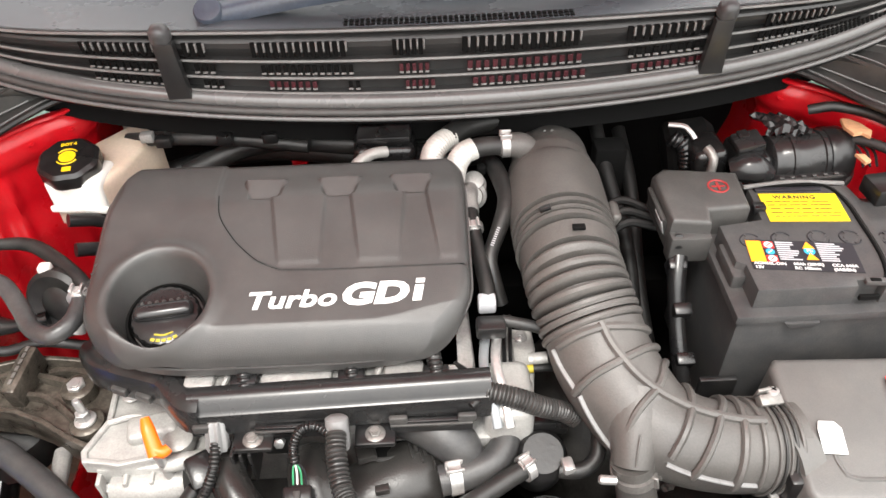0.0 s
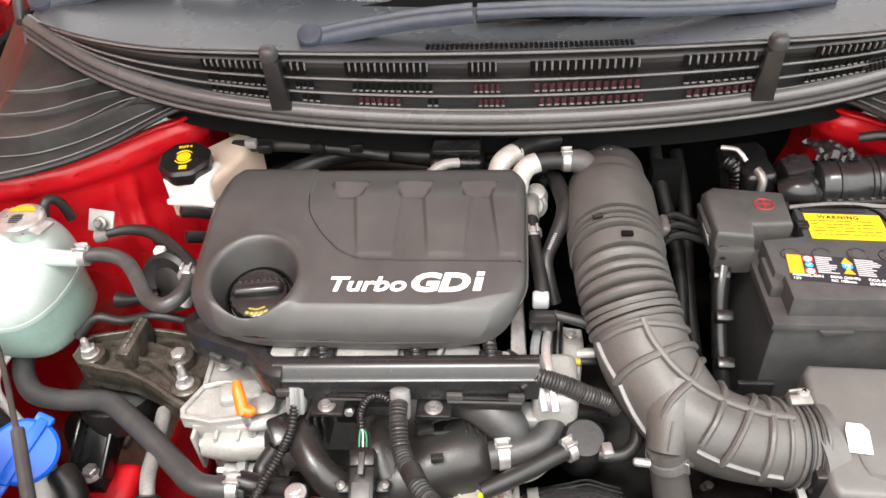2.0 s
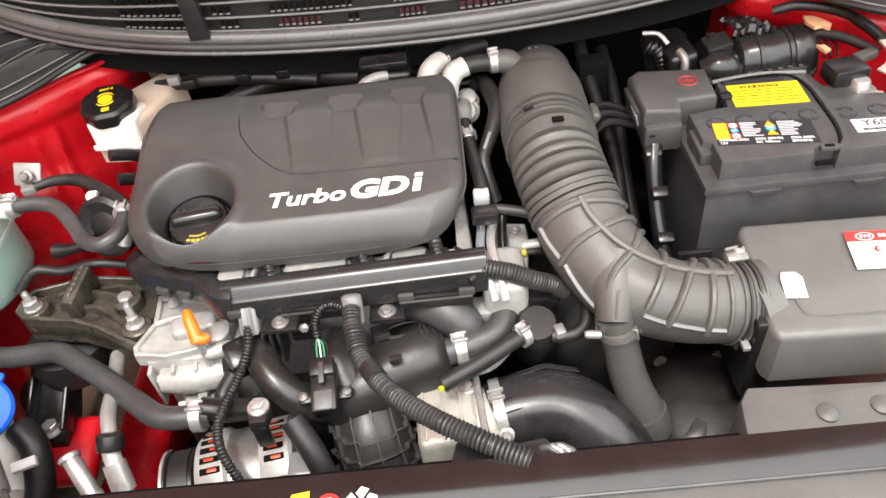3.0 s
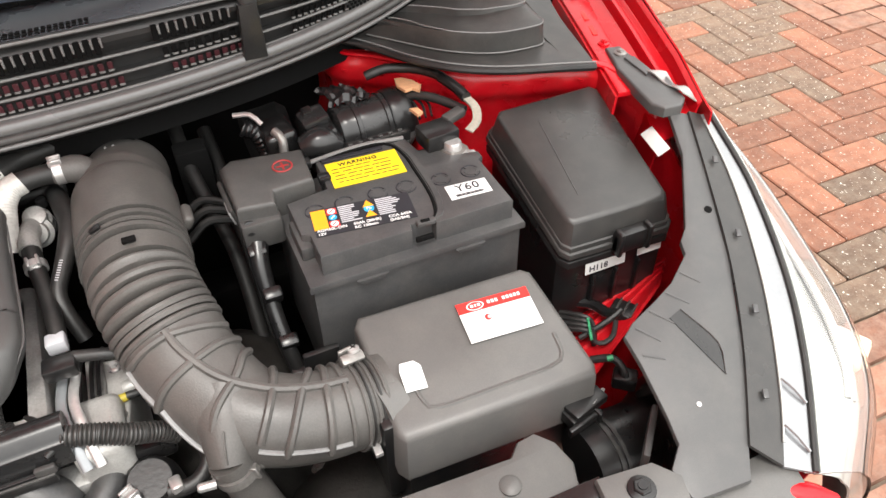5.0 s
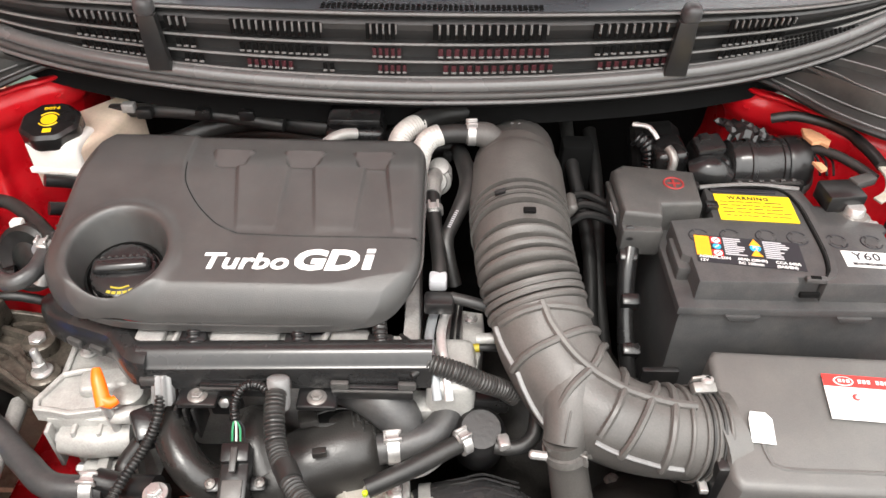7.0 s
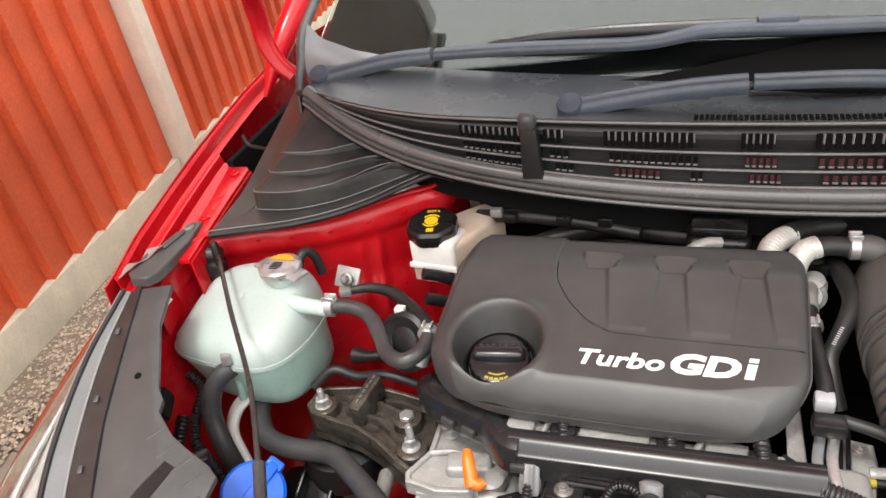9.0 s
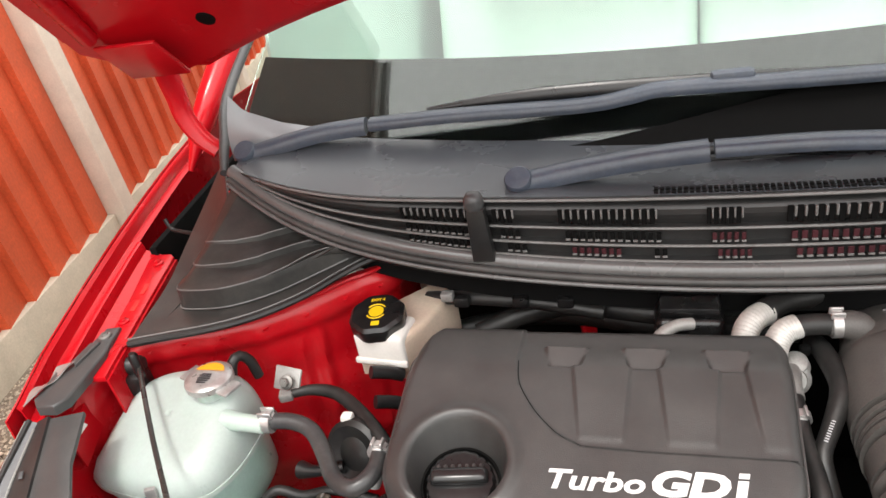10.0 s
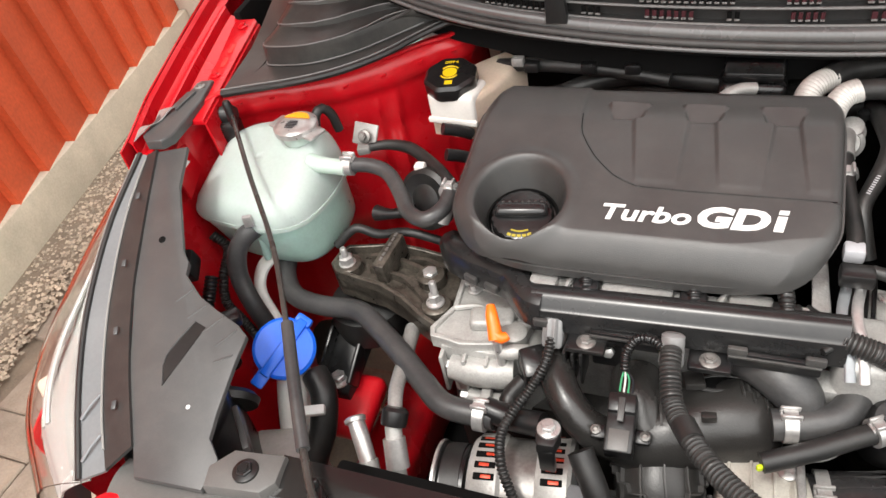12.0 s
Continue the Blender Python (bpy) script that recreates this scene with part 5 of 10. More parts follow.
recirc = thing("recirculation_hose", (0.19, 0.36, 0.47), "smooth grey-black rubber hose curving down from the intake", "hose")
part("hose_body", Shape().tube([(0.1541, 0.3968, 0.6440), (0.1582, 0.3942, 0.6220), (0.1622, 0.3911, 0.6000), (0.1718, 0.3810, 0.5580), (0.1871, 0.3674, 0.5200), (0.1967, 0.3586, 0.4920)], [0.0185, 0.0188, 0.0192, 0.0205, 0.0220, 0.0225], 28, 0.004), INTAKE, recirc, "", 60)
part("upper_lip", Shape().tube([(0.1531, 0.3988, 0.6480), (0.1549, 0.3963, 0.6396)], 0.0203, 28, 0.003), INTAKE, recirc)
part("lower_collar", Shape().tube([(0.1871, 0.3674, 0.5200), (0.1929, 0.3621, 0.5032)], 0.0245, 28, 0.006), INTAKE, recirc)
clip_band((0.1559, 0.3956, 0.6341), (0.182, -0.115, -0.977), 0.0200, recirc, 0.010, STEEL_DARK)
part("clamp_pin", Shape().lathe([(0.0045, 0), (0.0045, 0.014), (0.003, 0.016)], pose(0.1361, 0.3848, 0.6380, 0, -80, 0), 10), STEEL, recirc)

breather = thing("breather_hose", (0.02, 0.74, 0.74), "short black breather hose with a steel spring clip", "hose")
part("hose_body", Shape().tube([(0.085, 0.749, 0.757), (0.050, 0.745, 0.762), (0.027, 0.739, 0.763)], 0.0112, 16), RUBBER, breather)
clip_band((0.067, 0.748, 0.760), (1, 0.05, 0), 0.0126, breather, 0.009, STEEL)
foil = thing("turbo_coolant_pipe", (0.0, 0.71, 0.70), "pale silver foil-sleeved coolant pipe bends behind the cover", "pipe")
part("pipe_bend", Shape().tube([(0.030, 0.740, 0.763), (0.018, 0.735, 0.760), (0.009, 0.724, 0.752), (0.004, 0.708, 0.737), (-0.002, 0.690, 0.715)], 0.0128, 20, 0.0011, ridge=(0.0036, 0.0002)), FOIL, foil)
part("pipe_bend", Shape().tube([(0.004, 0.772, 0.757), (-0.008, 0.760, 0.758), (-0.018, 0.746, 0.752), (-0.022, 0.730, 0.736), (-0.02, 0.715, 0.71)], 0.0135, 20, 0.0011, ridge=(0.0036, 0.0002)), FOIL, foil)
hose("bulkhead_hose", [(0.000, 0.769, 0.758), (0.024, 0.795, 0.756), (0.07, 0.82, 0.750), (0.10, 0.86, 0.73)], 0.014, RUBBER, "dark rubber hose running to the bulkhead")
hose("heater_pipe", [(-0.115, 0.715, 0.742), (-0.105, 0.735, 0.752), (-0.088, 0.747, 0.756), (-0.072, 0.755, 0.753)], 0.0068, ALU_PALE, "bright bent metal pipe behind the engine cover", "pipe")
for i, (a, b2) in enumerate((((-0.33, 0.80, 0.70), (-0.02, 0.84, 0.715)), ((-0.40, 0.85, 0.66), (0.05, 0.86, 0.67)))):
    mid = [(np.array(a) * (1 - t) + np.array(b2) * t) + np.array([0, 0.02 * math.sin(t * 6), 0.02 * math.sin(t * 3.1)]) for t in np.linspace(0, 1, 6)]
    hose("bulkhead_pipe", mid, 0.013, RUBBER, "dark hose along the bulkhead", "hose")
rear = thing("rear_coil_housing", (-0.075, 0.775, 0.66), "black plastic housing behind the engine cover", "housing")
part("body", Shape().box((0.075, 0.06, 0.10), pose(-0.075, 0.785, 0.655), 0.010, 3), PLASTIC, rear)
part("lid", Shape().box((0.065, 0.05, 0.014), pose(-0.075, 0.785, 0.755), 0.005), PLASTIC, rear)
part("side_tab", Shape().box((0.02, 0.03, 0.04), pose(-0.03, 0.78, 0.70), 0.004), PLASTIC, rear)
# wiring and valves between the cover and the intake hose
act = thing("vacuum_valve", (0.035, 0.66, 0.66), "small cast metal actuator valve beside the intake hose", "valve")
part("valve_body", Shape().lathe([(0.012, 0), (0.016, 0.003), (0.016, 0.010), (0.0135, 0.012), (0.0155, 0.015), (0.0155, 0.021), (0.012, 0.023), (0.012, 0.032), (0.008, 0.034)], pose(0.029, 0.742, 0.697, 25, 0), 28), ALU, act)
part("spring_cap", Shape().lathe([(0.016, 0), (0.0175, 0.004), (0.0172, 0.008), (0.013, 0.010), (0.012, 0.016)], pose(0.027, 0.726, 0.706, 60, -8), 28), ALU, act)
part("screw", Shape().lathe([(0.006, 0), (0.006, 0.008), (0.004, 0.01)], pose(0.039, 0.742, 0.727), 10), DARK, act)
hose("actuator_pipe", [(0.024, 0.722, 0.716), (0.0205, 0.702, 0.720), (0.021, 0.680, 0.717)], 0.0112, ALU, "short pale sleeve pipe beside the engine cover", "pipe")
vac = thing("vacuum_hose", (0.05, 0.56, 0.66), "thin black vacuum hose with a clamp beside the engine cover", "hose")
part("hose_body", Shape().tube([(0.0205, 0.690, 0.719), (0.0235, 0.660, 0.712), (0.0255, 0.645, 0.706), (0.030, 0.610, 0.700), (0.033, 0.580, 0.696), (0.033, 0.56, 0.688)], [0.0098, 0.0095, 0.0085, 0.0085, 0.0085, 0.0085], 12), RUBBER, vac)
clip_band((0.0236, 0.659, 0.7115), (0.1, -1, -0.3), 0.0098, vac, 0.008, STEEL)
hose("coolant_hose", [(0.050, 0.765, 0.722), (0.0549, 0.748, 0.729), (0.0635, 0.700, 0.729), (0.0615, 0.675, 0.726), (0.0505, 0.648, 0.714), (0.0400, 0.6227, 0.702), (0.042, 0.606, 0.688), (0.050, 0.590, 0.66)], [0.0105, 0.0105, 0.0108, 0.0104, 0.009, 0.0082, 0.008, 0.008], RUBBER, "black coolant hose with printed white marks beside the intake")
mk = Shape()
for i in range(9):
    t = i / 8
    mk.box((0.0036, 0.0012, 0.0005), Matrix.Translation((0.0508 - 0.0085 * t, 0.6455 - 0.018 * t, 0.7222 - 0.0085 * t)) @ pose(0, 0, 0, 22, 0, -25), 0)
single("hose_print", mk, LGREY, "row of pale printed marks on a hose", "print")
sens = thing("map_sensor_plug", (0.03, 0.545, 0.68), "white electrical plug clipped beside the engine cover", "plug")
part("plug_body", Shape().box((0.019, 0.017, 0.016), pose(0.0315, 0.562, 0.684), 0.003), LGREY, sens)
part("plug_base", Shape().box((0.030, 0.020, 0.016), pose(0.033, 0.528, 0.685), 0.003), PLASTIC, sens)
hose("plug_lead", [(0.045, 0.535, 0.695), (0.075, 0.528, 0.692), (0.10, 0.527, 0.68)], 0.006, RUBBER, "black lead from the plug to the intake", "cable")

outlet = thing("coolant_outlet", (0.058, 0.535, 0.56), "pale cast coolant outlet beside the intake hose", "casting")
part("body", Shape().prism([(0.043, 0.488), (0.074, 0.486), (0.078, 0.512), (0.083, 0.545), (0.082, 0.570), (0.050, 0.576), (0.043, 0.545)], 0.560, 0.638, bevel=0.004, seg=3), ALU_PALE, outlet)
part("flange", Shape().prism([(0.040, 0.484), (0.056, 0.482), (0.059, 0.540), (0.058, 0.582), (0.042, 0.582)], 0.600, 0.645, bevel=0.003), ALU, outlet, "stained flange")
for x in (0.036, 0.047, 0.0535):
    part("strap", Shape().tube([(x + 0.006, 0.590, 0.640), (x + 0.003, 0.560, 0.652), (x, 0.520, 0.650), (x - 0.002, 0.484, 0.640), (x, 0.470, 0.62)], 0.0022, 8), PLASTIC, outlet, "black wiring strap")
part("stub", Shape().lathe([(0.0075, 0), (0.0082, 0.004), (0.0075, 0.006), (0.0070, 0.020), (0.0055, 0.021)], pose(0.074, 0.529, 0.636, 0, 80, 0), 18), ALU_PALE, outlet)
part("brass_union", Shape().lathe([(0.0045, 0), (0.0045, 0.016), (0.0035, 0.018)], pose(0.060, 0.513, 0.641, 0, 84, 0), 10), DULLYELLOW, outlet)
part("bleed_pipe", Shape().tube([(0.076, 0.513, 0.643), (0.090, 0.514, 0.642), (0.104, 0.520, 0.634)], 0.0042, 10), RUBBER, outlet)
bolt((0.068, 0.560, 0.638), outlet, 0.005, 0.005, STEEL)
bolt((0.066, 0.496, 0.638), outlet, 0.005, 0.005, STEEL_DARK)

# ---- engine block pieces under the cover ----
head = thing("cylinder_head", (-0.17, 0.54, 0.45), "cast aluminium cylinder head with coil bosses under the cover", "engine")
part("head_casting", Shape().box((0.26, 0.20, 0.20), pose(-0.12, 0.585, 0.475), 0.012, 3), ALU, head)
part("valve_cover", Shape().prism([(-0.25, 0.468), (0.01, 0.468), (0.015, 0.50), (0.01, 0.66), (-0.25, 0.66)], 0.655, 0.675, bevel=0.006), ALU, head)
for x, w in ((-0.255, 0.03), (-0.16, 0.07), (-0.055, 0.04)):
    part("boss", Shape().box((w, 0.022, 0.010), pose(x, 0.490, 0.672), 0.004), ALU, head)
for x, l in ((-0.232, 0.028), (-0.148, 0.020), (-0.084, 0.030)):
    part("fin", Shape().tube([(x, 0.480, 0.676), (x + 0.004, 0.492, 0.679), (x + 0.010, 0.480 + l, 0.678)], 0.0035, 8), ALU, head)
part("stain_strip", Shape().box((0.062, 0.006, 0.002), pose(-0.162, 0.478, 0.6752), 0.0008), STEEL_DARK, head)
part("side_casting", Shape().box((0.050, 0.07, 0.11), pose(0.047, 0.485, 0.545), 0.012, 3), ALU_PALE, head)
for z in (0.585,):
    part("stud", Shape().lathe([(0.008, 0), (0.008, 0.012), (0.005, 0.013), (0.005, 0.024)], pose(0.075, 0.478, z, 0, 90), 14), STEEL, head)
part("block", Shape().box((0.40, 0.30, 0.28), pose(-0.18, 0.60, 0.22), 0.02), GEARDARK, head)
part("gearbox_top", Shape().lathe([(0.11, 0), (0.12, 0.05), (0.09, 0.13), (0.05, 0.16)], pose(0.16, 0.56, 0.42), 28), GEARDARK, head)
for i, x in enumerate((-0.212, -0.108, -0.026)):
    coil = thing("coil_lead", (x, 0.48, 0.64), "black corrugated coil lead crossing under the cover", "cable", "coil leads")
    part("conduit", Shape().tube([(x - 0.004, 0.520, 0.682), (x, 0.500, 0.688), (x + 0.002, 0.486, 0.684), (x + 0.004, 0.474, 0.672)], 0.0070, 12, 0.004, ridge=(0.0042, 0.0008)), PLASTIC, coil)
    part("boot", Shape().box((0.026, 0.014, 0.012), pose(x + 0.002, 0.484, 0.674), 0.003), PLASTIC, coil)
hose("thin_loop_wire", [(-0.005, 0.50, 0.672), (0.010, 0.482, 0.676), (0.020, 0.465, 0.670), (0.008, 0.452, 0.668)], 0.0035, RUBBER, "thin black wire loop beside the coil lead", "cable")
for z0, x in ((0.0, 0.028), (0.004, 0.040)):
    hose("metal_strap", [(x, 0.535, 0.672), (x - 0.004, 0.500, 0.668 + z0), (x + 0.002, 0.465, 0.660), (x + 0.006, 0.445, 0.64)], 0.005, STEEL if z0 else LAMPGREY, "pale metal strap at the end of the cylinder head", "bracket", flat=0.4)

# ---- ignition harness tray across the front of the head ----
tray = thing("harness_tray", (-0.12, 0.45, 0.62), "glossy black plastic wiring tray across the engine front", "wiring tray")
sec = [(0.026, 0.004), (0.022, 0.012), (0.015, 0.0155), (0.008, 0.015), (0.002, 0.011), (-0.002, 0.004), (-0.0035, 0.002), (-0.006, 0.001), (-0.0072, -0.004), (-0.008, -0.026), (0.020, -0.028)]
n = len(sec)
verts, faces = [], []
for i in range(31):
    x = -0.262 + 0.290 * i / 30
    for dy, dz in sec:
        verts.append((x, 0.458 + dy + 0.004 * (i / 30), 0.668 + dz + 0.006 * (i / 30)))
for i in range(30):
    for k in range(n):
        a, b2 = i * n + k, i * n + (k + 1) % n
        faces.append((a, b2, b2 + n, a + n))
faces += [tuple(range(n)), tuple(range(30 * n, 31 * n))]
part("channel", Shape().add(verts, faces), GLOSS, tray, "", 32)
ARM = [(-0.250, 0.4655, 0.668), (-0.262, 0.468, 0.668), (-0.276, 0.482, 0.667), (-0.292, 0.500, 0.665), (-0.318, 0.512, 0.663), (-0.345, 0.522, 0.662), (-0.372, 0.537, 0.659), (-0.386, 0.556, 0.654)]
part("end_arm", Shape().sweep(ARM, [(-0.0165, -0.022), (-0.0165, 0.000), (-0.013, 0.009), (-0.006, 0.0135), (0.004, 0.0145), (0.011, 0.011), (0.0145, 0.003), (0.0150, -0.001), (0.0195, -0.002), (0.0200, -0.006), (0.0160, -0.008), (0.0150, -0.022)], 0.005), GLOSS, tray, "smooth glossy curved arm", 32)
part("arm_flange", Shape().sweep([(x + 0.004, y - 0.004, z - 0.018) for x, y, z in ARM[1:]], [(0.012, -0.004), (0.020, -0.004), (0.0215, 0.0), (0.020, 0.0035), (0.012, 0.0035)], 0.005), GLOSS, tray, "lower lip with snap clips", 32)
for x0, x1 in ((-0.200, -0.125), (-0.070, 0.010)):
    part("front_skirt", Shape().box((x1 - x0, 0.006, 0.018), pose((x0 + x1) / 2, 0.4485, 0.638), 0.002), PLASTIC, tray)
    part("skirt_lip", Shape().box((x1 - x0, 0.004, 0.003), pose((x0 + x1) / 2, 0.4455, 0.650), 0.001), PLASTIC_GREY, tray)
for x in (-0.249, -0.118, -0.062, 0.004, -0.318, -0.345):
    y = 0.448 if x > -0.3 else (0.4925 if x > -0.33 else 0.502)
    part("snap_clip", Shape().box((0.018, 0.006, 0.010), pose(x, y, 0.652 if x > -0.3 else 0.646, 0, 0, 0 if x > -0.3 else -24), 0.002), PLASTIC_GREY, tray)
for x in (-0.203, -0.085):
    tb = part("fixing_tab", Shape().box((0.040, 0.030, 0.007), pose(x, 0.446, 0.636), 0.003), PLASTIC, tray)
    bolt((x, 0.443, 0.642), tb, 0.0065, 0.006, STEEL_DARK)

harness = thing("wiring_conduit", (-0.05, 0.34, 0.62), "black corrugated wiring conduit sweeping down past the manifold", "cable")
part("clip", Shape().lathe([(0.0105, 0), (0.0118, 0.004), (0.0108, 0.030), (0.008, 0.032)], pose(-0.119, 0.425, 0.648, -35), 40, (9, 0.0030, 0.012)), CLIPGREY, harness, "grey fluted clip")
part("conduit", Shape().tube([(-0.119, 0.428, 0.668), (-0.117, 0.405, 0.664), (-0.108, 0.370, 0.655), (-0.078, 0.320, 0.664), (-0.040, 0.282, 0.672), (0.005, 0.252, 0.672), (0.045, 0.232, 0.665)], 0.0088, 16, 0.0012, ridge=(0.0042, 0.0012)), FUSEP, harness)
part("tape", Shape().tube([(-0.100, 0.357, 0.657), (-0.090, 0.338, 0.660)], 0.0108, 16), RUBBER, harness)
h2 = thing("wiring_conduit", (-0.25, 0.40, 0.58), "thin black corrugated wiring branch in front of the alternator", "cable")
part("clip", Shape().lathe([(0.010, 0), (0.0115, 0.004), (0.0105, 0.030), (0.008, 0.032)], pose(-0.238, 0.440, 0.632, -30), 36, (8, 0.0028, 0.009)), CLIPGREY, h2, "grey fluted clip")
part("conduit", Shape().tube([(-0.238, 0.440, 0.645), (-0.240, 0.420, 0.630), (-0.252, 0.400, 0.610), (-0.266, 0.370, 0.600), (-0.270, 0.345, 0.595), (-0.262, 0.318, 0.590), (-0.245, 0.295, 0.57)], 0.0048, 12, 0.003, ridge=(0.004, 0.0007)), RUBBER, h2)
h3 = thing("wiring_conduit", (0.06, 0.44, 0.66), "black corrugated conduit leaving the tray's end", "cable")
part("conduit", Shape().tube([(0.024, 0.466, 0.672), (0.036, 0.463, 0.670), (0.056, 0.460, 0.664), (0.076, 0.458, 0.654), (0.098, 0.461, 0.640), (0.112, 0.462, 0.626)], [0.0090, 0.0098, 0.0100, 0.0098, 0.0095, 0.009], 16, 0.0010, ridge=(0.0036, 0.0009)), FUSEP, h3)
h4 = thing("sensor_lead", (-0.15, 0.40, 0.63), "black sensor lead looping with coloured cores", "cable")
part("conduit", Shape().tube([(-0.124, 0.430, 0.664), (-0.138, 0.437, 0.668), (-0.152, 0.436, 0.666), (-0.160, 0.426, 0.656), (-0.160, 0.416, 0.642)], 0.0046, 12, 0.003, ridge=(0.0034, 0.0006)), PLASTIC, h4)
for k, mt in enumerate((GREEN, WHITE, GREEN, LBLACK)):
    part("core", Shape().tube([(-0.160, 0.417, 0.643), (-0.162 + 0.0035 * k, 0.411, 0.636), (-0.163 + 0.004 * k, 0.404, 0.624)], 0.0010, 6, 0.003), mt, h4)

# ---- intake manifold ----
man = thing("intake_manifold", (-0.10, 0.40, 0.45), "black ribbed plastic intake manifold", "manifold")
part("plenum", Shape().tube([(-0.172, 0.388, 0.545), (-0.160, 0.392, 0.552), (-0.128, 0.404, 0.560), (-0.095, 0.420, 0.562), (-0.062, 0.436, 0.560), (-0.036, 0.443, 0.556), (-0.020, 0.446, 0.553), (-0.012, 0.447, 0.552), (-0.009, 0.447, 0.552)], [0.016, 0.026, 0.035, 0.040, 0.046, 0.043, 0.033, 0.020, 0.004], 36, 0.003), MANIFOLDP, man, "", 60)
part("plenum_neck", Shape().tube([(-0.155, 0.455, 0.585), (-0.150, 0.425, 0.586), (-0.138, 0.405, 0.570)], [0.026, 0.026, 0.028], 24), MANIFOLDP, man, "", 60)
# moulded hollow with its rim on the plenum's back; its shade is a proud dark patch
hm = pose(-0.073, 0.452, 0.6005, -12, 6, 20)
part("pocket_rim", Shape().tube([(0.024 * math.cos(a), 0.0115 * math.sin(a), 0.0) for a in np.linspace(0, 2 * math.pi, 26)], 0.0022, 8, 0.003, m=hm), FUSEP, man)
part("pocket_shade", Shape().prism([(0.0235 * math.cos(a), 0.011 * math.sin(a)) for a in np.linspace(0, 2 * math.pi, 24)[:-1]], -0.004, 0.0006, hm), DARK, man, "dark ellipse, shade of a moulded hollow put into its colour")
for k in range(4):
    x = -0.050 + 0.0085 * k
    part("plenum_fin", Shape().tube([(x - 0.006, 0.470 - 0.2 * (x + 0.05), 0.592), (x, 0.458 - 0.25 * (x + 0.05), 0.6015 - 0.10 * (x + 0.05)), (x + 0.004, 0.444 - 0.25 * (x + 0.05), 0.604 - 0.25 * (x + 0.05))], 0.0023, 6, 0.003), FUSEP, man)
part("plenum_ridge", Shape().tube([(-0.100, 0.468, 0.582), (-0.065, 0.476, 0.588), (-0.035, 0.474, 0.585), (-0.012, 0.462, 0.572), (-0.006, 0.445, 0.556)], 0.0035, 8, 0.004), FUSEP, man)
for k, (x, y) in enumerate(((-0.052, 0.444), (-0.042, 0.440), (-0.030, 0.436))):
    part("upright_fin", Shape().box((0.0022, 0.020, 0.014), pose(x, y, 0.594 - 0.003 * k, -16, 0, 12), 0.0006, 1), FUSEP, man)
part("cast_pad", Shape().box((0.020, 0.022, 0.008), pose(-0.098, 0.445, 0.602, -12, 0, 16), 0.002), MANIFOLDP, man)
part("cast_pad", Shape().box((0.014, 0.008, 0.008), pose(-0.080, 0.402, 0.606, -4, 0, 10), 0.0015), MANIFOLDP, man)
part("side_web", Shape().sweep([(-0.132, 0.440, 0.592), (-0.126, 0.415, 0.594), (-0.122, 0.396, 0.588)], [(0.0012, -0.016), (0.0012, 0.008), (-0.0012, 0.008), (-0.0012, -0.016)]), MANIFOLDP, man)
part("plenum_seam", Shape().tube([(-0.108, 0.383, 0.566), (-0.075, 0.394, 0.570), (-0.040, 0.404, 0.562), (-0.014, 0.420, 0.550)], 0.0022, 8, 0.004), FUSEP, man)
part("vacuum_runner", Shape().tube([(-0.080, 0.482, 0.610), (-0.045, 0.470, 0.619), (-0.018, 0.456, 0.616), (0.000, 0.444, 0.603), (0.007, 0.437, 0.592), (0.009, 0.434, 0.587)], [0.014, 0.021, 0.0235, 0.021, 0.012, 0.003], 24, 0.004), HOSE, man, "smooth grey rubber elbow", 60)
RUN_AT = [(-0.124, 0.412, 0.530, 0.040), (-0.121, 0.378, 0.513, 0.045), (-0.110, 0.345, 0.472, 0.047), (-0.092, 0.325, 0.415, 0.047)]
part("runner_body", Shape().tube([p[:3] for p in RUN_AT], [p[3] for p in RUN_AT], 30), MANIFOLDP, man)
RUN = curve_points(RUN_AT, 0.004)


def on_run(t, ang, out=0.0):
    """A place on the skin of the manifold's runner body."""
    i = min(int(t * (len(RUN) - 1)), len(RUN) - 2)
    p = Vector(RUN[i][:3])
    tan = (Vector(RUN[i + 1][:3]) - p).normalized()
    side = tan.cross(Vector((0, 0, 1))).normalized()
    up = side.cross(tan)
    return p + (up * math.cos(radians(ang)) + side * math.sin(radians(ang))) * (RUN[i][3] + out)


def run_wall(line, high=0.006):
    """A thin upright web along places (t, angle) on the runner body."""
    pts_ = curve_points([(t, a / 100, 0.0) for t, a in line], 0.03)
    n = len(pts_) - 1

    def fn(u, v):
        p = pts_[min(n, int(round(u * n)))]
        return tuple(on_run(min(0.98, float(p[0])), float(p[1]) * 100, -0.002 + (high + 0.002) * v))
    return Shape().sheet(fn, n, 1, 0.0016)


for k in range(6):
    part("runner_rib", run_wall([(0.20 + 0.12 * k, -80), (0.26 + 0.12 * k, -40), (0.28 + 0.12 * k, 0), (0.24 + 0.12 * k, 40), (0.16 + 0.12 * k, 80)]), PLASTIC_GREY, man)
for k in range(5):
    part("runner_rib", run_wall([(0.16, -62 + 28 * k), (0.50, -54 + 28 * k), (0.95, -38 + 28 * k)], 0.0045), PLASTIC_GREY, man)
part("runner", Shape().tube([(-0.238, 0.445, 0.606), (-0.229, 0.420, 0.604), (-0.215, 0.400, 0.597), (-0.198, 0.388, 0.584), (-0.176, 0.386, 0.568), (-0.155, 0.392, 0.556)], [0.019, 0.0185, 0.018, 0.0185, 0.020, 0.022], 24, 0.004), MANIFOLDP, man, "", 60)
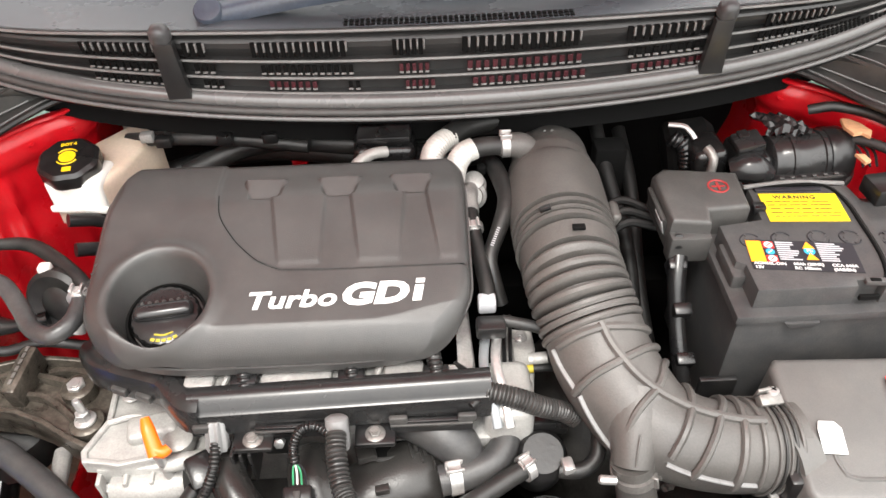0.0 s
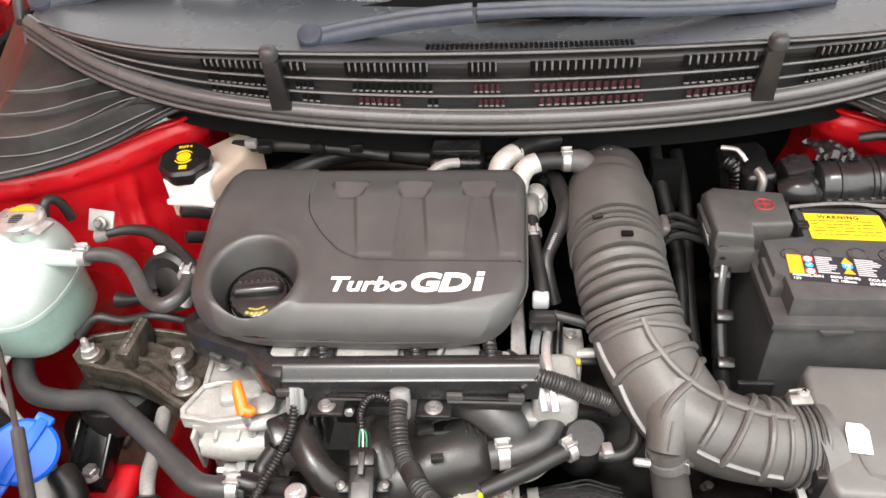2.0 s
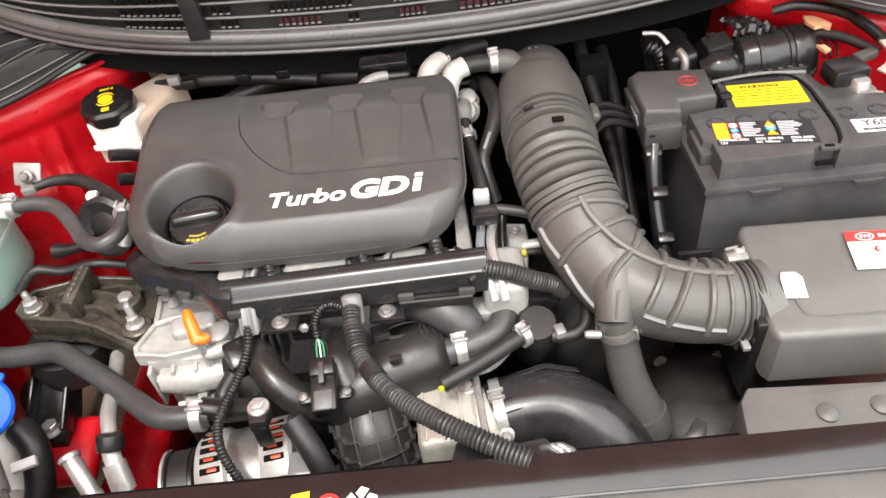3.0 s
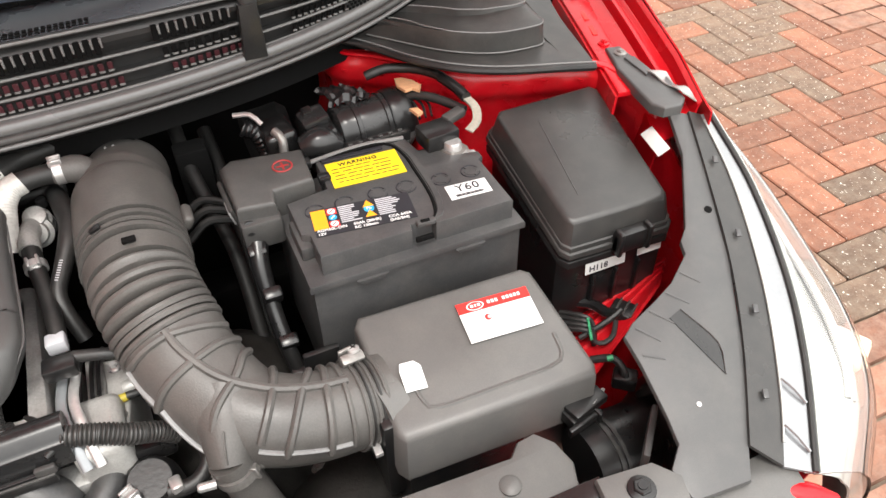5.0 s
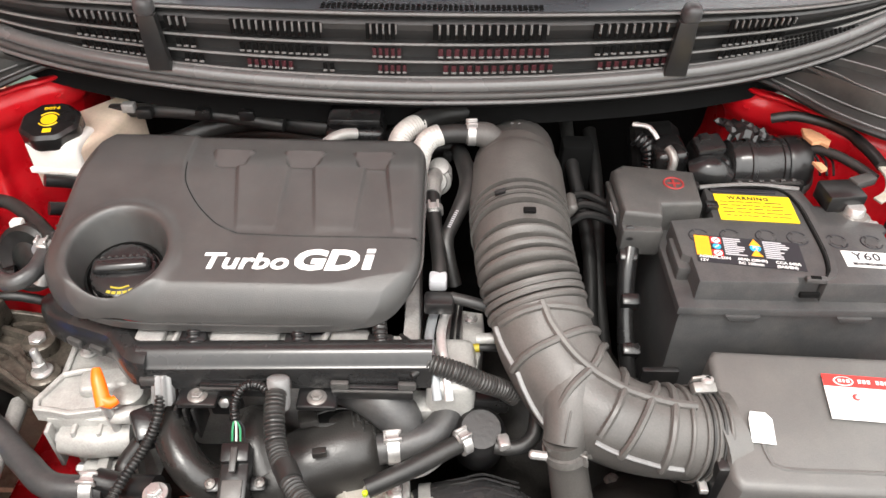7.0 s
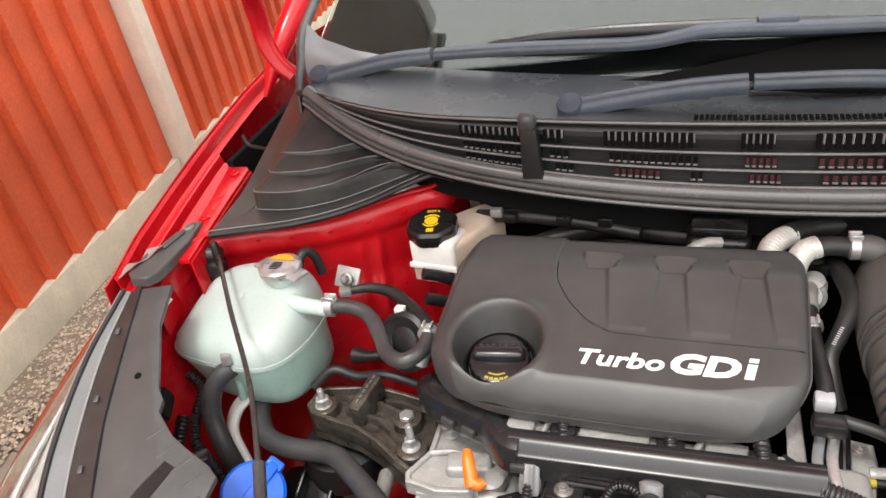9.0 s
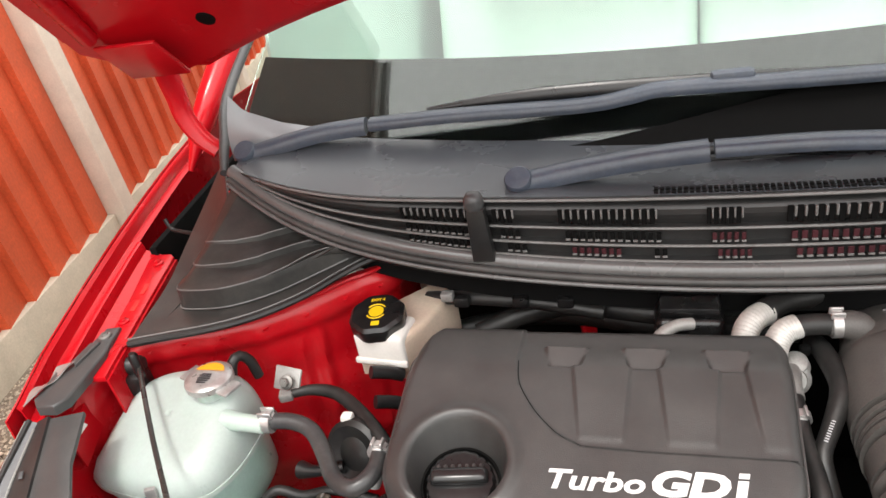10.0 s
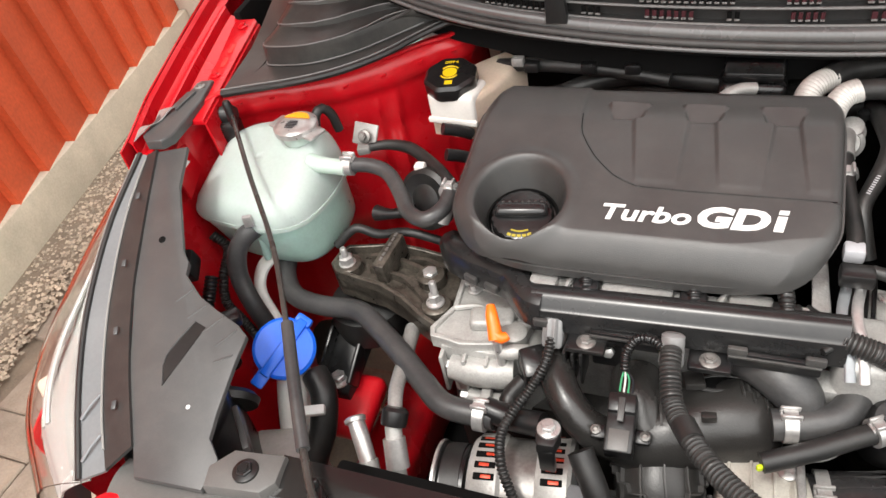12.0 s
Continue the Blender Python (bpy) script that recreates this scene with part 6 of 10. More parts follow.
for k in range(3):
    part("web", Shape().box((0.0035, 0.030, 0.045), pose(-0.224 + 0.0085 * k, 0.445, 0.590), 0.001), PLASTIC, man)
part("web_plate", Shape().box((0.034, 0.010, 0.05), pose(-0.185, 0.462, 0.592), 0.003), PLASTIC, man)
part("nut", Shape().lathe([(0.006, 0), (0.006, 0.007), (0.004, 0.008)], pose(-0.183, 0.457, 0.618, 65), 6), STEEL, man)
ms = thing("manifold_sensor", (-0.157, 0.378, 0.57), "black pressure sensor with a connector on the manifold", "sensor")
tm = pose(-0.158, 0.380, 0.588, 16, 0, 3) @ Matrix.Scale(0.80, 4)
part("sensor_body", Shape().box((0.034, 0.066, 0.028), tm @ pose(0, 0.002, 0), 0.003), PLASTIC, ms)
part("sensor_face", Shape().box((0.024, 0.026, 0.002), tm @ pose(0, -0.017, 0.0285), 0.0008), AIRBOX, ms, "small grey label face")
part("connector", Shape().box((0.034, 0.024, 0.026), tm @ pose(0, 0.028, 0.010), 0.003), PLASTIC, ms)
part("latch", Shape().box((0.008, 0.030, 0.004), tm @ pose(0, 0.018, 0.036), 0.001), PLASTIC_GREY, ms)
for x in (-0.026, 0.026):
    part("ear", Shape().box((0.020, 0.018, 0.010), tm @ pose(x, -0.004, 0.004), 0.004), PLASTIC, ms)
    part("screw", Shape().lathe([(0.0062, 0), (0.0062, 0.005), (0.0035, 0.0065), (0.0025, 0.004)], tm @ pose(x * 1.12, -0.004, 0.013), 14), STEEL_DARK, ms)

# throttle body, charge hose
thr = thing("throttle_valve", (-0.01, 0.36, 0.47), "beige cast throttle body with a connector", "throttle")
part("casting", Shape().box((0.068, 0.078, 0.085), pose(-0.032, 0.364, 0.475, 0, 0, 4), 0.009, 3), THROTTLE, thr)
for k in range(3):
    part("cast_rib", Shape().box((0.003, 0.070, 0.004), pose(-0.056 + 0.020 * k, 0.364, 0.5585, 0, 0, 4), 0.001), THROTTLE, thr)
part("neck", Shape().lathe([(0.036, 0), (0.040, 0.004), (0.040, 0.030), (0.037, 0.034)], pose(-0.004, 0.366, 0.524, 0, 90, 4), 32), THROTTLE, thr)
part("flange", Shape().box((0.008, 0.088, 0.090), pose(0.006, 0.364, 0.478, 0, 0, 4), 0.003), ALU, thr)
part("barcode_label", Shape().box((0.026, 0.0012, 0.018), pose(0.006, 0.318, 0.51, -10), 0), PAPER, thr)
bolt((-0.006, 0.392, 0.560), thr, 0.006, 0.007, STEEL)
bolt((-0.010, 0.335, 0.560), thr, 0.006, 0.007, STEEL)
part("motor_plug", Shape().box((0.05, 0.03, 0.03), pose(0.02, 0.268, 0.575), 0.004), PLASTIC, thr)
charge = thing("charge_air_hose", (0.10, 0.36, 0.45), "thick shiny black rubber charge air hose", "hose")
part("hose_body", Shape().tube([(0.020, 0.370, 0.526), (0.050, 0.376, 0.530), (0.088, 0.376, 0.530), (0.122, 0.360, 0.522), (0.150, 0.328, 0.500), (0.170, 0.295, 0.465), (0.18, 0.27, 0.41)], [0.041, 0.042, 0.0425, 0.042, 0.041, 0.04, 0.04], 36, 0.006), CHARGE, charge)
for k in range(7):
    a = radians(20 + 20 * k)
    part("mould_line", Shape().tube([(0.028 + 0.018 * i, 0.3715 + 0.004 * min(i, 3) - 0.004 * max(0, i - 3) + 0.0424 * math.cos(a), 0.5275 + 0.0010 * min(i, 3) - 0.0015 * max(0, i - 3) + 0.0424 * math.sin(a)) for i in range(6)], 0.0011, 6, 0.01), CHARGE, charge)
clip_band((0.028, 0.372, 0.527), (1, 0.1, 0.1), 0.0425, charge, 0.012, ALU)
bolt((0.030, 0.335, 0.548), charge, 0.006, 0.012, STEEL, (0, -0.7, 0.7))
pcv = thing("coolant_link_hose", (0.02, 0.40, 0.58), "thin black hose running from the thermostat to the throttle", "hose")
part("hose_body", Shape().tube([(-0.032, 0.372, 0.597), (0.010, 0.392, 0.602), (0.045, 0.412, 0.606), (0.066, 0.424, 0.606)], 0.0095, 14), RUBBER, pcv)
part("yellow_tag", Shape().box((0.006, 0.005, 0.007), pose(-0.033, 0.368, 0.592, 0, 0, 25), 0.002), NEON, pcv)
th = thing("thermostat_housing", (0.08, 0.44, 0.55), "black thermostat housing with spring clip and hose ends", "housing")
part("housing", Shape().lathe([(0.026, -0.05), (0.027, 0.0), (0.024, 0.016), (0.020, 0.020)], pose(0.078, 0.440, 0.592, 20), 26), PLASTIC, th)
part("connector", Shape().box((0.045, 0.022, 0.022), pose(0.085, 0.470, 0.60), 0.004), PLASTIC, th)
clip_band((0.060, 0.421, 0.606), (0.8, 0.5, 0), 0.0115, th, 0.009, STEEL)
part("brass_clip", Shape().box((0.012, 0.016, 0.016), pose(0.100, 0.418, 0.600, 0, 0, 10), 0.003), STEEL, th)
hose("return_hose", [(0.092, 0.418, 0.604), (0.104, 0.416, 0.604), (0.118, 0.4175, 0.605), (0.130, 0.427, 0.609), (0.134, 0.442, 0.615), (0.134, 0.462, 0.622), (0.130, 0.49, 0.625)], 0.0078, RUBBER, "black return hose beside the intake elbow")
ph = thing("bypass_hose", (0.02, 0.45, 0.56), "brown-black bent coolant hose with a pale clamp", "hose")
part("hose_body", Shape().tube([(-0.025, 0.418, 0.594), (0.005, 0.424, 0.596), (0.032, 0.436, 0.600), (0.046, 0.462, 0.605), (0.050, 0.50, 0.60), (0.05, 0.53, 0.58)], 0.0155, 18), HOSE, ph)
clip_band((-0.010, 0.421, 0.595), (1, 0.15, 0), 0.016, ph, 0.012, STEEL)
part("lower_pipe", Shape().tube([(-0.02, 0.40, 0.575), (0.02, 0.405, 0.575), (0.05, 0.43, 0.58)], 0.004, 8), STEEL, ph)
part("stub_block", Shape().box((0.035, 0.03, 0.03), pose(0.015, 0.465, 0.585), 0.006), ALU, ph)

# ---- alternator, timing side ----
alt = thing("alternator", (-0.28, 0.34, 0.42), "silver finned alternator with red windings showing", "alternator")
am = pose(-0.266, 0.338, 0.503, 0, 90, 8)
part("pulley", Shape().lathe([(0.018, -0.078), (0.046, -0.080), (0.049, -0.078), (0.049, -0.074), (0.046, -0.072), (0.046, -0.046), (0.049, -0.044), (0.024, -0.042)], am, 44), PLASTIC, alt, "black grooved pulley")
part("pulley_rim", Shape().lathe([(0.0470, -0.0800), (0.0500, -0.0795), (0.0502, -0.0765), (0.0485, -0.0755)], am, 44), STEEL, alt, "bright steel rim")
part("belt", Shape().lathe([(0.0455, -0.070), (0.0475, -0.070), (0.0475, -0.050), (0.0455, -0.050)], am, 44), RUBBER, alt)
part("stator", Shape().lathe([(0.050, -0.008), (0.0575, -0.004), (0.0575, 0.030), (0.050, 0.034)], am, 44), STEEL_DARK, alt)
for z0, z1, nm in ((-0.040, -0.004, "front_frame"), (0.026, 0.066, "rear_frame")):
    part(nm, Shape().lathe([(0.030, z0), (0.054, z0), (0.0605, z0 + 0.008), (0.0615, z1 - 0.004), (0.058, z1)], am, 44), ALU_PALE, alt, "pale cast frame with slots")
    for k in range(18):
        if k % 6 == 5:
            continue
        fm = am @ pose(0, 0, 0, 0, 0, 82 + 11.5 * k) @ pose(0.0588, 0, (z0 + z1) / 2 - 0.010)
        slot = part("slot", Shape().box((0.0062, 0.0072, 0.022), fm, 0.001), DARK, alt)
        part("winding", Shape().box((0.0064, 0.0050, 0.012), fm @ pose(0, 0, 0.004 + 0.003 * (k % 3)), 0.001), COPPER, slot, "red varnished winding")
part("rear_plug", Shape().box((0.03, 0.03, 0.02), pose(-0.185, 0.315, 0.545), 0.004), LAMPGREY, alt)
alt_b = thing("alternator_bracket", (-0.22, 0.35, 0.55), "black steel bracket with a large bolt", "bracket")
part("arm", Shape().prism([(-0.229, 0.358), (-0.211, 0.359), (-0.207, 0.342), (-0.210, 0.328), (-0.227, 0.327), (-0.231, 0.340)], 0.611, 0.624, bevel=0.004), PLASTIC, alt_b)
part("upright", Shape().box((0.016, 0.008, 0.034), pose(-0.219, 0.331, 0.580), 0.002), PLASTIC, alt_b)
bolt((-0.219, 0.346, 0.624), alt_b, 0.0074, 0.009, STEEL)
hose("oil_line", [(-0.19, 0.345, 0.600), (-0.165, 0.310, 0.565), (-0.155, 0.28, 0.51), (-0.16, 0.26, 0.45)], 0.013, RUBBER, "black hose bending down beside the alternator")
tim = thing("timing_case", (-0.33, 0.48, 0.40), "bare cast aluminium timing case with bosses", "engine casing")
part("case", Shape().prism([(-0.384, 0.478), (-0.378, 0.530), (-0.350, 0.556), (-0.290, 0.560), (-0.264, 0.530), (-0.262, 0.470), (-0.280, 0.452), (-0.340, 0.452), (-0.372, 0.462)], 0.40, 0.588, bevel=0.006), ALU_PALE, tim)
TIM = [(-0.391, 0.466), (-0.386, 0.453), (-0.364, 0.4505), (-0.348, 0.447), (-0.303, 0.456), (-0.281, 0.465), (-0.275, 0.493), (-0.303, 0.531), (-0.342, 0.541), (-0.380, 0.5475), (-0.3755, 0.5025)]
part("top_flange", Shape().prism(TIM, 0.583, 0.597, bevel=0.002), ALU_PALE, tim, "flat machined top flange", 30)
part("flange_rim", Shape().ring_wall(TIM, 0.006, 0.594, 0.6015), ALU_PALE, tim, "", 30)
part("raised_boss", Shape().box((0.052, 0.030, 0.016), pose(-0.322, 0.490, 0.595, 0, 0, 12), 0.006, 3), ALU_PALE, tim)
part("sensor_boss", Shape().lathe([(0.016, 0), (0.0155, 0.012), (0.012, 0.014), (0.0, 0.014)], pose(-0.292, 0.473, 0.594), 22), ALU_PALE, tim)
part("front_web", Shape().box((0.090, 0.012, 0.050), pose(-0.330, 0.455, 0.540), 0.003), ALU_PALE, tim)
for x in (-0.372, -0.345, -0.318):
    part("front_fin", Shape().box((0.005, 0.022, 0.060), pose(x, 0.447, 0.525, 0, 0, 6), 0.0015), ALU_PALE, tim)
part("front_boss", Shape().tube([(-0.362, 0.446, 0.562), (-0.330, 0.444, 0.562), (-0.285, 0.448, 0.566)], [0.0165, 0.0185, 0.019], 20), ALU_PALE, tim, "pale smooth cylindrical boss")
part("plug", Shape().lathe([(0.008, 0), (0.008, 0.012), (0.005, 0.014)], pose(-0.362, 0.446, 0.562, 0, -90), 6), STEEL, tim)
part("lower_boss", Shape().tube([(-0.342, 0.432, 0.528), (-0.310, 0.430, 0.528), (-0.285, 0.435, 0.53)], [0.011, 0.0125, 0.013], 18), ALU_PALE, tim)
part("plug", Shape().lathe([(0.006, 0), (0.006, 0.010), (0.004, 0.012)], pose(-0.342, 0.432, 0.528, 0, -90), 6), STEEL, tim)
part("lug_plate", Shape().box((0.012, 0.030, 0.060), pose(-0.318, 0.428, 0.490, 0, 0, 8), 0.003), ALU_PALE, tim)
for x, y, z in ((-0.372, 0.468, 0.588), (-0.300, 0.462, 0.588)):
    part("stud_boss", Shape().lathe([(0.011, -0.02), (0.010, 0.006), (0.008, 0.008)], pose(x, y, z), 18), ALU_PALE, tim)
part("cast_rib", Shape().tube([(-0.372, 0.500, 0.6005), (-0.345, 0.506, 0.6015), (-0.315, 0.498, 0.6015), (-0.290, 0.505, 0.6005)], 0.0035, 8), ALU_PALE, tim)
for x, y in ((-0.358, 0.534), (-0.300, 0.535), (-0.284, 0.495)):
    bolt((x, y, 0.600), tim, 0.006, 0.008, STEEL)
part("side_pipe", Shape().tube([(-0.262, 0.455, 0.600), (-0.285, 0.448, 0.602), (-0.300, 0.446, 0.600)], [0.007, 0.009, 0.007], 14), ALU_PALE, tim)
dipstick = thing("dipstick_handle", (-0.30, 0.45, 0.585), "bright orange oil dipstick handle", "dipstick")
part("handle", Shape().tube([(-0.3125, 0.470, 0.648), (-0.309, 0.461, 0.643), (-0.304, 0.450, 0.634), (-0.300, 0.441, 0.626)], [0.0045, 0.0066, 0.0074, 0.0080], 12, 0.003, flat=0.75), ORANGE, dipstick)
part("finger_loop", Shape().tube([(-0.302, 0.446, 0.629), (-0.294, 0.444, 0.627), (-0.289, 0.448, 0.628)], [0.007, 0.0065, 0.005], 10, 0.003), ORANGE, dipstick)
part("guide_tube", Shape().tube([(-0.301, 0.444, 0.622), (-0.300, 0.445, 0.59), (-0.298, 0.445, 0.55)], 0.005, 12), STEEL, dipstick)
cs = thing("cam_sensor", (-0.255, 0.44, 0.58), "black cam sensor plug on the casing", "sensor")
part("body", Shape().box((0.03, 0.035, 0.04), pose(-0.262, 0.442, 0.580, 20, 0, 30), 0.005), PLASTIC, cs)
part("lead", Shape().tube([(-0.27, 0.43, 0.58), (-0.285, 0.41, 0.565), (-0.275, 0.39, 0.56)], 0.010, 12), RUBBER, cs)
hose("steel_pipe", [(-0.30, 0.385, 0.580), (-0.27, 0.380, 0.578), (-0.235, 0.375, 0.585)], 0.013, PLASTIC, "black pipe union in front of the timing case", "pipe")
gear = thing("gearbox", (0.27, 0.38, 0.21), "dusty dark cast gearbox casing low under the intake hose", "gearbox")
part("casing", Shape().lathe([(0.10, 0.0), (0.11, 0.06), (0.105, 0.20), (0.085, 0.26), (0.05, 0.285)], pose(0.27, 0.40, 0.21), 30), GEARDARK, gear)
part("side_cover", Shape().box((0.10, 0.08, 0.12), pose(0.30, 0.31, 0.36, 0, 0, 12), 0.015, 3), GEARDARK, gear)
for a in range(0, 360, 60):
    bolt((0.27 + 0.072 * math.cos(radians(a)), 0.40 + 0.072 * math.sin(radians(a)), 0.478), gear, 0.006, 0.007, STEEL_DARK)
part("shift_lever", Shape().tube([(0.25, 0.36, 0.49), (0.235, 0.335, 0.51), (0.215, 0.325, 0.50)], 0.009, 12), STEEL_DARK, gear)

# ---- battery ----
bat = thing("battery", (0.39, 0.595, 0.52), "dark grey car battery with yellow warning and colour symbol labels", "battery")
BX0, BX1, BY0, BY1, BZ = 0.270, 0.511, 0.507, 0.680, 0.739
part("container", Shape().prism([(BX0 + 0.004, BY0 + 0.004), (BX1 - 0.004, BY0 + 0.004), (BX1 - 0.004, BY1 - 0.004), (BX0 + 0.004, BY1 - 0.004)], 0.530, 0.710, bevel=0.004), BATTERY, bat)
part("rim", Shape().prism([(BX0, BY0), (BX1, BY0), (BX1, BY1), (BX0, BY1)], 0.705, 0.714, bevel=0.003), BATTERY, bat)
for x in (0.335, 0.445):
    part("rim_clip", Shape().prism([(x - 0.017, 0.7055), (x - 0.011, 0.698), (x + 0.011, 0.698), (x + 0.017, 0.7055)], -0.004, 0.003, Matrix(((1, 0, 0, 0), (0, 0, -1, BY0), (0, 1, 0, 0), (0, 0, 0, 1))), 0.001), BATTERY, bat)
lidz0 = 0.713
part("lid", Shape().prism([(BX0 + 0.018, BY0 + 0.012), (0.385, BY0 + 0.012), (0.387, BY0 + 0.020), (0.410, BY0 + 0.020), (0.412, BY0 + 0.012), (BX1 - 0.010, BY0 + 0.012), (BX1 - 0.010, 0.600), (BX1 - 0.004, 0.604),
                           (BX1 - 0.004, 0.615), (0.475, 0.622), (0.462, 0.640), (0.445, 0.645), (0.440, BY1 - 0.006), (0.330, BY1 - 0.006), (0.327, 0.622), (0.280, 0.615), (BX0 + 0.010, 0.590), (BX0 + 0.010, 0.56), (BX0 + 0.018, 0.555)], lidz0, BZ, bevel=0.0025), BATTERY, bat)
part("side_lug", Shape().box((0.014, 0.05, 0.018), pose(BX0 + 0.012, 0.572, 0.712), 0.003), BATTERY, bat)
part("back_rail", Shape().tube([(0.315, 0.676, 0.738), (0.38, 0.681, 0.740), (0.438, 0.676, 0.739)], 0.0026, 8), RIDGE, bat, "pale edge of the back rail")
HANDLE = [(0.335, 0.671), (0.370, 0.676), (0.404, 0.676), (0.4195, 0.667), (0.4262, 0.641), (0.4262, 0.609), (0.4250, 0.571), (0.4212, 0.545), (0.414, 0.528), (0.398, 0.522)]
part("handle_groove", Shape().tube([(x, y, BZ + 0.0003) for x, y in HANDLE], 0.0019, 6, 0.006), DARK, bat, "dark groove of the folded carrying strap")
part("handle_bead", Shape().sweep([(x + 0.0065, y + 0.002, BZ) for x, y in HANDLE[3:]], [(0.004, -0.001), (0.003, 0.0014), (-0.003, 0.0014), (-0.004, -0.001)], 0.006), BATTERY, bat)
part("handle_catch", Shape().box((0.020, 0.007, 0.006), pose(0.402, 0.523, BZ - 0.002, 0, 0, -4), 0.0015), BATTERY, bat)
part("catch_slot", Shape().box((0.010, 0.004, 0.002), pose(0.401, 0.5225, BZ + 0.0030, 0, 0, -4), 0.0006), DARK, bat)
part("back_channel", Shape().box((0.072, 0.006, 0.003), pose(0.372, 0.6685, BZ - 0.0006, 0, 0, -2), 0.001), LBLACK, bat)
for x, y in ((0.304, 0.5886), (0.3365, 0.589), (0.374, 0.589), (0.406, 0.587), (0.4457, 0.5832), (0.4813, 0.5826)):
    part("cell_plug_ring", Shape().tube([(x + 0.0105 * math.cos(a), y + 0.0105 * math.sin(a), BZ + 0.0002) for a in np.linspace(0.4, 5.9, 18)], 0.0008, 6, 0.004), LBLACK, bat)
    plug_ = Shape().lathe([(0.0070, 0), (0.0068, 0.0006), (0.0, 0.0006)], pose(x, y, BZ + 0.0001), 18)
    for a in (20, 110, 200, 290):
        plug_.box((0.0040, 0.0016, 0.0010), pose(x, y, BZ) @ pose(0, 0, 0, 0, 0, a) @ pose(0.0085, 0, 0), 0)
    part("cell_plug", plug_, BATTERY, bat)
lab = Shape().box((0.083, 0.046, 0.0008), pose(0.3775, 0.6375, BZ + 0.0002, 0, 0, -3.5), 0)
yl = part("warning_label", lab, YELLOW, bat, "yellow warning label")
part("warning_text", letters("WARNING", 0.0085, pose(0.3735, 0.6515, BZ + 0.0012, 0, 0, -3.5), 0.0002, 0.0002, align="CENTER", space=1.15), LBLACK, yl)
tx = Shape()
random.seed(5)
for i in range(5):
    w = 0.060 + 0.010 * random.random()
    x = -w / 2
    while x < w / 2:
        k = 0.003 + 0.006 * random.random()
        tx.box((k, 0.0013, 0.0003), pose(0.3775, 0.6375, BZ + 0.001, 0, 0, -3.5) @ pose(x, 0.0095 - 0.0062 * i, 0), 0)
        x += k + 0.0014
part("label_print", tx, LBLACK, yl)
bm_ = pose(0.2965, 0.592, BZ + 0.0002, 0, 0, -7)
sym = part("symbol_label", Shape().box((0.106, 0.043, 0.0007), bm_ @ pose(0.055, -0.0225, 0), 0), LBLACK, bat, "black label with coloured hazard symbols")
part("orange_block", Shape().box((0.015, 0.031, 0.0004), bm_ @ pose(0.0095, -0.0185, 0.0006), 0), LORANGE, sym)
for i, mt in enumerate((LRED, LBLUE, LRED)):
    part("symbol_tile", Shape().box((0.0105, 0.0095, 0.0004), bm_ @ pose(0.0235, -0.0085 - 0.0102 * i, 0.0006), 0), LRED if mt is LRED else LBLACK, sym)
    part("symbol", Shape().lathe([(0.0043, 0), (0.0043, 0.0003)], bm_ @ pose(0.0235, -0.0085 - 0.0102 * i, 0.001), 18), LBLUE if mt is LBLUE else LWHITE, sym)
    part("symbol_mark", Shape().box((0.0062, 0.0012, 0.0003), bm_ @ pose(0.0235, -0.0085 - 0.0102 * i, 0.0013, 0, 0, 45), 0), LWHITE if mt is LBLUE else LRED, sym)
part("symbol", Shape().lathe([(0.0056, 0), (0.0056, 0.0003)], bm_ @ pose(0.0625, -0.0155, 0.0006), 20), LBLUE, sym)
for dy in (0.0, -0.0165):
    part("triangle", Shape().prism([(-0.006, -0.005), (0.006, -0.005), (0.0, 0.0055)], 0, 0.0004, bm_ @ pose(0.0625, -0.0065 + dy - 0.0005, 0.0006)), LORANGE, sym)
part("letter_mark", letters("Pb", 0.006, bm_ @ pose(0.0595, -0.0175, 0.0012), 0.0001), LWHITE, sym)
tx = Shape()
for i in range(9):
    for x0, w in ((0.031, 0.022), (0.071, 0.026)):
        k = w * (0.6 + 0.4 * random.random())
        tx.box((k, 0.0017, 0.0003), bm_ @ pose(x0 + k / 2, -0.004 - 0.0031 * i, 0.0006), 0)
part("label_print", tx, LGREY, sym)
for txt, x, y in (("AGM60L-DIN", 0.004, -0.0375), ("12V", 0.004, -0.0432), ("60Ah (20HR)", 0.042, -0.0368), ("RC 100min", 0.042, -0.0428), ("CCA 640A", 0.079, -0.0368), ("(SAE/EN)", 0.079, -0.0428)):
    part("label_text", letters(txt, 0.0054, bm_ @ pose(x, y, 0.0008), 0.0001, 0.0001), LWHITE, sym)
yb = part("type_sticker", Shape().box((0.047, 0.024, 0.0007), pose(0.4655, 0.5545, BZ + 0.0002, 0, 0, -4), 0), PAPER, bat, "white sticker with bold type and barcode")
part("sticker_text", letters("Y60", 0.0160, pose(0.4655, 0.5535, BZ + 0.001, 0, 0, -4), 0.0002, 0.0002, align="CENTER", space=1.1), LBLACK, yb)
tx = Shape()
for i in range(22):
    tx.box((0.0006 + 0.0007 * random.random(), 0.0038, 0.0003), pose(0.4655, 0.5545, BZ + 0.0009, 0, 0, -4) @ pose(-0.016 + 0.00145 * i, -0.0075, 0), 0)
part("barcode", tx, LBLACK, yb)
part("locating_dimple", Shape().box((0.02, 0.004, 0.006), pose(0.398, 0.517, 0.722), 0.001), DARK, bat)

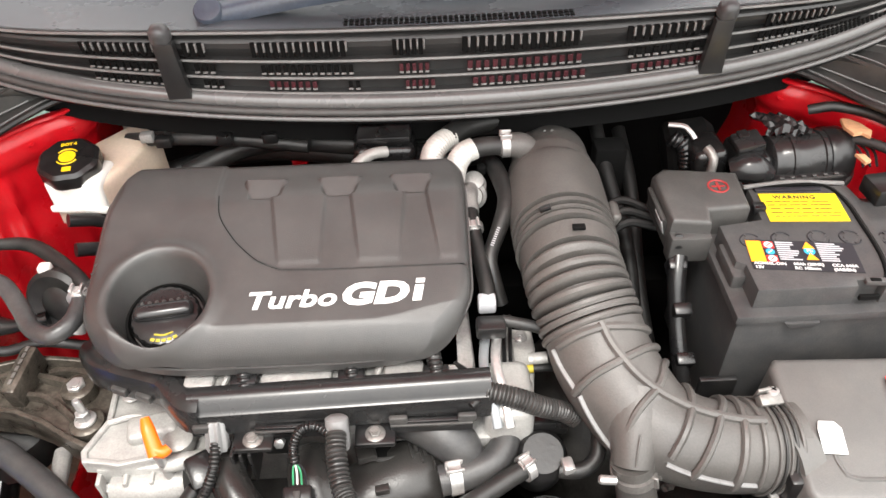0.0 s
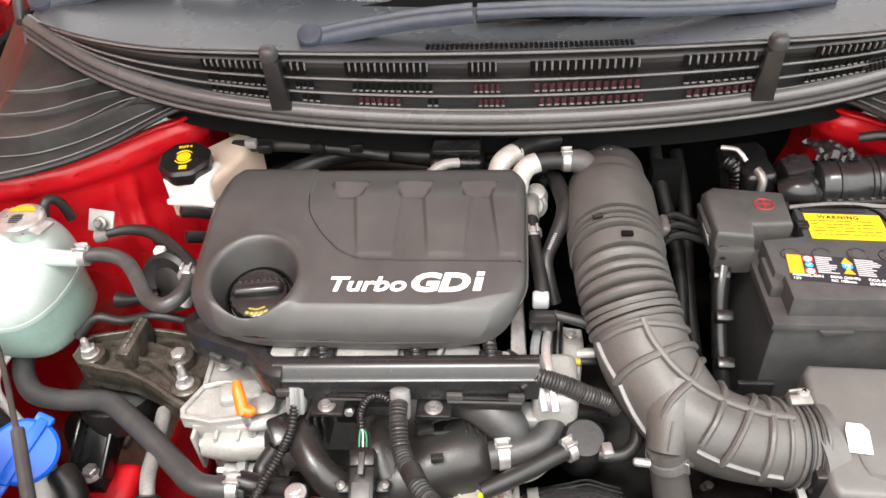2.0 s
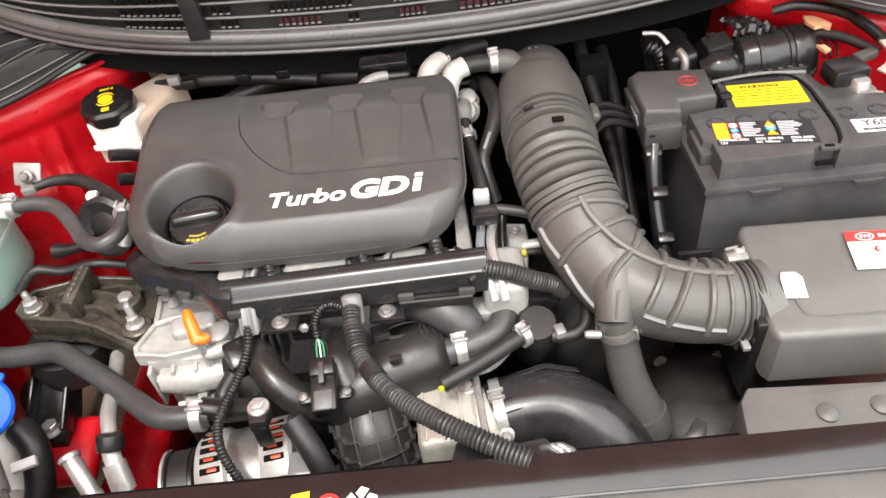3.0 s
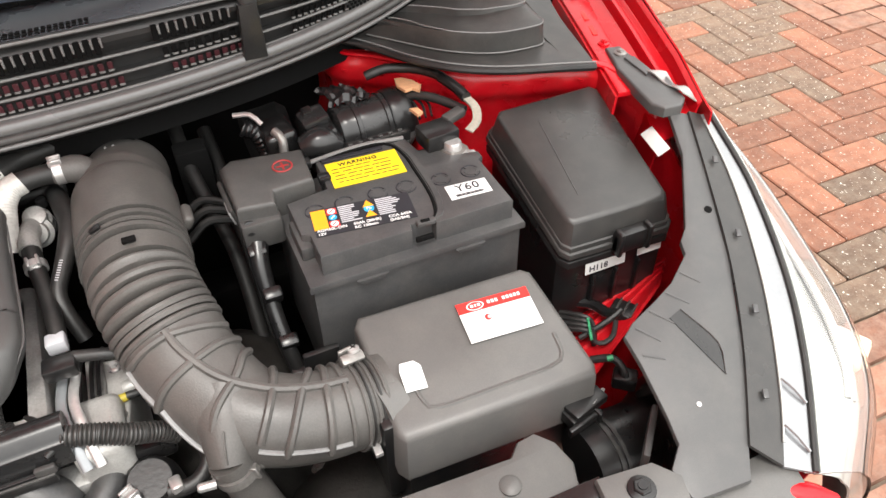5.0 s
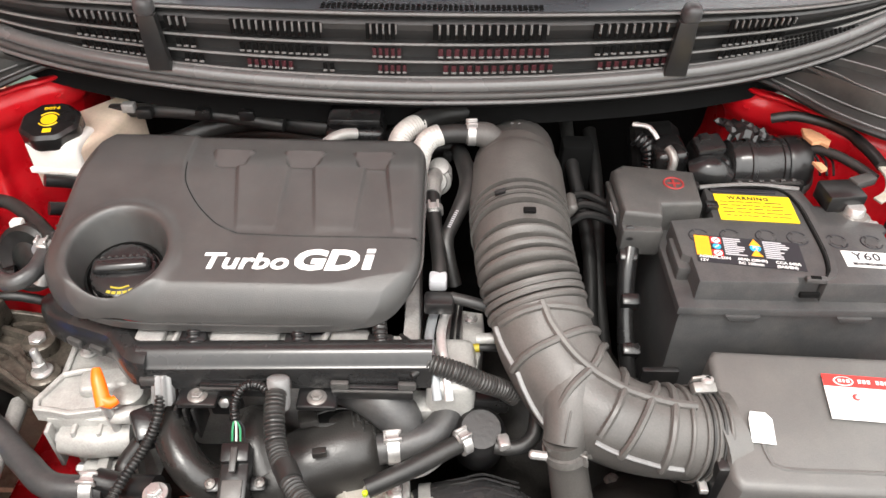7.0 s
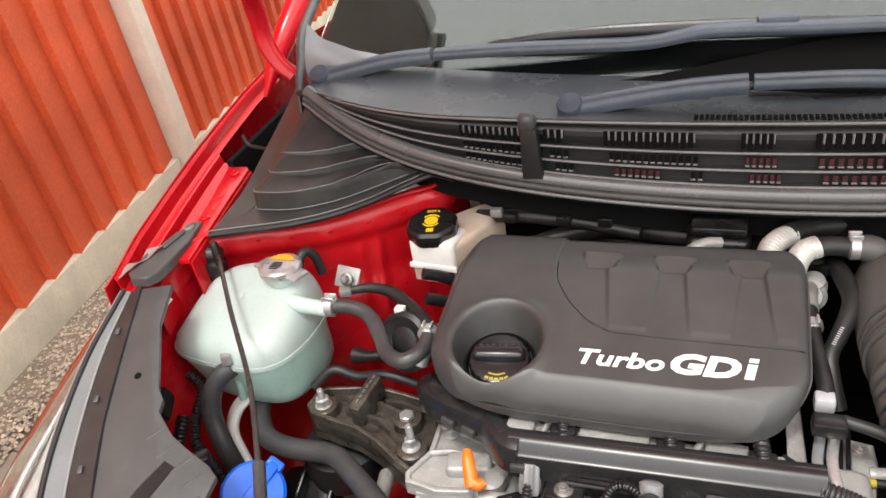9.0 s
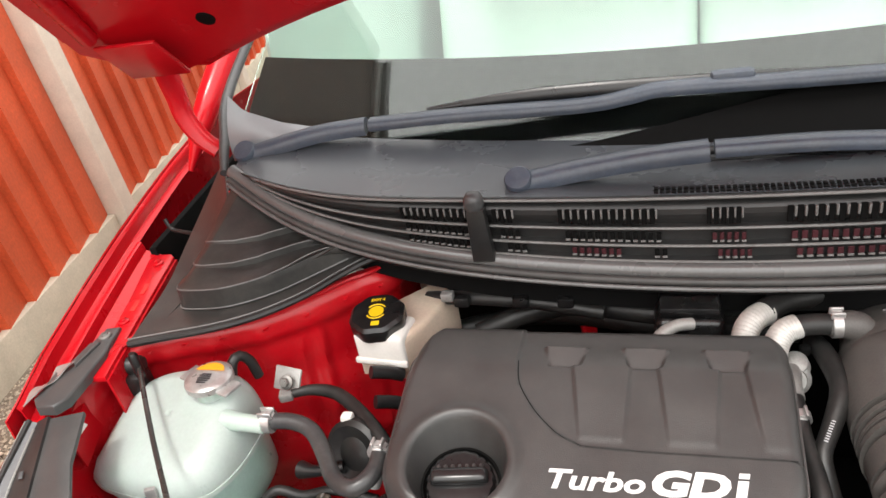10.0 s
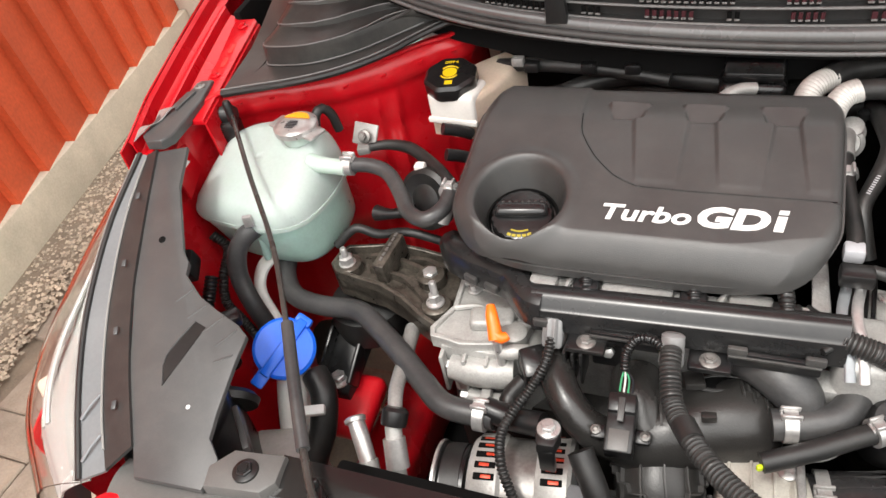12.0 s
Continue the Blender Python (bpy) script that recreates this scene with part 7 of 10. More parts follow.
pos = thing("positive_terminal_cover", (0.27, 0.65, 0.68), "black plastic terminal cover with a red plus sign", "terminal cover")
part("cover", Shape().prism([(0.228, 0.612), (0.268, 0.606), (0.272, 0.628), (0.316, 0.630), (0.320, 0.690), (0.240, 0.702), (0.226, 0.690)], 0.708, 0.752, bevel=0.006, seg=3), PLASTIC_GREY, pos)
part("shiny_end", Shape().box((0.006, 0.058, 0.026), pose(0.2285, 0.652, 0.718, 0, -14, 2), 0.003), FUSEP, pos, "shiny end face")
# pale patch paints the gloss highlight on the end face
part("end_glint", Shape().box((0.002, 0.024, 0.016), pose(0.2245, 0.634, 0.724, 0, -14, 2), 0.0008), CLIPGREY, pos, "pale gloss highlight put into the colour")
part("front_drop", Shape().box((0.044, 0.020, 0.035), pose(0.249, 0.610, 0.700), 0.004), PLASTIC_GREY, pos)
part("lock_screw", Shape().lathe([(0.008, 0), (0.008, 0.004), (0.004, 0.005), (0.003, 0.003)], pose(0.236, 0.606, 0.728, 70), 18), PLASTIC, pos)
pl = Shape().tube([(0.291 + 0.0105 * math.cos(a), 0.664 + 0.0105 * math.sin(a), 0.7524) for a in np.linspace(0, 2 * math.pi, 24)], 0.0011, 6, 0.003, caps=False)
pl.box((0.014, 0.0024, 0.0008), pose(0.291, 0.664, 0.752), 0).box((0.0024, 0.014, 0.0008), pose(0.291, 0.664, 0.7522), 0)
part("plus_sign", pl, PLUSRED, pos, "red ringed plus sign")
for x in (0.318, 0.33):
    part("hinge_tab", Shape().box((0.014, 0.012, 0.010), pose(x, 0.676 - (x - 0.318) * 3.0, 0.734), 0.002), PLASTIC, pos)
fuse_run = thing("fuse_link_lead", (0.24, 0.55, 0.55), "black fuse strip and lead dropping beside the battery", "cable")
part("strip", Shape().tube([(0.240, 0.605, 0.705), (0.236, 0.585, 0.69), (0.236, 0.560, 0.655), (0.238, 0.530, 0.62), (0.246, 0.50, 0.575)], [0.011, 0.010, 0.009, 0.009, 0.008], 10), PLASTIC, fuse_run)
for k, (y, z) in enumerate(((0.602, 0.700), (0.566, 0.668), (0.533, 0.626), (0.512, 0.592))):
    part("joint", Shape().box((0.020, 0.014, 0.020), pose(0.237 + 0.002 * k, y, z - 0.01, 25), 0.003), PLASTIC, fuse_run)
part("bracket_plate", Shape().box((0.035, 0.03, 0.05), pose(0.262, 0.492, 0.53), 0.004), PLASTIC, fuse_run)
part("bracket_plate", Shape().box((0.040, 0.008, 0.06), pose(0.268, 0.500, 0.57), 0.003), PLASTIC, fuse_run)
neg = thing("negative_terminal", (0.484, 0.63, 0.71), "battery negative clamp with steel bolt and black sensor block", "terminal")
part("post", Shape().lathe([(0.011, 0), (0.0105, 0.022), (0.009, 0.024)], pose(0.483, 0.633, 0.724), 20), STEEL, neg)
part("clamp_ring", Shape().lathe([(0.0135, 0), (0.0165, 0.002), (0.0172, 0.012), (0.0135, 0.015)], pose(0.484, 0.631, 0.724), 26), STEEL_DARK, neg)
part("clamp_ear", Shape().box((0.014, 0.024, 0.013), pose(0.497, 0.618, 0.724, 0, 0, 24), 0.003), STEEL, neg)
part("clamp_ear", Shape().box((0.012, 0.020, 0.012), pose(0.482, 0.614, 0.724, 0, 0, -6), 0.003), STEEL_DARK, neg)
part("clamp_bolt", Shape().lathe([(0.0058, 0), (0.0058, 0.028), (0.004, 0.030)], pose(0.478, 0.612, 0.731, 0, 90, 20), 6), STEEL, neg)
part("sensor_block", Shape().box((0.042, 0.034, 0.022), pose(0.472, 0.652, 0.737, 0, 0, 6), 0.003), PLASTIC, neg)
part("sensor_foot", Shape().box((0.040, 0.003, 0.0025), pose(0.470, 0.6345, 0.734, 0, 0, 6), 0.001), WHITE, neg, "pale edge strip")
part("sensor_cap", Shape().box((0.030, 0.014, 0.010), pose(0.500, 0.668, 0.752, 0, 0, 24), 0.002), PLASTIC_GREY, neg)
gw = thing("ground_cable", (0.50, 0.72, 0.74), "thick black ground cables with taped ends at the inner wing", "cable")
part("cable", Shape().tube([(0.432, 0.782, 0.768), (0.443, 0.779, 0.772), (0.4584, 0.778, 0.774), (0.4866, 0.763, 0.775), (0.508, 0.740, 0.774), (0.518, 0.710, 0.772), (0.522, 0.682, 0.770)], 0.0060, 12), RUBBER, gw)
part("sleeve", Shape().tube([(0.512, 0.730, 0.7735), (0.5195, 0.702, 0.7715), (0.5225, 0.680, 0.7695)], 0.0068, 12), PLASTIC, gw, "taped black sleeve")
part("tape", Shape().sweep([(0.5235, 0.682, 0.768), (0.5270, 0.664, 0.763), (0.520, 0.646, 0.757), (0.506, 0.638, 0.752)], [(0.0052, -0.0012), (0.0052, 0.0012), (-0.0052, 0.0012), (-0.0052, -0.0012)], 0.004), TAPE, gw, "dirty pale braided strap")
part("cable", Shape().tube([(0.462, 0.742, 0.752), (0.475, 0.731, 0.757), (0.490, 0.716, 0.759), (0.505, 0.696, 0.758), (0.518, 0.674, 0.756)], 0.0056, 12), RUBBER, gw)
tan = material("tan_foam_tape", (0.50, 0.27, 0.14), 0.8, spread=0.25, bump=0.5)
part("foam_pad", Shape().prism([(0.4625, 0.762), (0.472, 0.760), (0.481, 0.750), (0.487, 0.734), (0.480, 0.722), (0.474, 0.731), (0.464, 0.729), (0.459, 0.744)], 0.764, 0.768, bevel=0.001), tan, gw, "torn tan foam pad")
part("foam_pad", Shape().prism([(0.4600, 0.708), (0.470, 0.706), (0.472, 0.694), (0.464, 0.690)], 0.752, 0.756, bevel=0.001), tan, gw)
for k in range(3):
    part("thin_wire", Shape().tube([(0.468 + 0.006 * k, 0.742, 0.752), (0.474 + 0.008 * k, 0.722, 0.748), (0.470 + 0.008 * k, 0.700, 0.742)], 0.0016, 6, 0.004), RUBBER, gw)

# ---- purge valve and pump assembly behind the battery ----
pump = thing("brake_booster_valve_block", (0.40, 0.79, 0.66), "black cylinder and valve block at the bulkhead", "valve block")
pm = pose(0.372, 0.738, 0.727, 0, 90, 4)
part("cylinder", Shape().lathe([(0.026, 0), (0.031, 0.003), (0.031, 0.012), (0.0325, 0.014), (0.0325, 0.082), (0.030, 0.086)], pm, 36), GLOSS, pump, "glossy black cylinder")
part("end_cap", Shape().lathe([(0.034, 0.068), (0.0355, 0.071), (0.0355, 0.090), (0.032, 0.096), (0.014, 0.098)], pm, 36), PLASTIC, pump)
part("end_boss", Shape().lathe([(0.012, 0.096), (0.012, 0.106), (0.009, 0.108)], pm, 18), PLASTIC, pump)
for z in (0.022, 0.060):
    part("cylinder_band", Shape().lathe([(0.0325, z), (0.0342, z + 0.001), (0.0342, z + 0.006), (0.0325, z + 0.007)], pm, 36), GLOSS, pump)
part("saddle", Shape().box((0.088, 0.020, 0.040), pose(0.415, 0.708, 0.690, 0, 0, 4), 0.005), PLASTIC, pump)
part("saddle_lip", Shape().box((0.082, 0.004, 0.004), pose(0.412, 0.7005, 0.726, 0, 0, 4), 0.001), PLASTIC_GREY, pump, "rough pale-edged lip")
for k in range(6):
    part("saddle_tooth", Shape().box((0.006, 0.004, 0.003), pose(0.380 + 0.013 * k, 0.6995 + 0.001 * k, 0.7295, 0, 0, 4), 0.0008, 1), PLASTIC_GREY, pump)
part("block", Shape().box((0.040, 0.060, 0.060), pose(0.352, 0.740, 0.690, 0, 0, 6), 0.010, 3), PLASTIC, pump)
part("block_face", Shape().box((0.034, 0.030, 0.012), pose(0.350, 0.742, 0.748, 6, -8, 6), 0.004), GLOSS, pump)
part("block_mark", Shape().box((0.012, 0.012, 0.002), pose(0.344, 0.748, 0.7605, 6, -8, 6), 0.0008), PLASTIC, pump)
part("rounded_shoulder", Shape().tube([(0.330, 0.720, 0.728), (0.348, 0.716, 0.735), (0.366, 0.716, 0.724)], [0.016, 0.019, 0.017], 18), GLOSS, pump)
part("side_block", Shape().box((0.040, 0.050, 0.070), pose(0.312, 0.752, 0.680, 0, -6, 4), 0.008, 3), PLASTIC, pump)
part("side_clip", Shape().tube([(0.300, 0.736, 0.752), (0.306, 0.724, 0.745), (0.302, 0.716, 0.720), (0.294, 0.712, 0.70)], 0.0055, 10), STEEL_DARK, pump, "bent metal clip")
cr_ = Shape()
rng_c = random.Random(21)
crv = {}


def crumple(u, v):
    key = (round(u * 12), round(v * 9))
    if key not in crv:
        crv[key] = rng_c.uniform(-0.0045, 0.0045)
    return (0.371 + 0.048 * u + 0.006 * math.sin(v * 5), 0.742 + 0.042 * v - 0.010 * (u - 0.5), 0.762 + 0.006 * math.sin(u * 3.1) * math.sin(v * 3.1) + crv[key])


part("crumpled_tape", cr_.sheet(crumple, 12, 9, 0.0015), PLASTIC, pump, "crumpled shiny black tape", 10)
part("lower_hose", Shape().tube([(0.474, 0.742, 0.722), (0.470, 0.722, 0.716), (0.450, 0.704, 0.710), (0.424, 0.694, 0.702), (0.395, 0.690, 0.69)], 0.0075, 12), RUBBER, pump)
part("rail", Shape().tube([(0.30, 0.765, 0.655), (0.36, 0.760, 0.66), (0.45, 0.765, 0.665)], 0.006, 8), PLASTIC_GREY, pump)
tbx = thing("transmission_breather", (0.30, 0.80, 0.6), "dark corrugated pipes and brackets in shadow behind the hose", "pipe")
part("drum", Shape().lathe([(0.035, 0), (0.04, 0.006), (0.04, 0.05), (0.03, 0.06)], pose(0.275, 0.80, 0.70, 0, 80, -5), 26), DARK, tbx)
part("pipe", Shape().tube([(0.27, 0.77, 0.745), (0.285, 0.762, 0.735), (0.292, 0.758, 0.700), (0.29, 0.757, 0.66)], 0.010, 12, ridge=(0.006, 0.001)), PLASTIC, tbx)
part("clip", Shape().tube([(0.262, 0.768, 0.765), (0.280, 0.760, 0.766), (0.290, 0.750, 0.756)], 0.003, 8), STEEL, tbx)
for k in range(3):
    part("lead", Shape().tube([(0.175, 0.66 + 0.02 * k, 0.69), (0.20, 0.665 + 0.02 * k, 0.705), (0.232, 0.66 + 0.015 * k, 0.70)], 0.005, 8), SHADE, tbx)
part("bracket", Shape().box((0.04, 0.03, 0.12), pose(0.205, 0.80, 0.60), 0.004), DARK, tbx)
# cables take the gap's shade in their colour
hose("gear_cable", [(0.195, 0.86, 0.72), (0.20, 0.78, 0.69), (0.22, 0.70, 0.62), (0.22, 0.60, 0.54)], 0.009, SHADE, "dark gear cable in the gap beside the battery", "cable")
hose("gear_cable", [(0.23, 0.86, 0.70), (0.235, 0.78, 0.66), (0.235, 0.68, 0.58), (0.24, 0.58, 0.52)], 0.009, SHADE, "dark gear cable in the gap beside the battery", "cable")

# ---- air filter box ----
box = thing("air_filter_box", (0.40, 0.41, 0.52), "dark grey plastic air filter box with white stickers", "air filter box")


def lid_top(x, y):
    return 0.651 + 0.195 * (y - 0.352)


def lid_slope(x, y):
    return 0.195 * (y - 0.352)


part("lid", Shape().prism([(0.303, 0.346), (0.506, 0.340), (0.511, 0.350), (0.503, 0.474), (0.494, 0.482), (0.306, 0.488), (0.299, 0.478), (0.296, 0.356)], 0.585, 0.651, bevel=0.007, seg=3, slope=lid_slope, inset=0.02), AIRBOX, box)
part("lid_step", Shape().sweep([(0.331, 0.398, 0.6512 + lid_slope(0, 0.398)), (0.334, 0.376, 0.6512 + lid_slope(0, 0.376)), (0.346, 0.366, 0.6512 + lid_slope(0, 0.366)), (0.410, 0.364, 0.6512 + lid_slope(0, 0.364)), (0.466, 0.364, 0.6512 + lid_slope(0, 0.364)), (0.482, 0.372, 0.6512 + lid_slope(0, 0.372)), (0.486, 0.396, 0.6512 + lid_slope(0, 0.396))], [(0.0030, -0.002), (0.0010, 0.0012), (-0.0010, 0.0012), (-0.0050, -0.002)], 0.006), AIRBOX, box, "shallow moulded step on the lid")
part("base", Shape().prism([(0.306, 0.350), (0.502, 0.346), (0.500, 0.474), (0.306, 0.480)], 0.47, 0.590), PLASTIC, box)
part("inlet_neck", Shape().tube([(0.288, 0.405, 0.624), (0.312, 0.412, 0.622)], 0.047, 32), AIRBOX, box)
part("neck_flange", Shape().box((0.02, 0.07, 0.12), pose(0.298, 0.40, 0.53), 0.005), PLASTIC, box)
part("latch", Shape().box((0.045, 0.02, 0.012), pose(0.495, 0.338, 0.600, 0, 0, 15), 0.002), PLASTIC, box)
part("latch_rod", Shape().tube([(0.475, 0.332, 0.606), (0.50, 0.332, 0.610), (0.52, 0.345, 0.608)], 0.0022, 8), STEEL, box)
lm = plane_at((0.4058, 0.4600, lid_top(0, 0.4600) + 0.0028), (1, -0.065, -0.013), (0, 1, 0.195)) @ Matrix.Diagonal((0.845, 0.80, 1, 1))
st = part("brand_sticker", Shape().box((0.094, 0.052, 0.0006), lm @ pose(0.046, -0.034, 0), 0), PAPER, box, "white sticker with a red band")
part("red_band", Shape().box((0.094, 0.016, 0.0004), lm @ pose(0.046, -0.009, 0.0005), 0), LRED, st)
part("oval_emblem", Shape().lathe([(0.0078, 0), (0.0078, 0.0003)], lm @ pose(0.022, -0.0095, 0.0009) @ Matrix.Diagonal((1.45, 0.8, 1, 1)), 24), LWHITE, st)
part("oval_inner", Shape().lathe([(0.0066, 0), (0.0066, 0.0003)], lm @ pose(0.022, -0.0095, 0.0012) @ Matrix.Diagonal((1.45, 0.8, 1, 1)), 24), LRED, st)
bars_ = Shape()
for i, w in enumerate((0.0035, 0.002, 0.0035)):
    bars_.box((w, 0.004, 0.0003), lm @ pose(0.0175 + 0.0046 * i, -0.0095, 0.0015), 0)
for i in range(9):
    if i != 3:
        bars_.box((0.0034, 0.0048, 0.0003), lm @ pose(0.040 + 0.0050 * i, -0.0088, 0.001), 0)
part("emblem_print", bars_, LWHITE, st)
part("round_mark", Shape().lathe([(0.0045, 0), (0.0045, 0.0003)], lm @ pose(0.032, -0.030, 0.0006), 18), LRED, st)
part("round_mark_core", Shape().lathe([(0.0026, 0), (0.0026, 0.0003)], lm @ pose(0.0335, -0.030, 0.0009), 14), LGREY, st)
fb = Shape()
for i in range(6):
    fb.box((0.004, 0.0016, 0.0003), lm @ pose(0.046 + 0.006 * i, -0.029, 0.0006), 0)
part("faint_print", fb, LGREY, st)
part("hex_sticker", Shape().prism([(0.3235, 0.411), (0.3216, 0.3885), (0.3429, 0.3863), (0.3455, 0.4105), (0.3405, 0.4172), (0.3265, 0.4185)], 0.6538, 0.6545, slope=lid_slope), PAPER, box, "white six-cornered sticker")

snork = thing("air_intake_snorkel", (0.34, 0.28, 0.54), "dark grey plastic intake snorkel bolted to the front panel", "air duct")
part("duct", Shape().prism([(0.243, 0.250), (0.432, 0.238), (0.446, 0.280), (0.440, 0.305), (0.425, 0.322), (0.405, 0.320), (0.392, 0.308), (0.262, 0.315), (0.250, 0.30)], 0.540, 0.618, bevel=0.006, inset=0.02, slope=lambda x, y: 0.10 * (y - 0.25)), AIRBOX, snork)
for x, y in ((0.327, 0.279), (0.378, 0.282)):
    part("push_rivet", Shape().lathe([(0.0105, 0), (0.0105, 0.003), (0.007, 0.0055), (0.0, 0.006)], pose(x, y, 0.6195), 22), AIRBOX, snork)
part("duct_bend", Shape().tube([(0.4805, 0.3090, 0.5480), (0.5160, 0.3108, 0.5480), (0.5644, 0.3166, 0.5400), (0.6288, 0.3611, 0.5000)], [0.040, 0.041, 0.040, 0.038], 30, 0.005), PLASTIC, snork, "", 60)
clip_band((0.5107, 0.3105, 0.5480), (0.999, 0.051, 0.000), 0.0412, snork, 0.004, FUSEP, ear=False, name="duct_ring")
clip_band((0.5036, 0.3102, 0.5480), (0.999, 0.051, 0.000), 0.0412, snork, 0.004, FUSEP, ear=False, name="duct_ring")
part("duct_clip", Shape().box((0.044, 0.006, 0.012), pose(0.4863, 0.3229, 0.5920, 0, 0, 12), 0.002).box((0.004, 0.018, 0.014), pose(0.4719, 0.3316, 0.5920, 0, 0, 12), 0.001).box((0.004, 0.018, 0.014), pose(0.5012, 0.3285, 0.5920, 0, 0, 12), 0.001), PLASTIC, snork)

# ---- fuse box ----
fz = thing("fuse_box", (0.61, 0.57, 0.55), "black plastic fuse box with a raised lid", "fuse box")


def fz_slope(x, y):
    return 0.16 * (y - 0.48) - 0.02 * (x - 0.6)


FZ = [(0.531, 0.466), (0.538, 0.456), (0.664, 0.453), (0.673, 0.461), (0.698, 0.660), (0.690, 0.670), (0.546, 0.664), (0.537, 0.654)]


def fz_at(k):
    cx, cy = 0.612, 0.562
    return [(cx + (x - cx) * k, cy + (y - cy) * k) for x, y in FZ]


part("lid_rim", Shape().prism(fz_at(1.0), 0.690, 0.697, bevel=0.002, slope=fz_slope), FUSEP, fz)
part("lid_step", Shape().prism(fz_at(0.972), 0.695, 0.703, bevel=0.002, slope=fz_slope), FUSEP, fz)
part("lid", Shape().prism(fz_at(0.955), 0.700, 0.731, bevel=0.005, seg=4, slope=fz_slope, inset=0.075), FUSEP, fz, "smooth raised lid with sloping sides")
part("lower_rim", Shape().prism(fz_at(0.995), 0.676, 0.685, bevel=0.002, slope=fz_slope), PLASTIC, fz)
for lx in (0.570,):
    part("lid_line", Shape().tube([(lx, 0.50, 0.7312 + fz_slope(lx, 0.50)), (lx + 0.018, 0.62, 0.7312 + fz_slope(lx + 0.018, 0.62))], 0.0006, 6, 0.01), COWLTOP, fz)
part("body", Shape().prism([(0.536, 0.476), (0.556, 0.462), (0.664, 0.460), (0.690, 0.652), (0.545, 0.65)], 0.56, 0.690, slope=fz_slope), PLASTIC, fz)
cl = part("front_latch", Shape().box((0.042, 0.014, 0.026), pose(0.612, 0.452, 0.683), 0.003), PLASTIC, fz)
for x in (-0.018, 0.018):
    part("latch_leg", Shape().box((0.006, 0.014, 0.032), pose(0.612 + x, 0.449, 0.681), 0.002), PLASTIC, cl)
part("rear_latch", Shape().box((0.040, 0.012, 0.016), pose(0.60, 0.668, 0.715), 0.003), PLASTIC, fz)
fl_ = part("number_label", Shape().box((0.052, 0.0006, 0.017), pose(0.588, 0.4565, 0.655, -6), 0), PAPER, fz, "white printed label")
part("label_text", letters("H118", 0.011, plane_at((0.566, 0.4555, 0.659), (1, 0, 0), (0, 0.1, 1)), 0.0001, 0.0002), LBLACK, fl_)
part("plain_label", Shape().box((0.032, 0.0006, 0.022), pose(0.647, 0.4575, 0.657, -6), 0), PAPER, fz)
for k in range(3):
    part("body_rib", Shape().box((0.004, 0.008, 0.05), pose(0.575 + 0.030 * k, 0.459, 0.60), 0.001), PLASTIC, fz)

loom = thing("wing_wiring", (0.58, 0.38, 0.60), "tangle of black wires and plugs beside the headlamp", "cable")
part("wire", Shape().tube([(0.5392, 0.4621, 0.6000), (0.5486, 0.4482, 0.6060), (0.5581, 0.4365, 0.6080), (0.5619, 0.4295, 0.6020), (0.5565, 0.4150, 0.5960)], 0.0032, 8, 0.006), RUBBER, loom)
part("wire", Shape().tube([(0.5352, 0.4554, 0.6000), (0.5446, 0.4417, 0.6060), (0.5545, 0.4308, 0.6080), (0.5579, 0.4232, 0.6020), (0.5547, 0.4123, 0.5960)], 0.0032, 8, 0.006), RUBBER, loom)
part("wire", Shape().tube([(0.5313, 0.4489, 0.6000), (0.5407, 0.4354, 0.6060), (0.5509, 0.4252, 0.6080), (0.5539, 0.4170, 0.6020), (0.5530, 0.4096, 0.5960)], 0.0032, 8, 0.006), RUBBER, loom)
part("wire", Shape().tube([(0.5275, 0.4425, 0.6000), (0.5368, 0.4290, 0.6060), (0.5474, 0.4197, 0.6080), (0.5499, 0.4108, 0.6020), (0.5512, 0.4069, 0.5960)], 0.0032, 8, 0.006), RUBBER, loom)
part("wire", Shape().tube([(0.5566, 0.4298, 0.6090), (0.5506, 0.4138, 0.6100), (0.5455, 0.4014, 0.6100), (0.5534, 0.3943, 0.6120), (0.5660, 0.3969, 0.6160), (0.5771, 0.4101, 0.6200)], 0.003, 8, 0.006), RUBBER, loom)
part("wire", Shape().tube([(0.5560, 0.4318, 0.6120), (0.5479, 0.4149, 0.6130), (0.5427, 0.4034, 0.6130)], 0.0016, 8, 0.006), GREEN, loom)
part("wire", Shape().tube([(0.5389, 0.4194, 0.6000), (0.5606, 0.4162, 0.6120), (0.5775, 0.4161, 0.6200), (0.5895, 0.4186, 0.6240)], 0.0034, 8, 0.006), RUBBER, loom)
part("wire", Shape().tube([(0.5621, 0.4688, 0.6000), (0.5774, 0.4520, 0.6050), (0.5805, 0.4297, 0.6120), (0.5859, 0.4177, 0.6200)], 0.0062, 8, 0.006), PLASTIC, loom)
part("wire", Shape().tube([(0.5333, 0.3878, 0.6000), (0.5450, 0.3799, 0.6060), (0.5516, 0.3718, 0.6100), (0.5548, 0.3608, 0.6060), (0.5554, 0.3527, 0.5960)], 0.0045, 8, 0.006), RUBBER, loom)
part("wire", Shape().tube([(0.5439, 0.3744, 0.6120), (0.5495, 0.3718, 0.6140)], 0.003, 8, 0.006), GREEN, loom)
pl = part("plug", Shape().box((0.034, 0.026, 0.020), pose(0.6014, 0.4247, 0.5950, 0, 0, -55), 0.004), PLASTIC, loom)
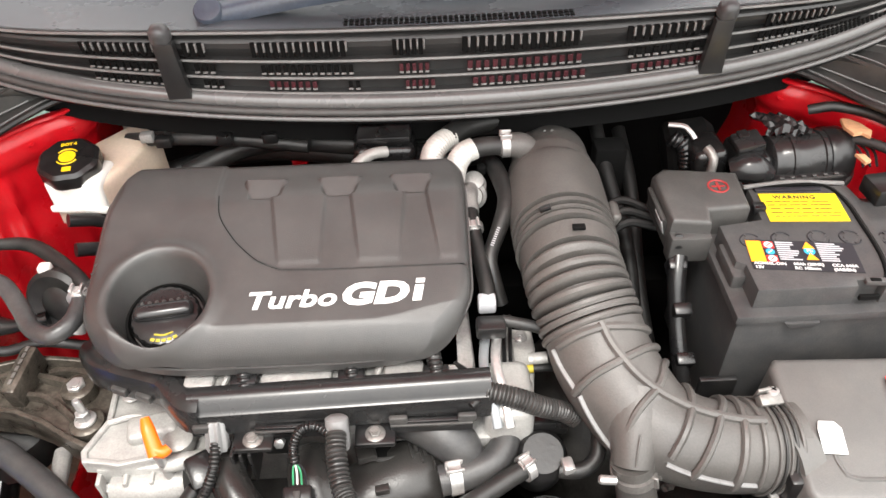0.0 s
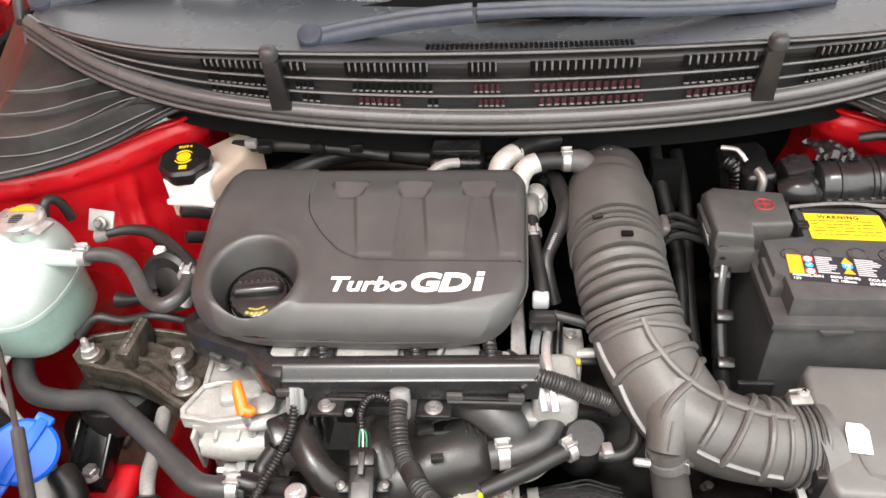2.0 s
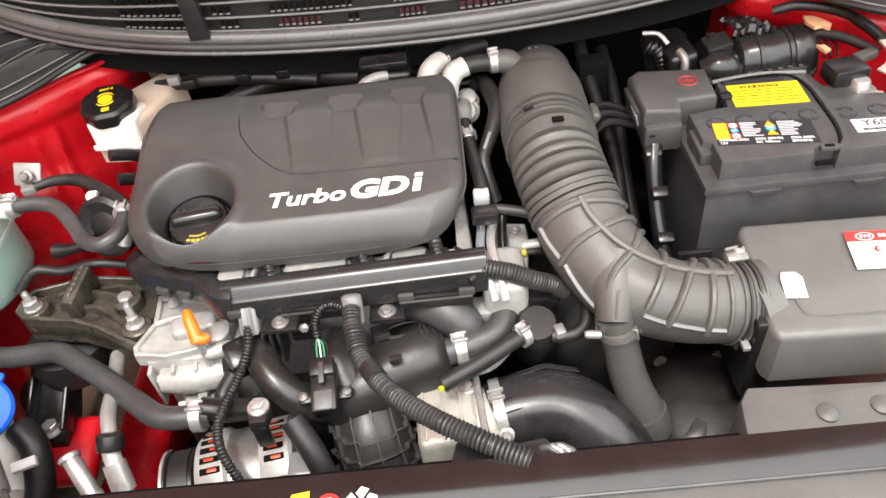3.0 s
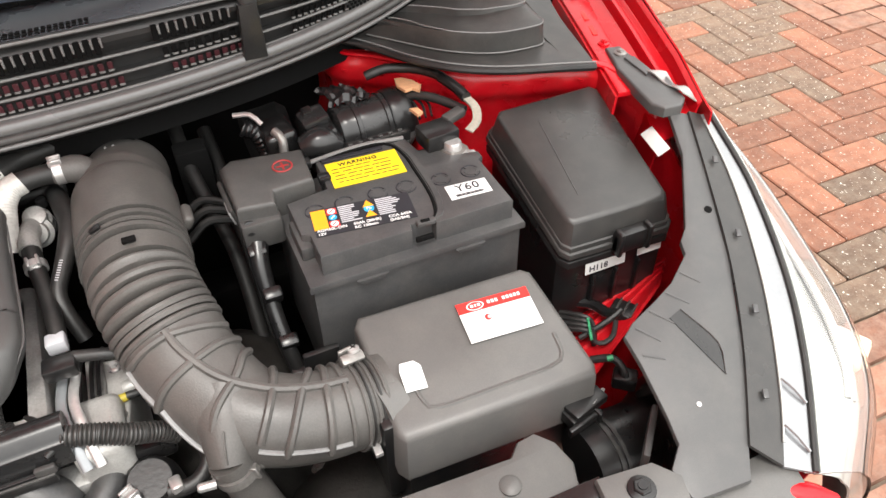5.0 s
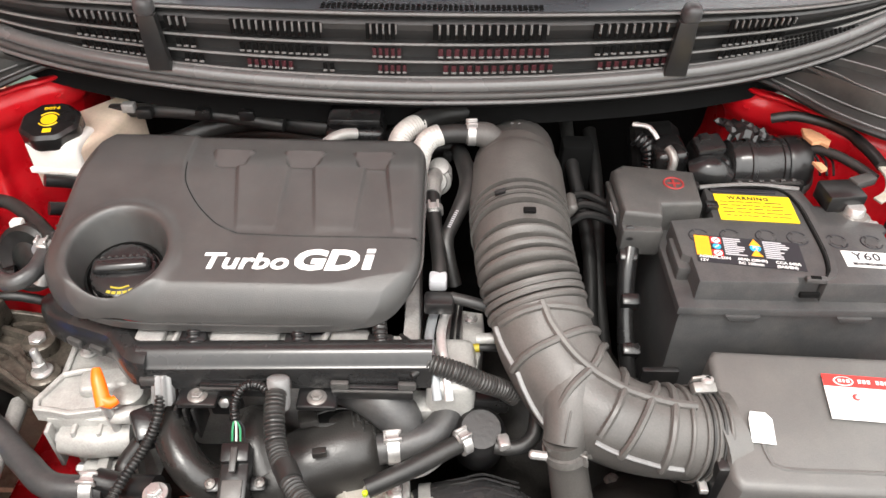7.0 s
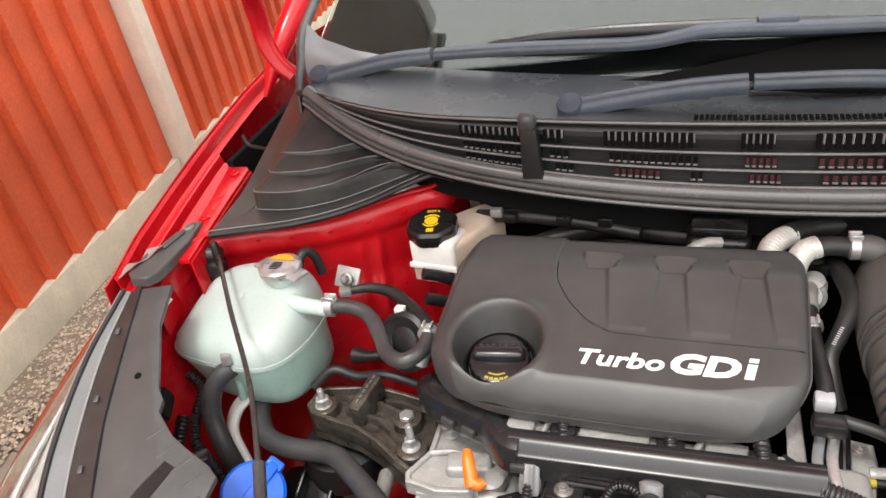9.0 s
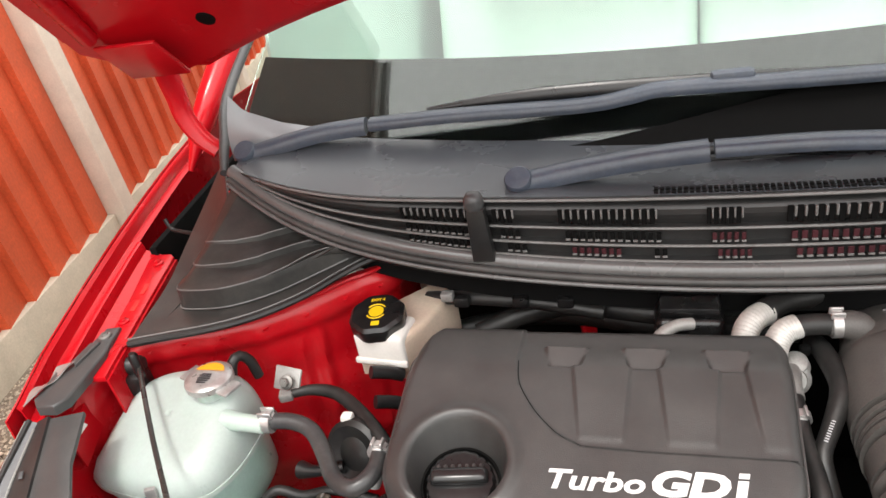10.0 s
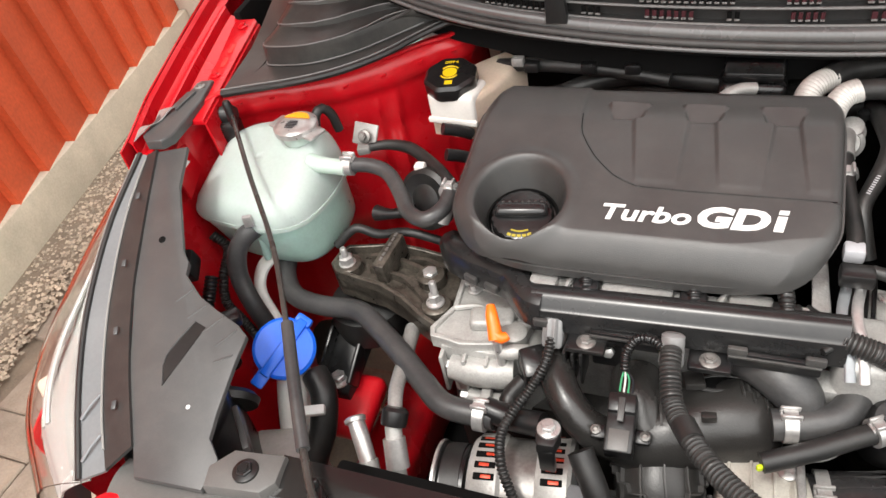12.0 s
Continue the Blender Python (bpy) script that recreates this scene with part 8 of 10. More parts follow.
for q in range(3):
    part("plug_rib", Shape().box((0.0025, 0.024, 0.003), pose(0.6014, 0.4247, 0.5950, 0, 0, -55) @ pose(-0.009 + 0.009 * q, 0, 0.0195), 0.0006, 1), PLASTIC_GREY, pl)
part("plug", Shape().box((0.026, 0.020, 0.018), pose(0.5573, 0.3565, 0.5820, 0, 0, -40), 0.003), PLASTIC, loom)

# ---- coolant tank ----
tank = thing("coolant_tank", (-0.64, 0.60, 0.50), "translucent pale green coolant tank with a metal pressure cap", "coolant tank")


TANK_PLAN = [(-0.746, 0.553), (-0.736, 0.538), (-0.712, 0.526), (-0.672, 0.519), (-0.632, 0.516), (-0.598, 0.520), (-0.577, 0.536), (-0.566, 0.566), (-0.564, 0.606), (-0.568, 0.640), (-0.580, 0.664), (-0.612, 0.676), (-0.660, 0.677), (-0.706, 0.668), (-0.732, 0.640), (-0.744, 0.598)]


def tank_rings(rings):
    """A body from scaled copies of the tank's plan: (height, scale, shift x, shift y)."""
    plan = curve_points([(x, y, 0) for x, y in TANK_PLAN + TANK_PLAN[:1]], 0.008)[:-1]
    n = len(plan)
    cx, cy = -0.652, 0.594
    verts, faces = [], []
    for z, k, dx, dy in rings:
        verts += [(cx + dx + (p[0] - cx) * k, cy + dy + (p[1] - cy) * k, z) for p in plan]
    for i in range(len(rings) - 1):
        for q in range(n):
            a, b2 = i * n + q, i * n + (q + 1) % n
            faces.append((a, b2, b2 + n, a + n))
    faces += [tuple(range(n))[::-1], tuple(range((len(rings) - 1) * n, len(rings) * n))]
    return Shape().add(verts, faces)


def tank_top(u, v):
    """The tank's gently sloping top, rolling over its rounded edge down to the seam."""
    plan = tank_edge
    k = u * (len(plan) - 1)
    q, f = min(int(k), len(plan) - 2), k - min(int(k), len(plan) - 2)
    r = 1 - (1 - v) ** 1.7
    x = -0.652 + (plan[q][0] * (1 - f) + plan[q + 1][0] * f + 0.652) * r
    y = 0.594 + (plan[q][1] * (1 - f) + plan[q + 1][1] * f - 0.594) * r
    crown = 0.747 - 0.34 * max(0, 0.64 - y) - 0.12 * max(0, -0.64 - x) - 0.9 * max(0, -0.68 - x) * max(0, 0.62 - y) * 2
    return (x, y, 0.678 + (crown - 0.678) * max(0.0, 1 - r ** 8.5) ** 0.55)


tank_edge = curve_points([(x, y, 0) for x, y in TANK_PLAN + TANK_PLAN[:1]], 0.006)
part("upper_shell", Shape().sheet(tank_top, 110, 40, 0.002), TANK, tank, "pale frosted upper shell", 60)
part("seam", tank_rings([(0.672, 0.98, 0, 0), (0.673, 1.035, 0, 0), (0.679, 1.035, 0, 0), (0.680, 0.98, 0, 0)]), TANK, tank)
part("lower_shell", tank_rings([(0.594, 0.72, 0.006, 0.014), (0.596, 0.81, 0.006, 0.013), (0.603, 0.86, 0.005, 0.011), (0.618, 0.895, 0.004, 0.008), (0.640, 0.925, 0.002, 0.004), (0.658, 0.955, 0.001, 0), (0.673, 0.975, 0.0, 0)]), TANK_LOW, tank, "lower shell with green coolant showing through", 60)
for k, (x, y) in enumerate(((-0.640, 0.524), (-0.578, 0.560))):
    part("vertical_rib", Shape().tube([(x, y, 0.672), (x - 0.003, y + 0.003, 0.64), (x - 0.008, y + 0.006, 0.612)], 0.005, 10), TANK_LOW, tank)
part("filler_neck", Shape().lathe([(0.021, -0.01), (0.021, 0.010), (0.024, 0.012)], pose(-0.608, 0.628, 0.742), 26), TANK, tank)
cap = part("pressure_cap", Shape().lathe([(0.026, 0.0), (0.0285, 0.002), (0.0285, 0.009), (0.026, 0.0115), (0.018, 0.0125), (0.0, 0.013)], pose(-0.607, 0.627, 0.752), 40), STEEL, tank, "bright metal pressure cap with a printed label")
for s in (-1, 1):
    part("cap_ear", Shape().box((0.018, 0.026, 0.004), pose(-0.607, 0.627, 0.753, 0, 0, -20) @ pose(s * 0.033, 0, 0), 0.0018), STEEL, cap)
part("cap_print", Shape().prism([(0.020 * math.cos(a), 0.020 * math.sin(a)) for a in np.linspace(radians(20), radians(160), 10)], 0, 0.0004, pose(-0.607, 0.627, 0.7655)), LORANGE, cap, "orange warning print")
cp = Shape()
for i in range(5):
    cp.box((0.016 - 0.002 * abs(i - 2), 0.0018, 0.0004), pose(-0.607, 0.612 + 0.0036 * i, 0.7655), 0)
part("cap_text_print", cp, LBLACK, cap)
part("nozzle", Shape().tube([(-0.582, 0.600, 0.722), (-0.560, 0.597, 0.722), (-0.530, 0.596, 0.721)], [0.0125, 0.0105, 0.0100], 18), TANK, tank)
part("bracket_tab", Shape().box((0.040, 0.004, 0.030), pose(-0.556, 0.688, 0.690, -35, 0, -12), 0.002), ALU_PALE, tank, "pale mounting tab")
bolt((-0.550, 0.686, 0.706), tank, 0.006, 0.008, STEEL_DARK, (0, -0.8, 0.5))
part("overflow_hose", Shape().tube([(-0.600, 0.655, 0.735), (-0.599, 0.664, 0.752), (-0.594, 0.674, 0.755), (-0.588, 0.682, 0.742), (-0.586, 0.686, 0.715)], 0.0065, 12), RUBBER, tank)
part("bottom_nozzle", Shape().tube([(-0.630, 0.532, 0.678), (-0.645, 0.514, 0.671)], 0.010, 14), TANK, tank)
part("steel_tie", Shape().box((0.012, 0.006, 0.016), pose(-0.636, 0.512, 0.684, 0, 0, 20), 0.001), STEEL, tank)

hs = thing("tank_return_hose", (-0.46, 0.57, 0.66), "black S-shaped rubber hose from tank to engine with spring clips", "hose")
part("hose_body", Shape().tube([(-0.536, 0.600, 0.722), (-0.500, 0.603, 0.722), (-0.472, 0.595, 0.718), (-0.445, 0.566, 0.712), (-0.425, 0.540, 0.708), (-0.400, 0.528, 0.710), (-0.383, 0.545, 0.714), (-0.384, 0.580, 0.716)], 0.0092, 16, 0.005), HOSE, hs)
clip_band((-0.527, 0.601, 0.722), (1, 0.05, 0), 0.0112, hs, 0.011, STEEL)
clip_band((-0.384, 0.573, 0.716), (0, 1, 0), 0.0112, hs, 0.008, STEEL)
hs2 = thing("heater_hose", (-0.47, 0.67, 0.66), "black rubber hose bending towards the engine cover", "hose")
part("hose_body", Shape().tube([(-0.548, 0.682, 0.690), (-0.520, 0.690, 0.692), (-0.485, 0.685, 0.692), (-0.450, 0.662, 0.690), (-0.415, 0.630, 0.690), (-0.385, 0.60, 0.68)], [0.0055, 0.007, 0.0082, 0.0086, 0.0086, 0.008], 16, 0.005), RUBBER, hs2)
part("tip_clip", Shape().box((0.018, 0.016, 0.012), pose(-0.552, 0.680, 0.684, 0, 0, 20), 0.003), ALU, hs2)
hose("engine_pipe", [(-0.384, 0.585, 0.712), (-0.388, 0.570, 0.70), (-0.396, 0.560, 0.68)], 0.0085, STEEL, "dull metal pipe beside the engine cover", "pipe")
pul = thing("aux_pulley", (-0.42, 0.62, 0.62), "black round pulley cover in the gap beside the engine", "pulley")
part("wheel", Shape().lathe([(0.012, -0.008), (0.036, -0.010), (0.040, -0.004), (0.040, 0.010), (0.034, 0.014), (0.020, 0.010), (0.012, 0.014)], pose(-0.440, 0.625, 0.660, 62, -30, 0), 32), RUBBER, pul)
part("hub", Shape().box((0.014, 0.013, 0.012), pose(-0.452, 0.64, 0.690), 0.003), WHITE, pul)
part("arm", Shape().tube([(-0.455, 0.61, 0.65), (-0.49, 0.604, 0.645), (-0.512, 0.607, 0.642)], [0.008, 0.007, 0.011], 14), PLASTIC, pul)
hose("abs_wire", [(-0.555, 0.56, 0.62), (-0.53, 0.575, 0.64), (-0.50, 0.58, 0.63), (-0.47, 0.60, 0.62), (-0.42, 0.60, 0.61)], 0.006, RUBBER, "thin black wire against the inner wing", "cable")
for y, z, x in ((0.665, 0.700, -0.425), (0.700, 0.715, -0.44)):
    hose("bulkhead_plug", [(x, y, z), (x + 0.018, y + 0.012, z - 0.01), (x + 0.03, y + 0.02, z - 0.02)], 0.008, PLASTIC, "small black plug under the brake reservoir", "plug")

low_hose = thing("radiator_hose", (-0.45, 0.45, 0.52), "long black rubber radiator hose across the bay", "hose")
part("hose_body", Shape().tube([(-0.640, 0.556, 0.588), (-0.633, 0.533, 0.578), (-0.608, 0.508, 0.570), (-0.565, 0.498, 0.570), (-0.505, 0.493, 0.576), (-0.465, 0.470, 0.576), (-0.420, 0.437, 0.576), (-0.381, 0.406, 0.574), (-0.345, 0.382, 0.574), (-0.290, 0.380, 0.574)], 0.0134, 20, 0.006), HOSE, low_hose)
clip_band((-0.304, 0.380, 0.574), (1, 0, 0), 0.0162, low_hose, 0.012, STEEL)
part("top_clip", Shape().box((0.022, 0.014, 0.010), pose(-0.640, 0.550, 0.598, 0, 0, 20), 0.002), STEEL, low_hose)
drop = thing("overflow_hose", (-0.68, 0.48, 0.5), "black hose dropping from the tank's front", "hose")
part("hose_body", Shape().tube([(-0.638, 0.520, 0.674), (-0.651, 0.509, 0.666), (-0.664, 0.498, 0.645), (-0.667, 0.488, 0.614), (-0.655, 0.478, 0.576), (-0.642, 0.474, 0.530), (-0.62, 0.46, 0.47)], 0.0125, 18, 0.006), HOSE, drop)
hose("lamp_loom", [(-0.70, 0.475, 0.62), (-0.695, 0.450, 0.605), (-0.69, 0.42, 0.585), (-0.66, 0.40, 0.57), (-0.63, 0.39, 0.56)], 0.008, PLASTIC, "black corrugated loom behind the headlamp", "cable", ridge=(0.005, 0.0009))
hose("wing_loom", [(-0.728, 0.532, 0.640), (-0.708, 0.528, 0.622), (-0.704, 0.498, 0.602), (-0.700, 0.478, 0.572), (-0.678, 0.470, 0.550), (-0.660, 0.465, 0.520)], 0.0062, RUBBER, "thin black corrugated loom down the red inner wing", "cable", ridge=(0.004, 0.0007))
lp = thing("lamp_plug", (-0.66, 0.40, 0.6), "black plugs and clips behind the headlamp panel", "plug")
part("body", Shape().box((0.04, 0.035, 0.03), pose(-0.72, 0.46, 0.64, 20, 0, 20), 0.005), PLASTIC, lp)
part("body", Shape().box((0.035, 0.03, 0.025), pose(-0.615, 0.365, 0.62, 15, 0, 35), 0.005), PLASTIC, lp)
part("body", Shape().box((0.06, 0.02, 0.02), pose(-0.64, 0.40, 0.615, 10, 0, 40), 0.005), PLASTIC, lp)

# washer filler
wash = thing("washer_filler", (-0.57, 0.40, 0.42), "white washer filler neck with a blue flip cap", "washer filler")
part("neck", Shape().tube([(-0.580, 0.430, 0.535), (-0.575, 0.400, 0.50), (-0.565, 0.365, 0.45), (-0.56, 0.34, 0.40)], [0.022, 0.021, 0.022, 0.024], 22), WHITE, wash)
part("upper_bracket", Shape().tube([(-0.650, 0.545, 0.606), (-0.666, 0.528, 0.588), (-0.668, 0.512, 0.562), (-0.645, 0.495, 0.532), (-0.59, 0.45, 0.505)], [0.012, 0.013, 0.013, 0.013, 0.016], 14, flat=0.6), WHITE, wash)
cm = Matrix.Translation((-0.575, 0.420, 0.570)) @ pose(0, 0, 0, 30, 18, 20) @ Matrix.Scale(1.06, 4)
part("flip_cap", Shape().lathe([(0.034, -0.004), (0.0365, 0.0), (0.0365, 0.006), (0.033, 0.009), (0.0, 0.0105)], cm, 40), BLUE, wash, "bright blue flip cap")
part("cap_ridge", Shape().box((0.078, 0.013, 0.008), cm @ pose(0, 0, 0.006, 0, 0, 62), 0.003), BLUE, wash)
part("cap_tab", Shape().box((0.016, 0.028, 0.007), cm @ pose(-0.020, -0.034, 0.0, 0, 0, 152), 0.003), BLUE, wash)
part("cap_hinge", Shape().box((0.02, 0.012, 0.012), cm @ pose(0.018, 0.034, 0.0, 0, 0, -28), 0.003), BLUE, wash)

# strut, brackets and air-conditioning lines low down
sb = thing("strut_bracket", (-0.545, 0.47, 0.40), "black pressed bracket bolted to the red chassis", "bracket")
part("plate", Shape().prism([(-0.565, 0.440), (-0.525, 0.440), (-0.515, 0.52), (-0.52, 0.56), (-0.57, 0.56), (-0.575, 0.50)], 0.455, 0.472, bevel=0.004, slope=lambda x, y: 0.5 * (y - 0.45)), PLASTIC, sb)
for x in (-0.568, -0.522):
    part("flange", Shape().box((0.006, 0.11, 0.03), pose(x, 0.505, 0.485, 26), 0.002), PLASTIC, sb)
bolt((-0.543, 0.455, 0.474), sb, 0.0095, 0.012, STEEL)
part("red_foot", Shape().box((0.10, 0.09, 0.03), pose(-0.54, 0.445, 0.425, 12), 0.012, 3), RED_IN, sb)
hose("side_hose", [(-0.545, 0.42, 0.53), (-0.525, 0.40, 0.52), (-0.52, 0.37, 0.49), (-0.525, 0.33, 0.45), (-0.49, 0.28, 0.40)], 0.017, RUBBER, "black rubber hose dropping behind the filler")
single("hose_label", Shape().box((0.028, 0.012, 0.010), pose(-0.522, 0.372, 0.522, 20, 0, 20), 0.002), PAPER, "small white tag on a hose", "tag")
for k, (x, y, z, tip) in enumerate(((-0.431, 0.325, 0.553, True), (-0.389, 0.344, 0.577, False))):
    ac = thing("air_conditioning_line", (x, y, 0.42), "pale aluminium air-conditioning line with service port", "pipe", "air conditioning lines")
    if tip:
        part("port", Shape().tube([(x - 0.012, y + 0.022, z + 0.012), (x - 0.004, y + 0.012, z + 0.004), (x + 0.012, y - 0.010, z - 0.016)], [0.0092, 0.0098, 0.0095], 18), STEEL, ac)
        part("port_rim", Shape().lathe([(0.0118, -0.004), (0.0124, 0.0), (0.010, 0.002)], Matrix.Translation((x - 0.013, y + 0.023, z + 0.0135)) @ Vector((0, 0, 1)).rotation_difference(Vector((-0.5, 0.7, 0.5))).to_matrix().to_4x4(), 22), STEEL, ac)
        part("fitting", Shape().tube([(x + 0.010, y - 0.008, z - 0.014), (x + 0.024, y - 0.030, z - 0.038)], [0.0118, 0.0112], 12), ALU_PALE, ac)
        part("line", Shape().tube([(x + 0.022, y - 0.028, z - 0.036), (x + 0.036, y - 0.055, z - 0.07), (x + 0.045, y - 0.08, z - 0.12), (x + 0.05, y - 0.10, z - 0.17)], 0.008, 14), ALU_PALE, ac)
    else:
        part("upper_line", Shape().tube([(x - 0.045, y + 0.15, z - 0.02), (x - 0.030, y + 0.09, z - 0.01), (x - 0.018, y + 0.045, z + 0.002), (x - 0.006, y + 0.01, z)], [0.0095, 0.009, 0.0085, 0.008], 16), ALU, ac)
        part("collar_tube", Shape().tube([(x - 0.010, y + 0.016, z + 0.006), (x - 0.003, y - 0.004, z - 0.008), (x + 0.004, y - 0.022, z - 0.030)], 0.0095, 14), ALU_PALE, ac)
        part("black_cap", Shape().lathe([(0.0135, 0), (0.0145, 0.004), (0.0145, 0.016), (0.011, 0.02)], pose(x - 0.004, y + 0.000, z - 0.002, -50), 20), PLASTIC, ac)
        part("fitting", Shape().tube([(x - 0.002, y - 0.008, z - 0.012), (x + 0.006, y - 0.028, z - 0.036)], [0.0125, 0.0130], 12), STEEL, ac)
        part("line", Shape().tube([(x + 0.004, y - 0.024, z - 0.032), (x + 0.014, y - 0.050, z - 0.07), (x + 0.018, y - 0.07, z - 0.12), (x + 0.02, y - 0.09, z - 0.17)], 0.0090, 14), ALU_PALE, ac)
single("washer_bottle", Shape().box((0.115, 0.100, 0.16), pose(-0.572, 0.325, 0.335, 0, 0, 18), 0.030, 4, 0.85), AMBER_PALE, "pale translucent washer bottle low behind the headlamp", "bottle")

# ---- engine mount ----
mount = thing("engine_mount", (-0.47, 0.54, 0.50), "dirty cast metal engine mount bracket with three bolts", "engine mount")
part("rubber_bush", Shape().lathe([(0.052, 0.0), (0.056, 0.02), (0.053, 0.044), (0.042, 0.052)], pose(-0.522, 0.545, 0.500), 34), RUBBER, mount)
arm_o = [(-0.5586, 0.540), (-0.557, 0.564), (-0.549, 0.577), (-0.510, 0.586), (-0.487, 0.594), (-0.450, 0.593), (-0.420, 0.592), (-0.396, 0.582), (-0.380, 0.552), (-0.372, 0.506), (-0.374, 0.486), (-0.394, 0.477), (-0.418, 0.487), (-0.445, 0.503), (-0.477, 0.515), (-0.514, 0.520), (-0.544, 0.526)]


def arm_slope(x, y):
    return 0.020 * math.sin((x + 0.585) * 14) * 0.5 - 0.10 * (x + 0.53)


part("bracket_arm", Shape().prism(arm_o, 0.570, 0.589, bevel=0.002, seg=2, slope=arm_slope), ALU_DARK, mount)
part("edge_flange", Shape().ring_wall(arm_o, 0.0055, 0.560, 0.601, arm_slope), ALU_DARK, mount, "raised cast flange round the bracket", 30)
for line in ([(-0.512, 0.566), (-0.490, 0.570), (-0.462, 0.566), (-0.436, 0.560)], [(-0.505, 0.548), (-0.478, 0.543), (-0.452, 0.538), (-0.428, 0.522), (-0.412, 0.508)], [(-0.462, 0.572), (-0.440, 0.577), (-0.412, 0.572)]):
    part("web_rib", Shape().sweep([(x, y, 0.590 + arm_slope(x, y)) for x, y in line], [(0.004, -0.006), (0.0028, 0.008), (-0.0028, 0.008), (-0.004, -0.006)], 0.006), ALU_DARK, mount)
for bx, by in ((-0.535, 0.543), (-0.424, 0.552), (-0.401, 0.508)):
    part("bolt_pad", Shape().lathe([(0.019, -0.02), (0.018, 0.004), (0.015, 0.006)], pose(bx, by, 0.596 + arm_slope(bx, by)), 20), ALU_DARK, mount)
part("stop_block", Shape().box((0.017, 0.060, 0.034), pose(-0.480, 0.562, 0.592, 6, 0, -6), 0.003), ALU_DARK, mount, "upright cast stop block")
cw = Shape()
for i in range(6):
    cw.box((0.0035, 0.006, 0.001), pose(-0.480, 0.562, 0.6258, 6, 0, -6) @ pose(0.0, -0.021 + 0.0085 * i, 0.001), 0)
part("cast_mark", cw, STEEL_DARK, mount)
for (x, y, z), r in (((-0.535, 0.543, 0.606), 0.0095), ((-0.424, 0.552, 0.590), 0.0100), ((-0.401, 0.508, 0.596), 0.0075)):
    bolt((x, y, z), mount, r, 0.014, STEEL)
part("stud", Shape().lathe([(0.0045, 0), (0.0045, 0.030), (0.003, 0.032)], pose(-0.400, 0.509, 0.598), 12), STEEL, mount)
part("stud", Shape().lathe([(0.0045, 0), (0.0045, 0.026), (0.003, 0.028)], pose(-0.535, 0.543, 0.606), 12), STEEL, mount)

# ---- brake fluid reservoir ----
bres = thing("brake_fluid_reservoir", (-0.43, 0.77, 0.68), "pale plastic brake fluid reservoir with a black eight-sided cap", "reservoir")
part("body", Shape().prism([(-0.470, 0.738), (-0.402, 0.730), (-0.385, 0.765), (-0.365, 0.84), (-0.40, 0.862), (-0.455, 0.80)], 0.680, 0.742, bevel=0.008, seg=3), AMBER, bres, "yellowed reservoir body")
part("front_cup", Shape().box((0.068, 0.05, 0.045), pose(-0.434, 0.752, 0.703, 0, 0, -6), 0.007, 3), WHITE, bres)
part("lip", Shape().box((0.072, 0.006, 0.008), pose(-0.436, 0.727, 0.705, 0, 0, -6), 0.002), WHITE, bres)
bcm = pose(-0.441, 0.757, 0.744, 8, 0, 10)
bc = part("cap", Shape().lathe([(0.034, 0), (0.036, 0.003), (0.036, 0.018), (0.032, 0.022), (0.0, 0.0225)], bcm, 40, (8, 0.0022, 0.030)), PLASTIC, bres, "black cap with yellow symbols")
yr = Shape().lathe([(0.0095, 0), (0.0095, 0.0006)], bcm @ pose(0, 0, 0.0222), 24)
yr.tube([(0.0125 * math.cos(a), 0.0125 * math.sin(a), 0.0226) for a in np.linspace(0.6, 2.5, 8)], 0.0009, 6, 0.003, m=bcm).tube([(0.0125 * math.cos(a), 0.0125 * math.sin(a), 0.0226) for a in np.linspace(3.7, 5.7, 8)], 0.0009, 6, 0.003, m=bcm)
yr.box((0.010, 0.007, 0.0006), bcm @ pose(0.001, -0.021, 0.0222), 0)
part("yellow_symbol", yr, YELLOW, bc)
part("cap_text", letters("DOT 4", 0.0060, bcm @ pose(0, 0.0195, 0.0224), 0.0002, 0.0003, align="CENTER"), YELLOW, bc)
hose("reservoir_pipe", [(-0.40, 0.735, 0.70), (-0.395, 0.72, 0.68), (-0.405, 0.71, 0.64)], 0.003, RUBBER, "thin pipe under the brake reservoir", "pipe")
bkp = thing("bulkhead_loom", (-0.30, 0.82, 0.68), "dark loom with clips along the bulkhead", "cable")
part("conduit", Shape().tube([(-0.40, 0.83, 0.735), (-0.33, 0.815, 0.745), (-0.25, 0.81, 0.742), (-0.17, 0.80, 0.735)], 0.009, 12), RUBBER, bkp)
for x in (-0.345, -0.27, -0.215):
    part("clip", Shape().box((0.020, 0.014, 0.014), pose(x, 0.803, 0.742), 0.003), PLASTIC, bkp)
part("clip_nut", Shape().box((0.016, 0.012, 0.012), pose(-0.362, 0.800, 0.752), 0.002), ALU, bkp)

# ---- prop rod in its clip ----
rod = thing("prop_rod", (-0.70, 0.62, 0.72), "thin black prop rod with a foam grip lying across the bay", "prop rod")
ROD_LINE = [(-0.712, 0.640, 0.766), (-0.625, 0.535, 0.752), (-0.536, 0.432, 0.738), (-0.475, 0.345, 0.724), (-0.447, 0.301, 0.715)]
part("rod", Shape().tube(ROD_LINE, 0.0030, 10, 0.02), ROD, rod)
part("grip", Shape().tube([(-0.472, 0.342, 0.723), (-0.435, 0.282, 0.710), (-0.402, 0.230, 0.697)], 0.0064, 14, 0.01), HOSE, rod, "grey foam grip sleeve")
part("rod_end", Shape().tube([(-0.408, 0.239, 0.699), (-0.380, 0.200, 0.694), (-0.350, 0.170, 0.695)], 0.0036, 10), ROD, rod)
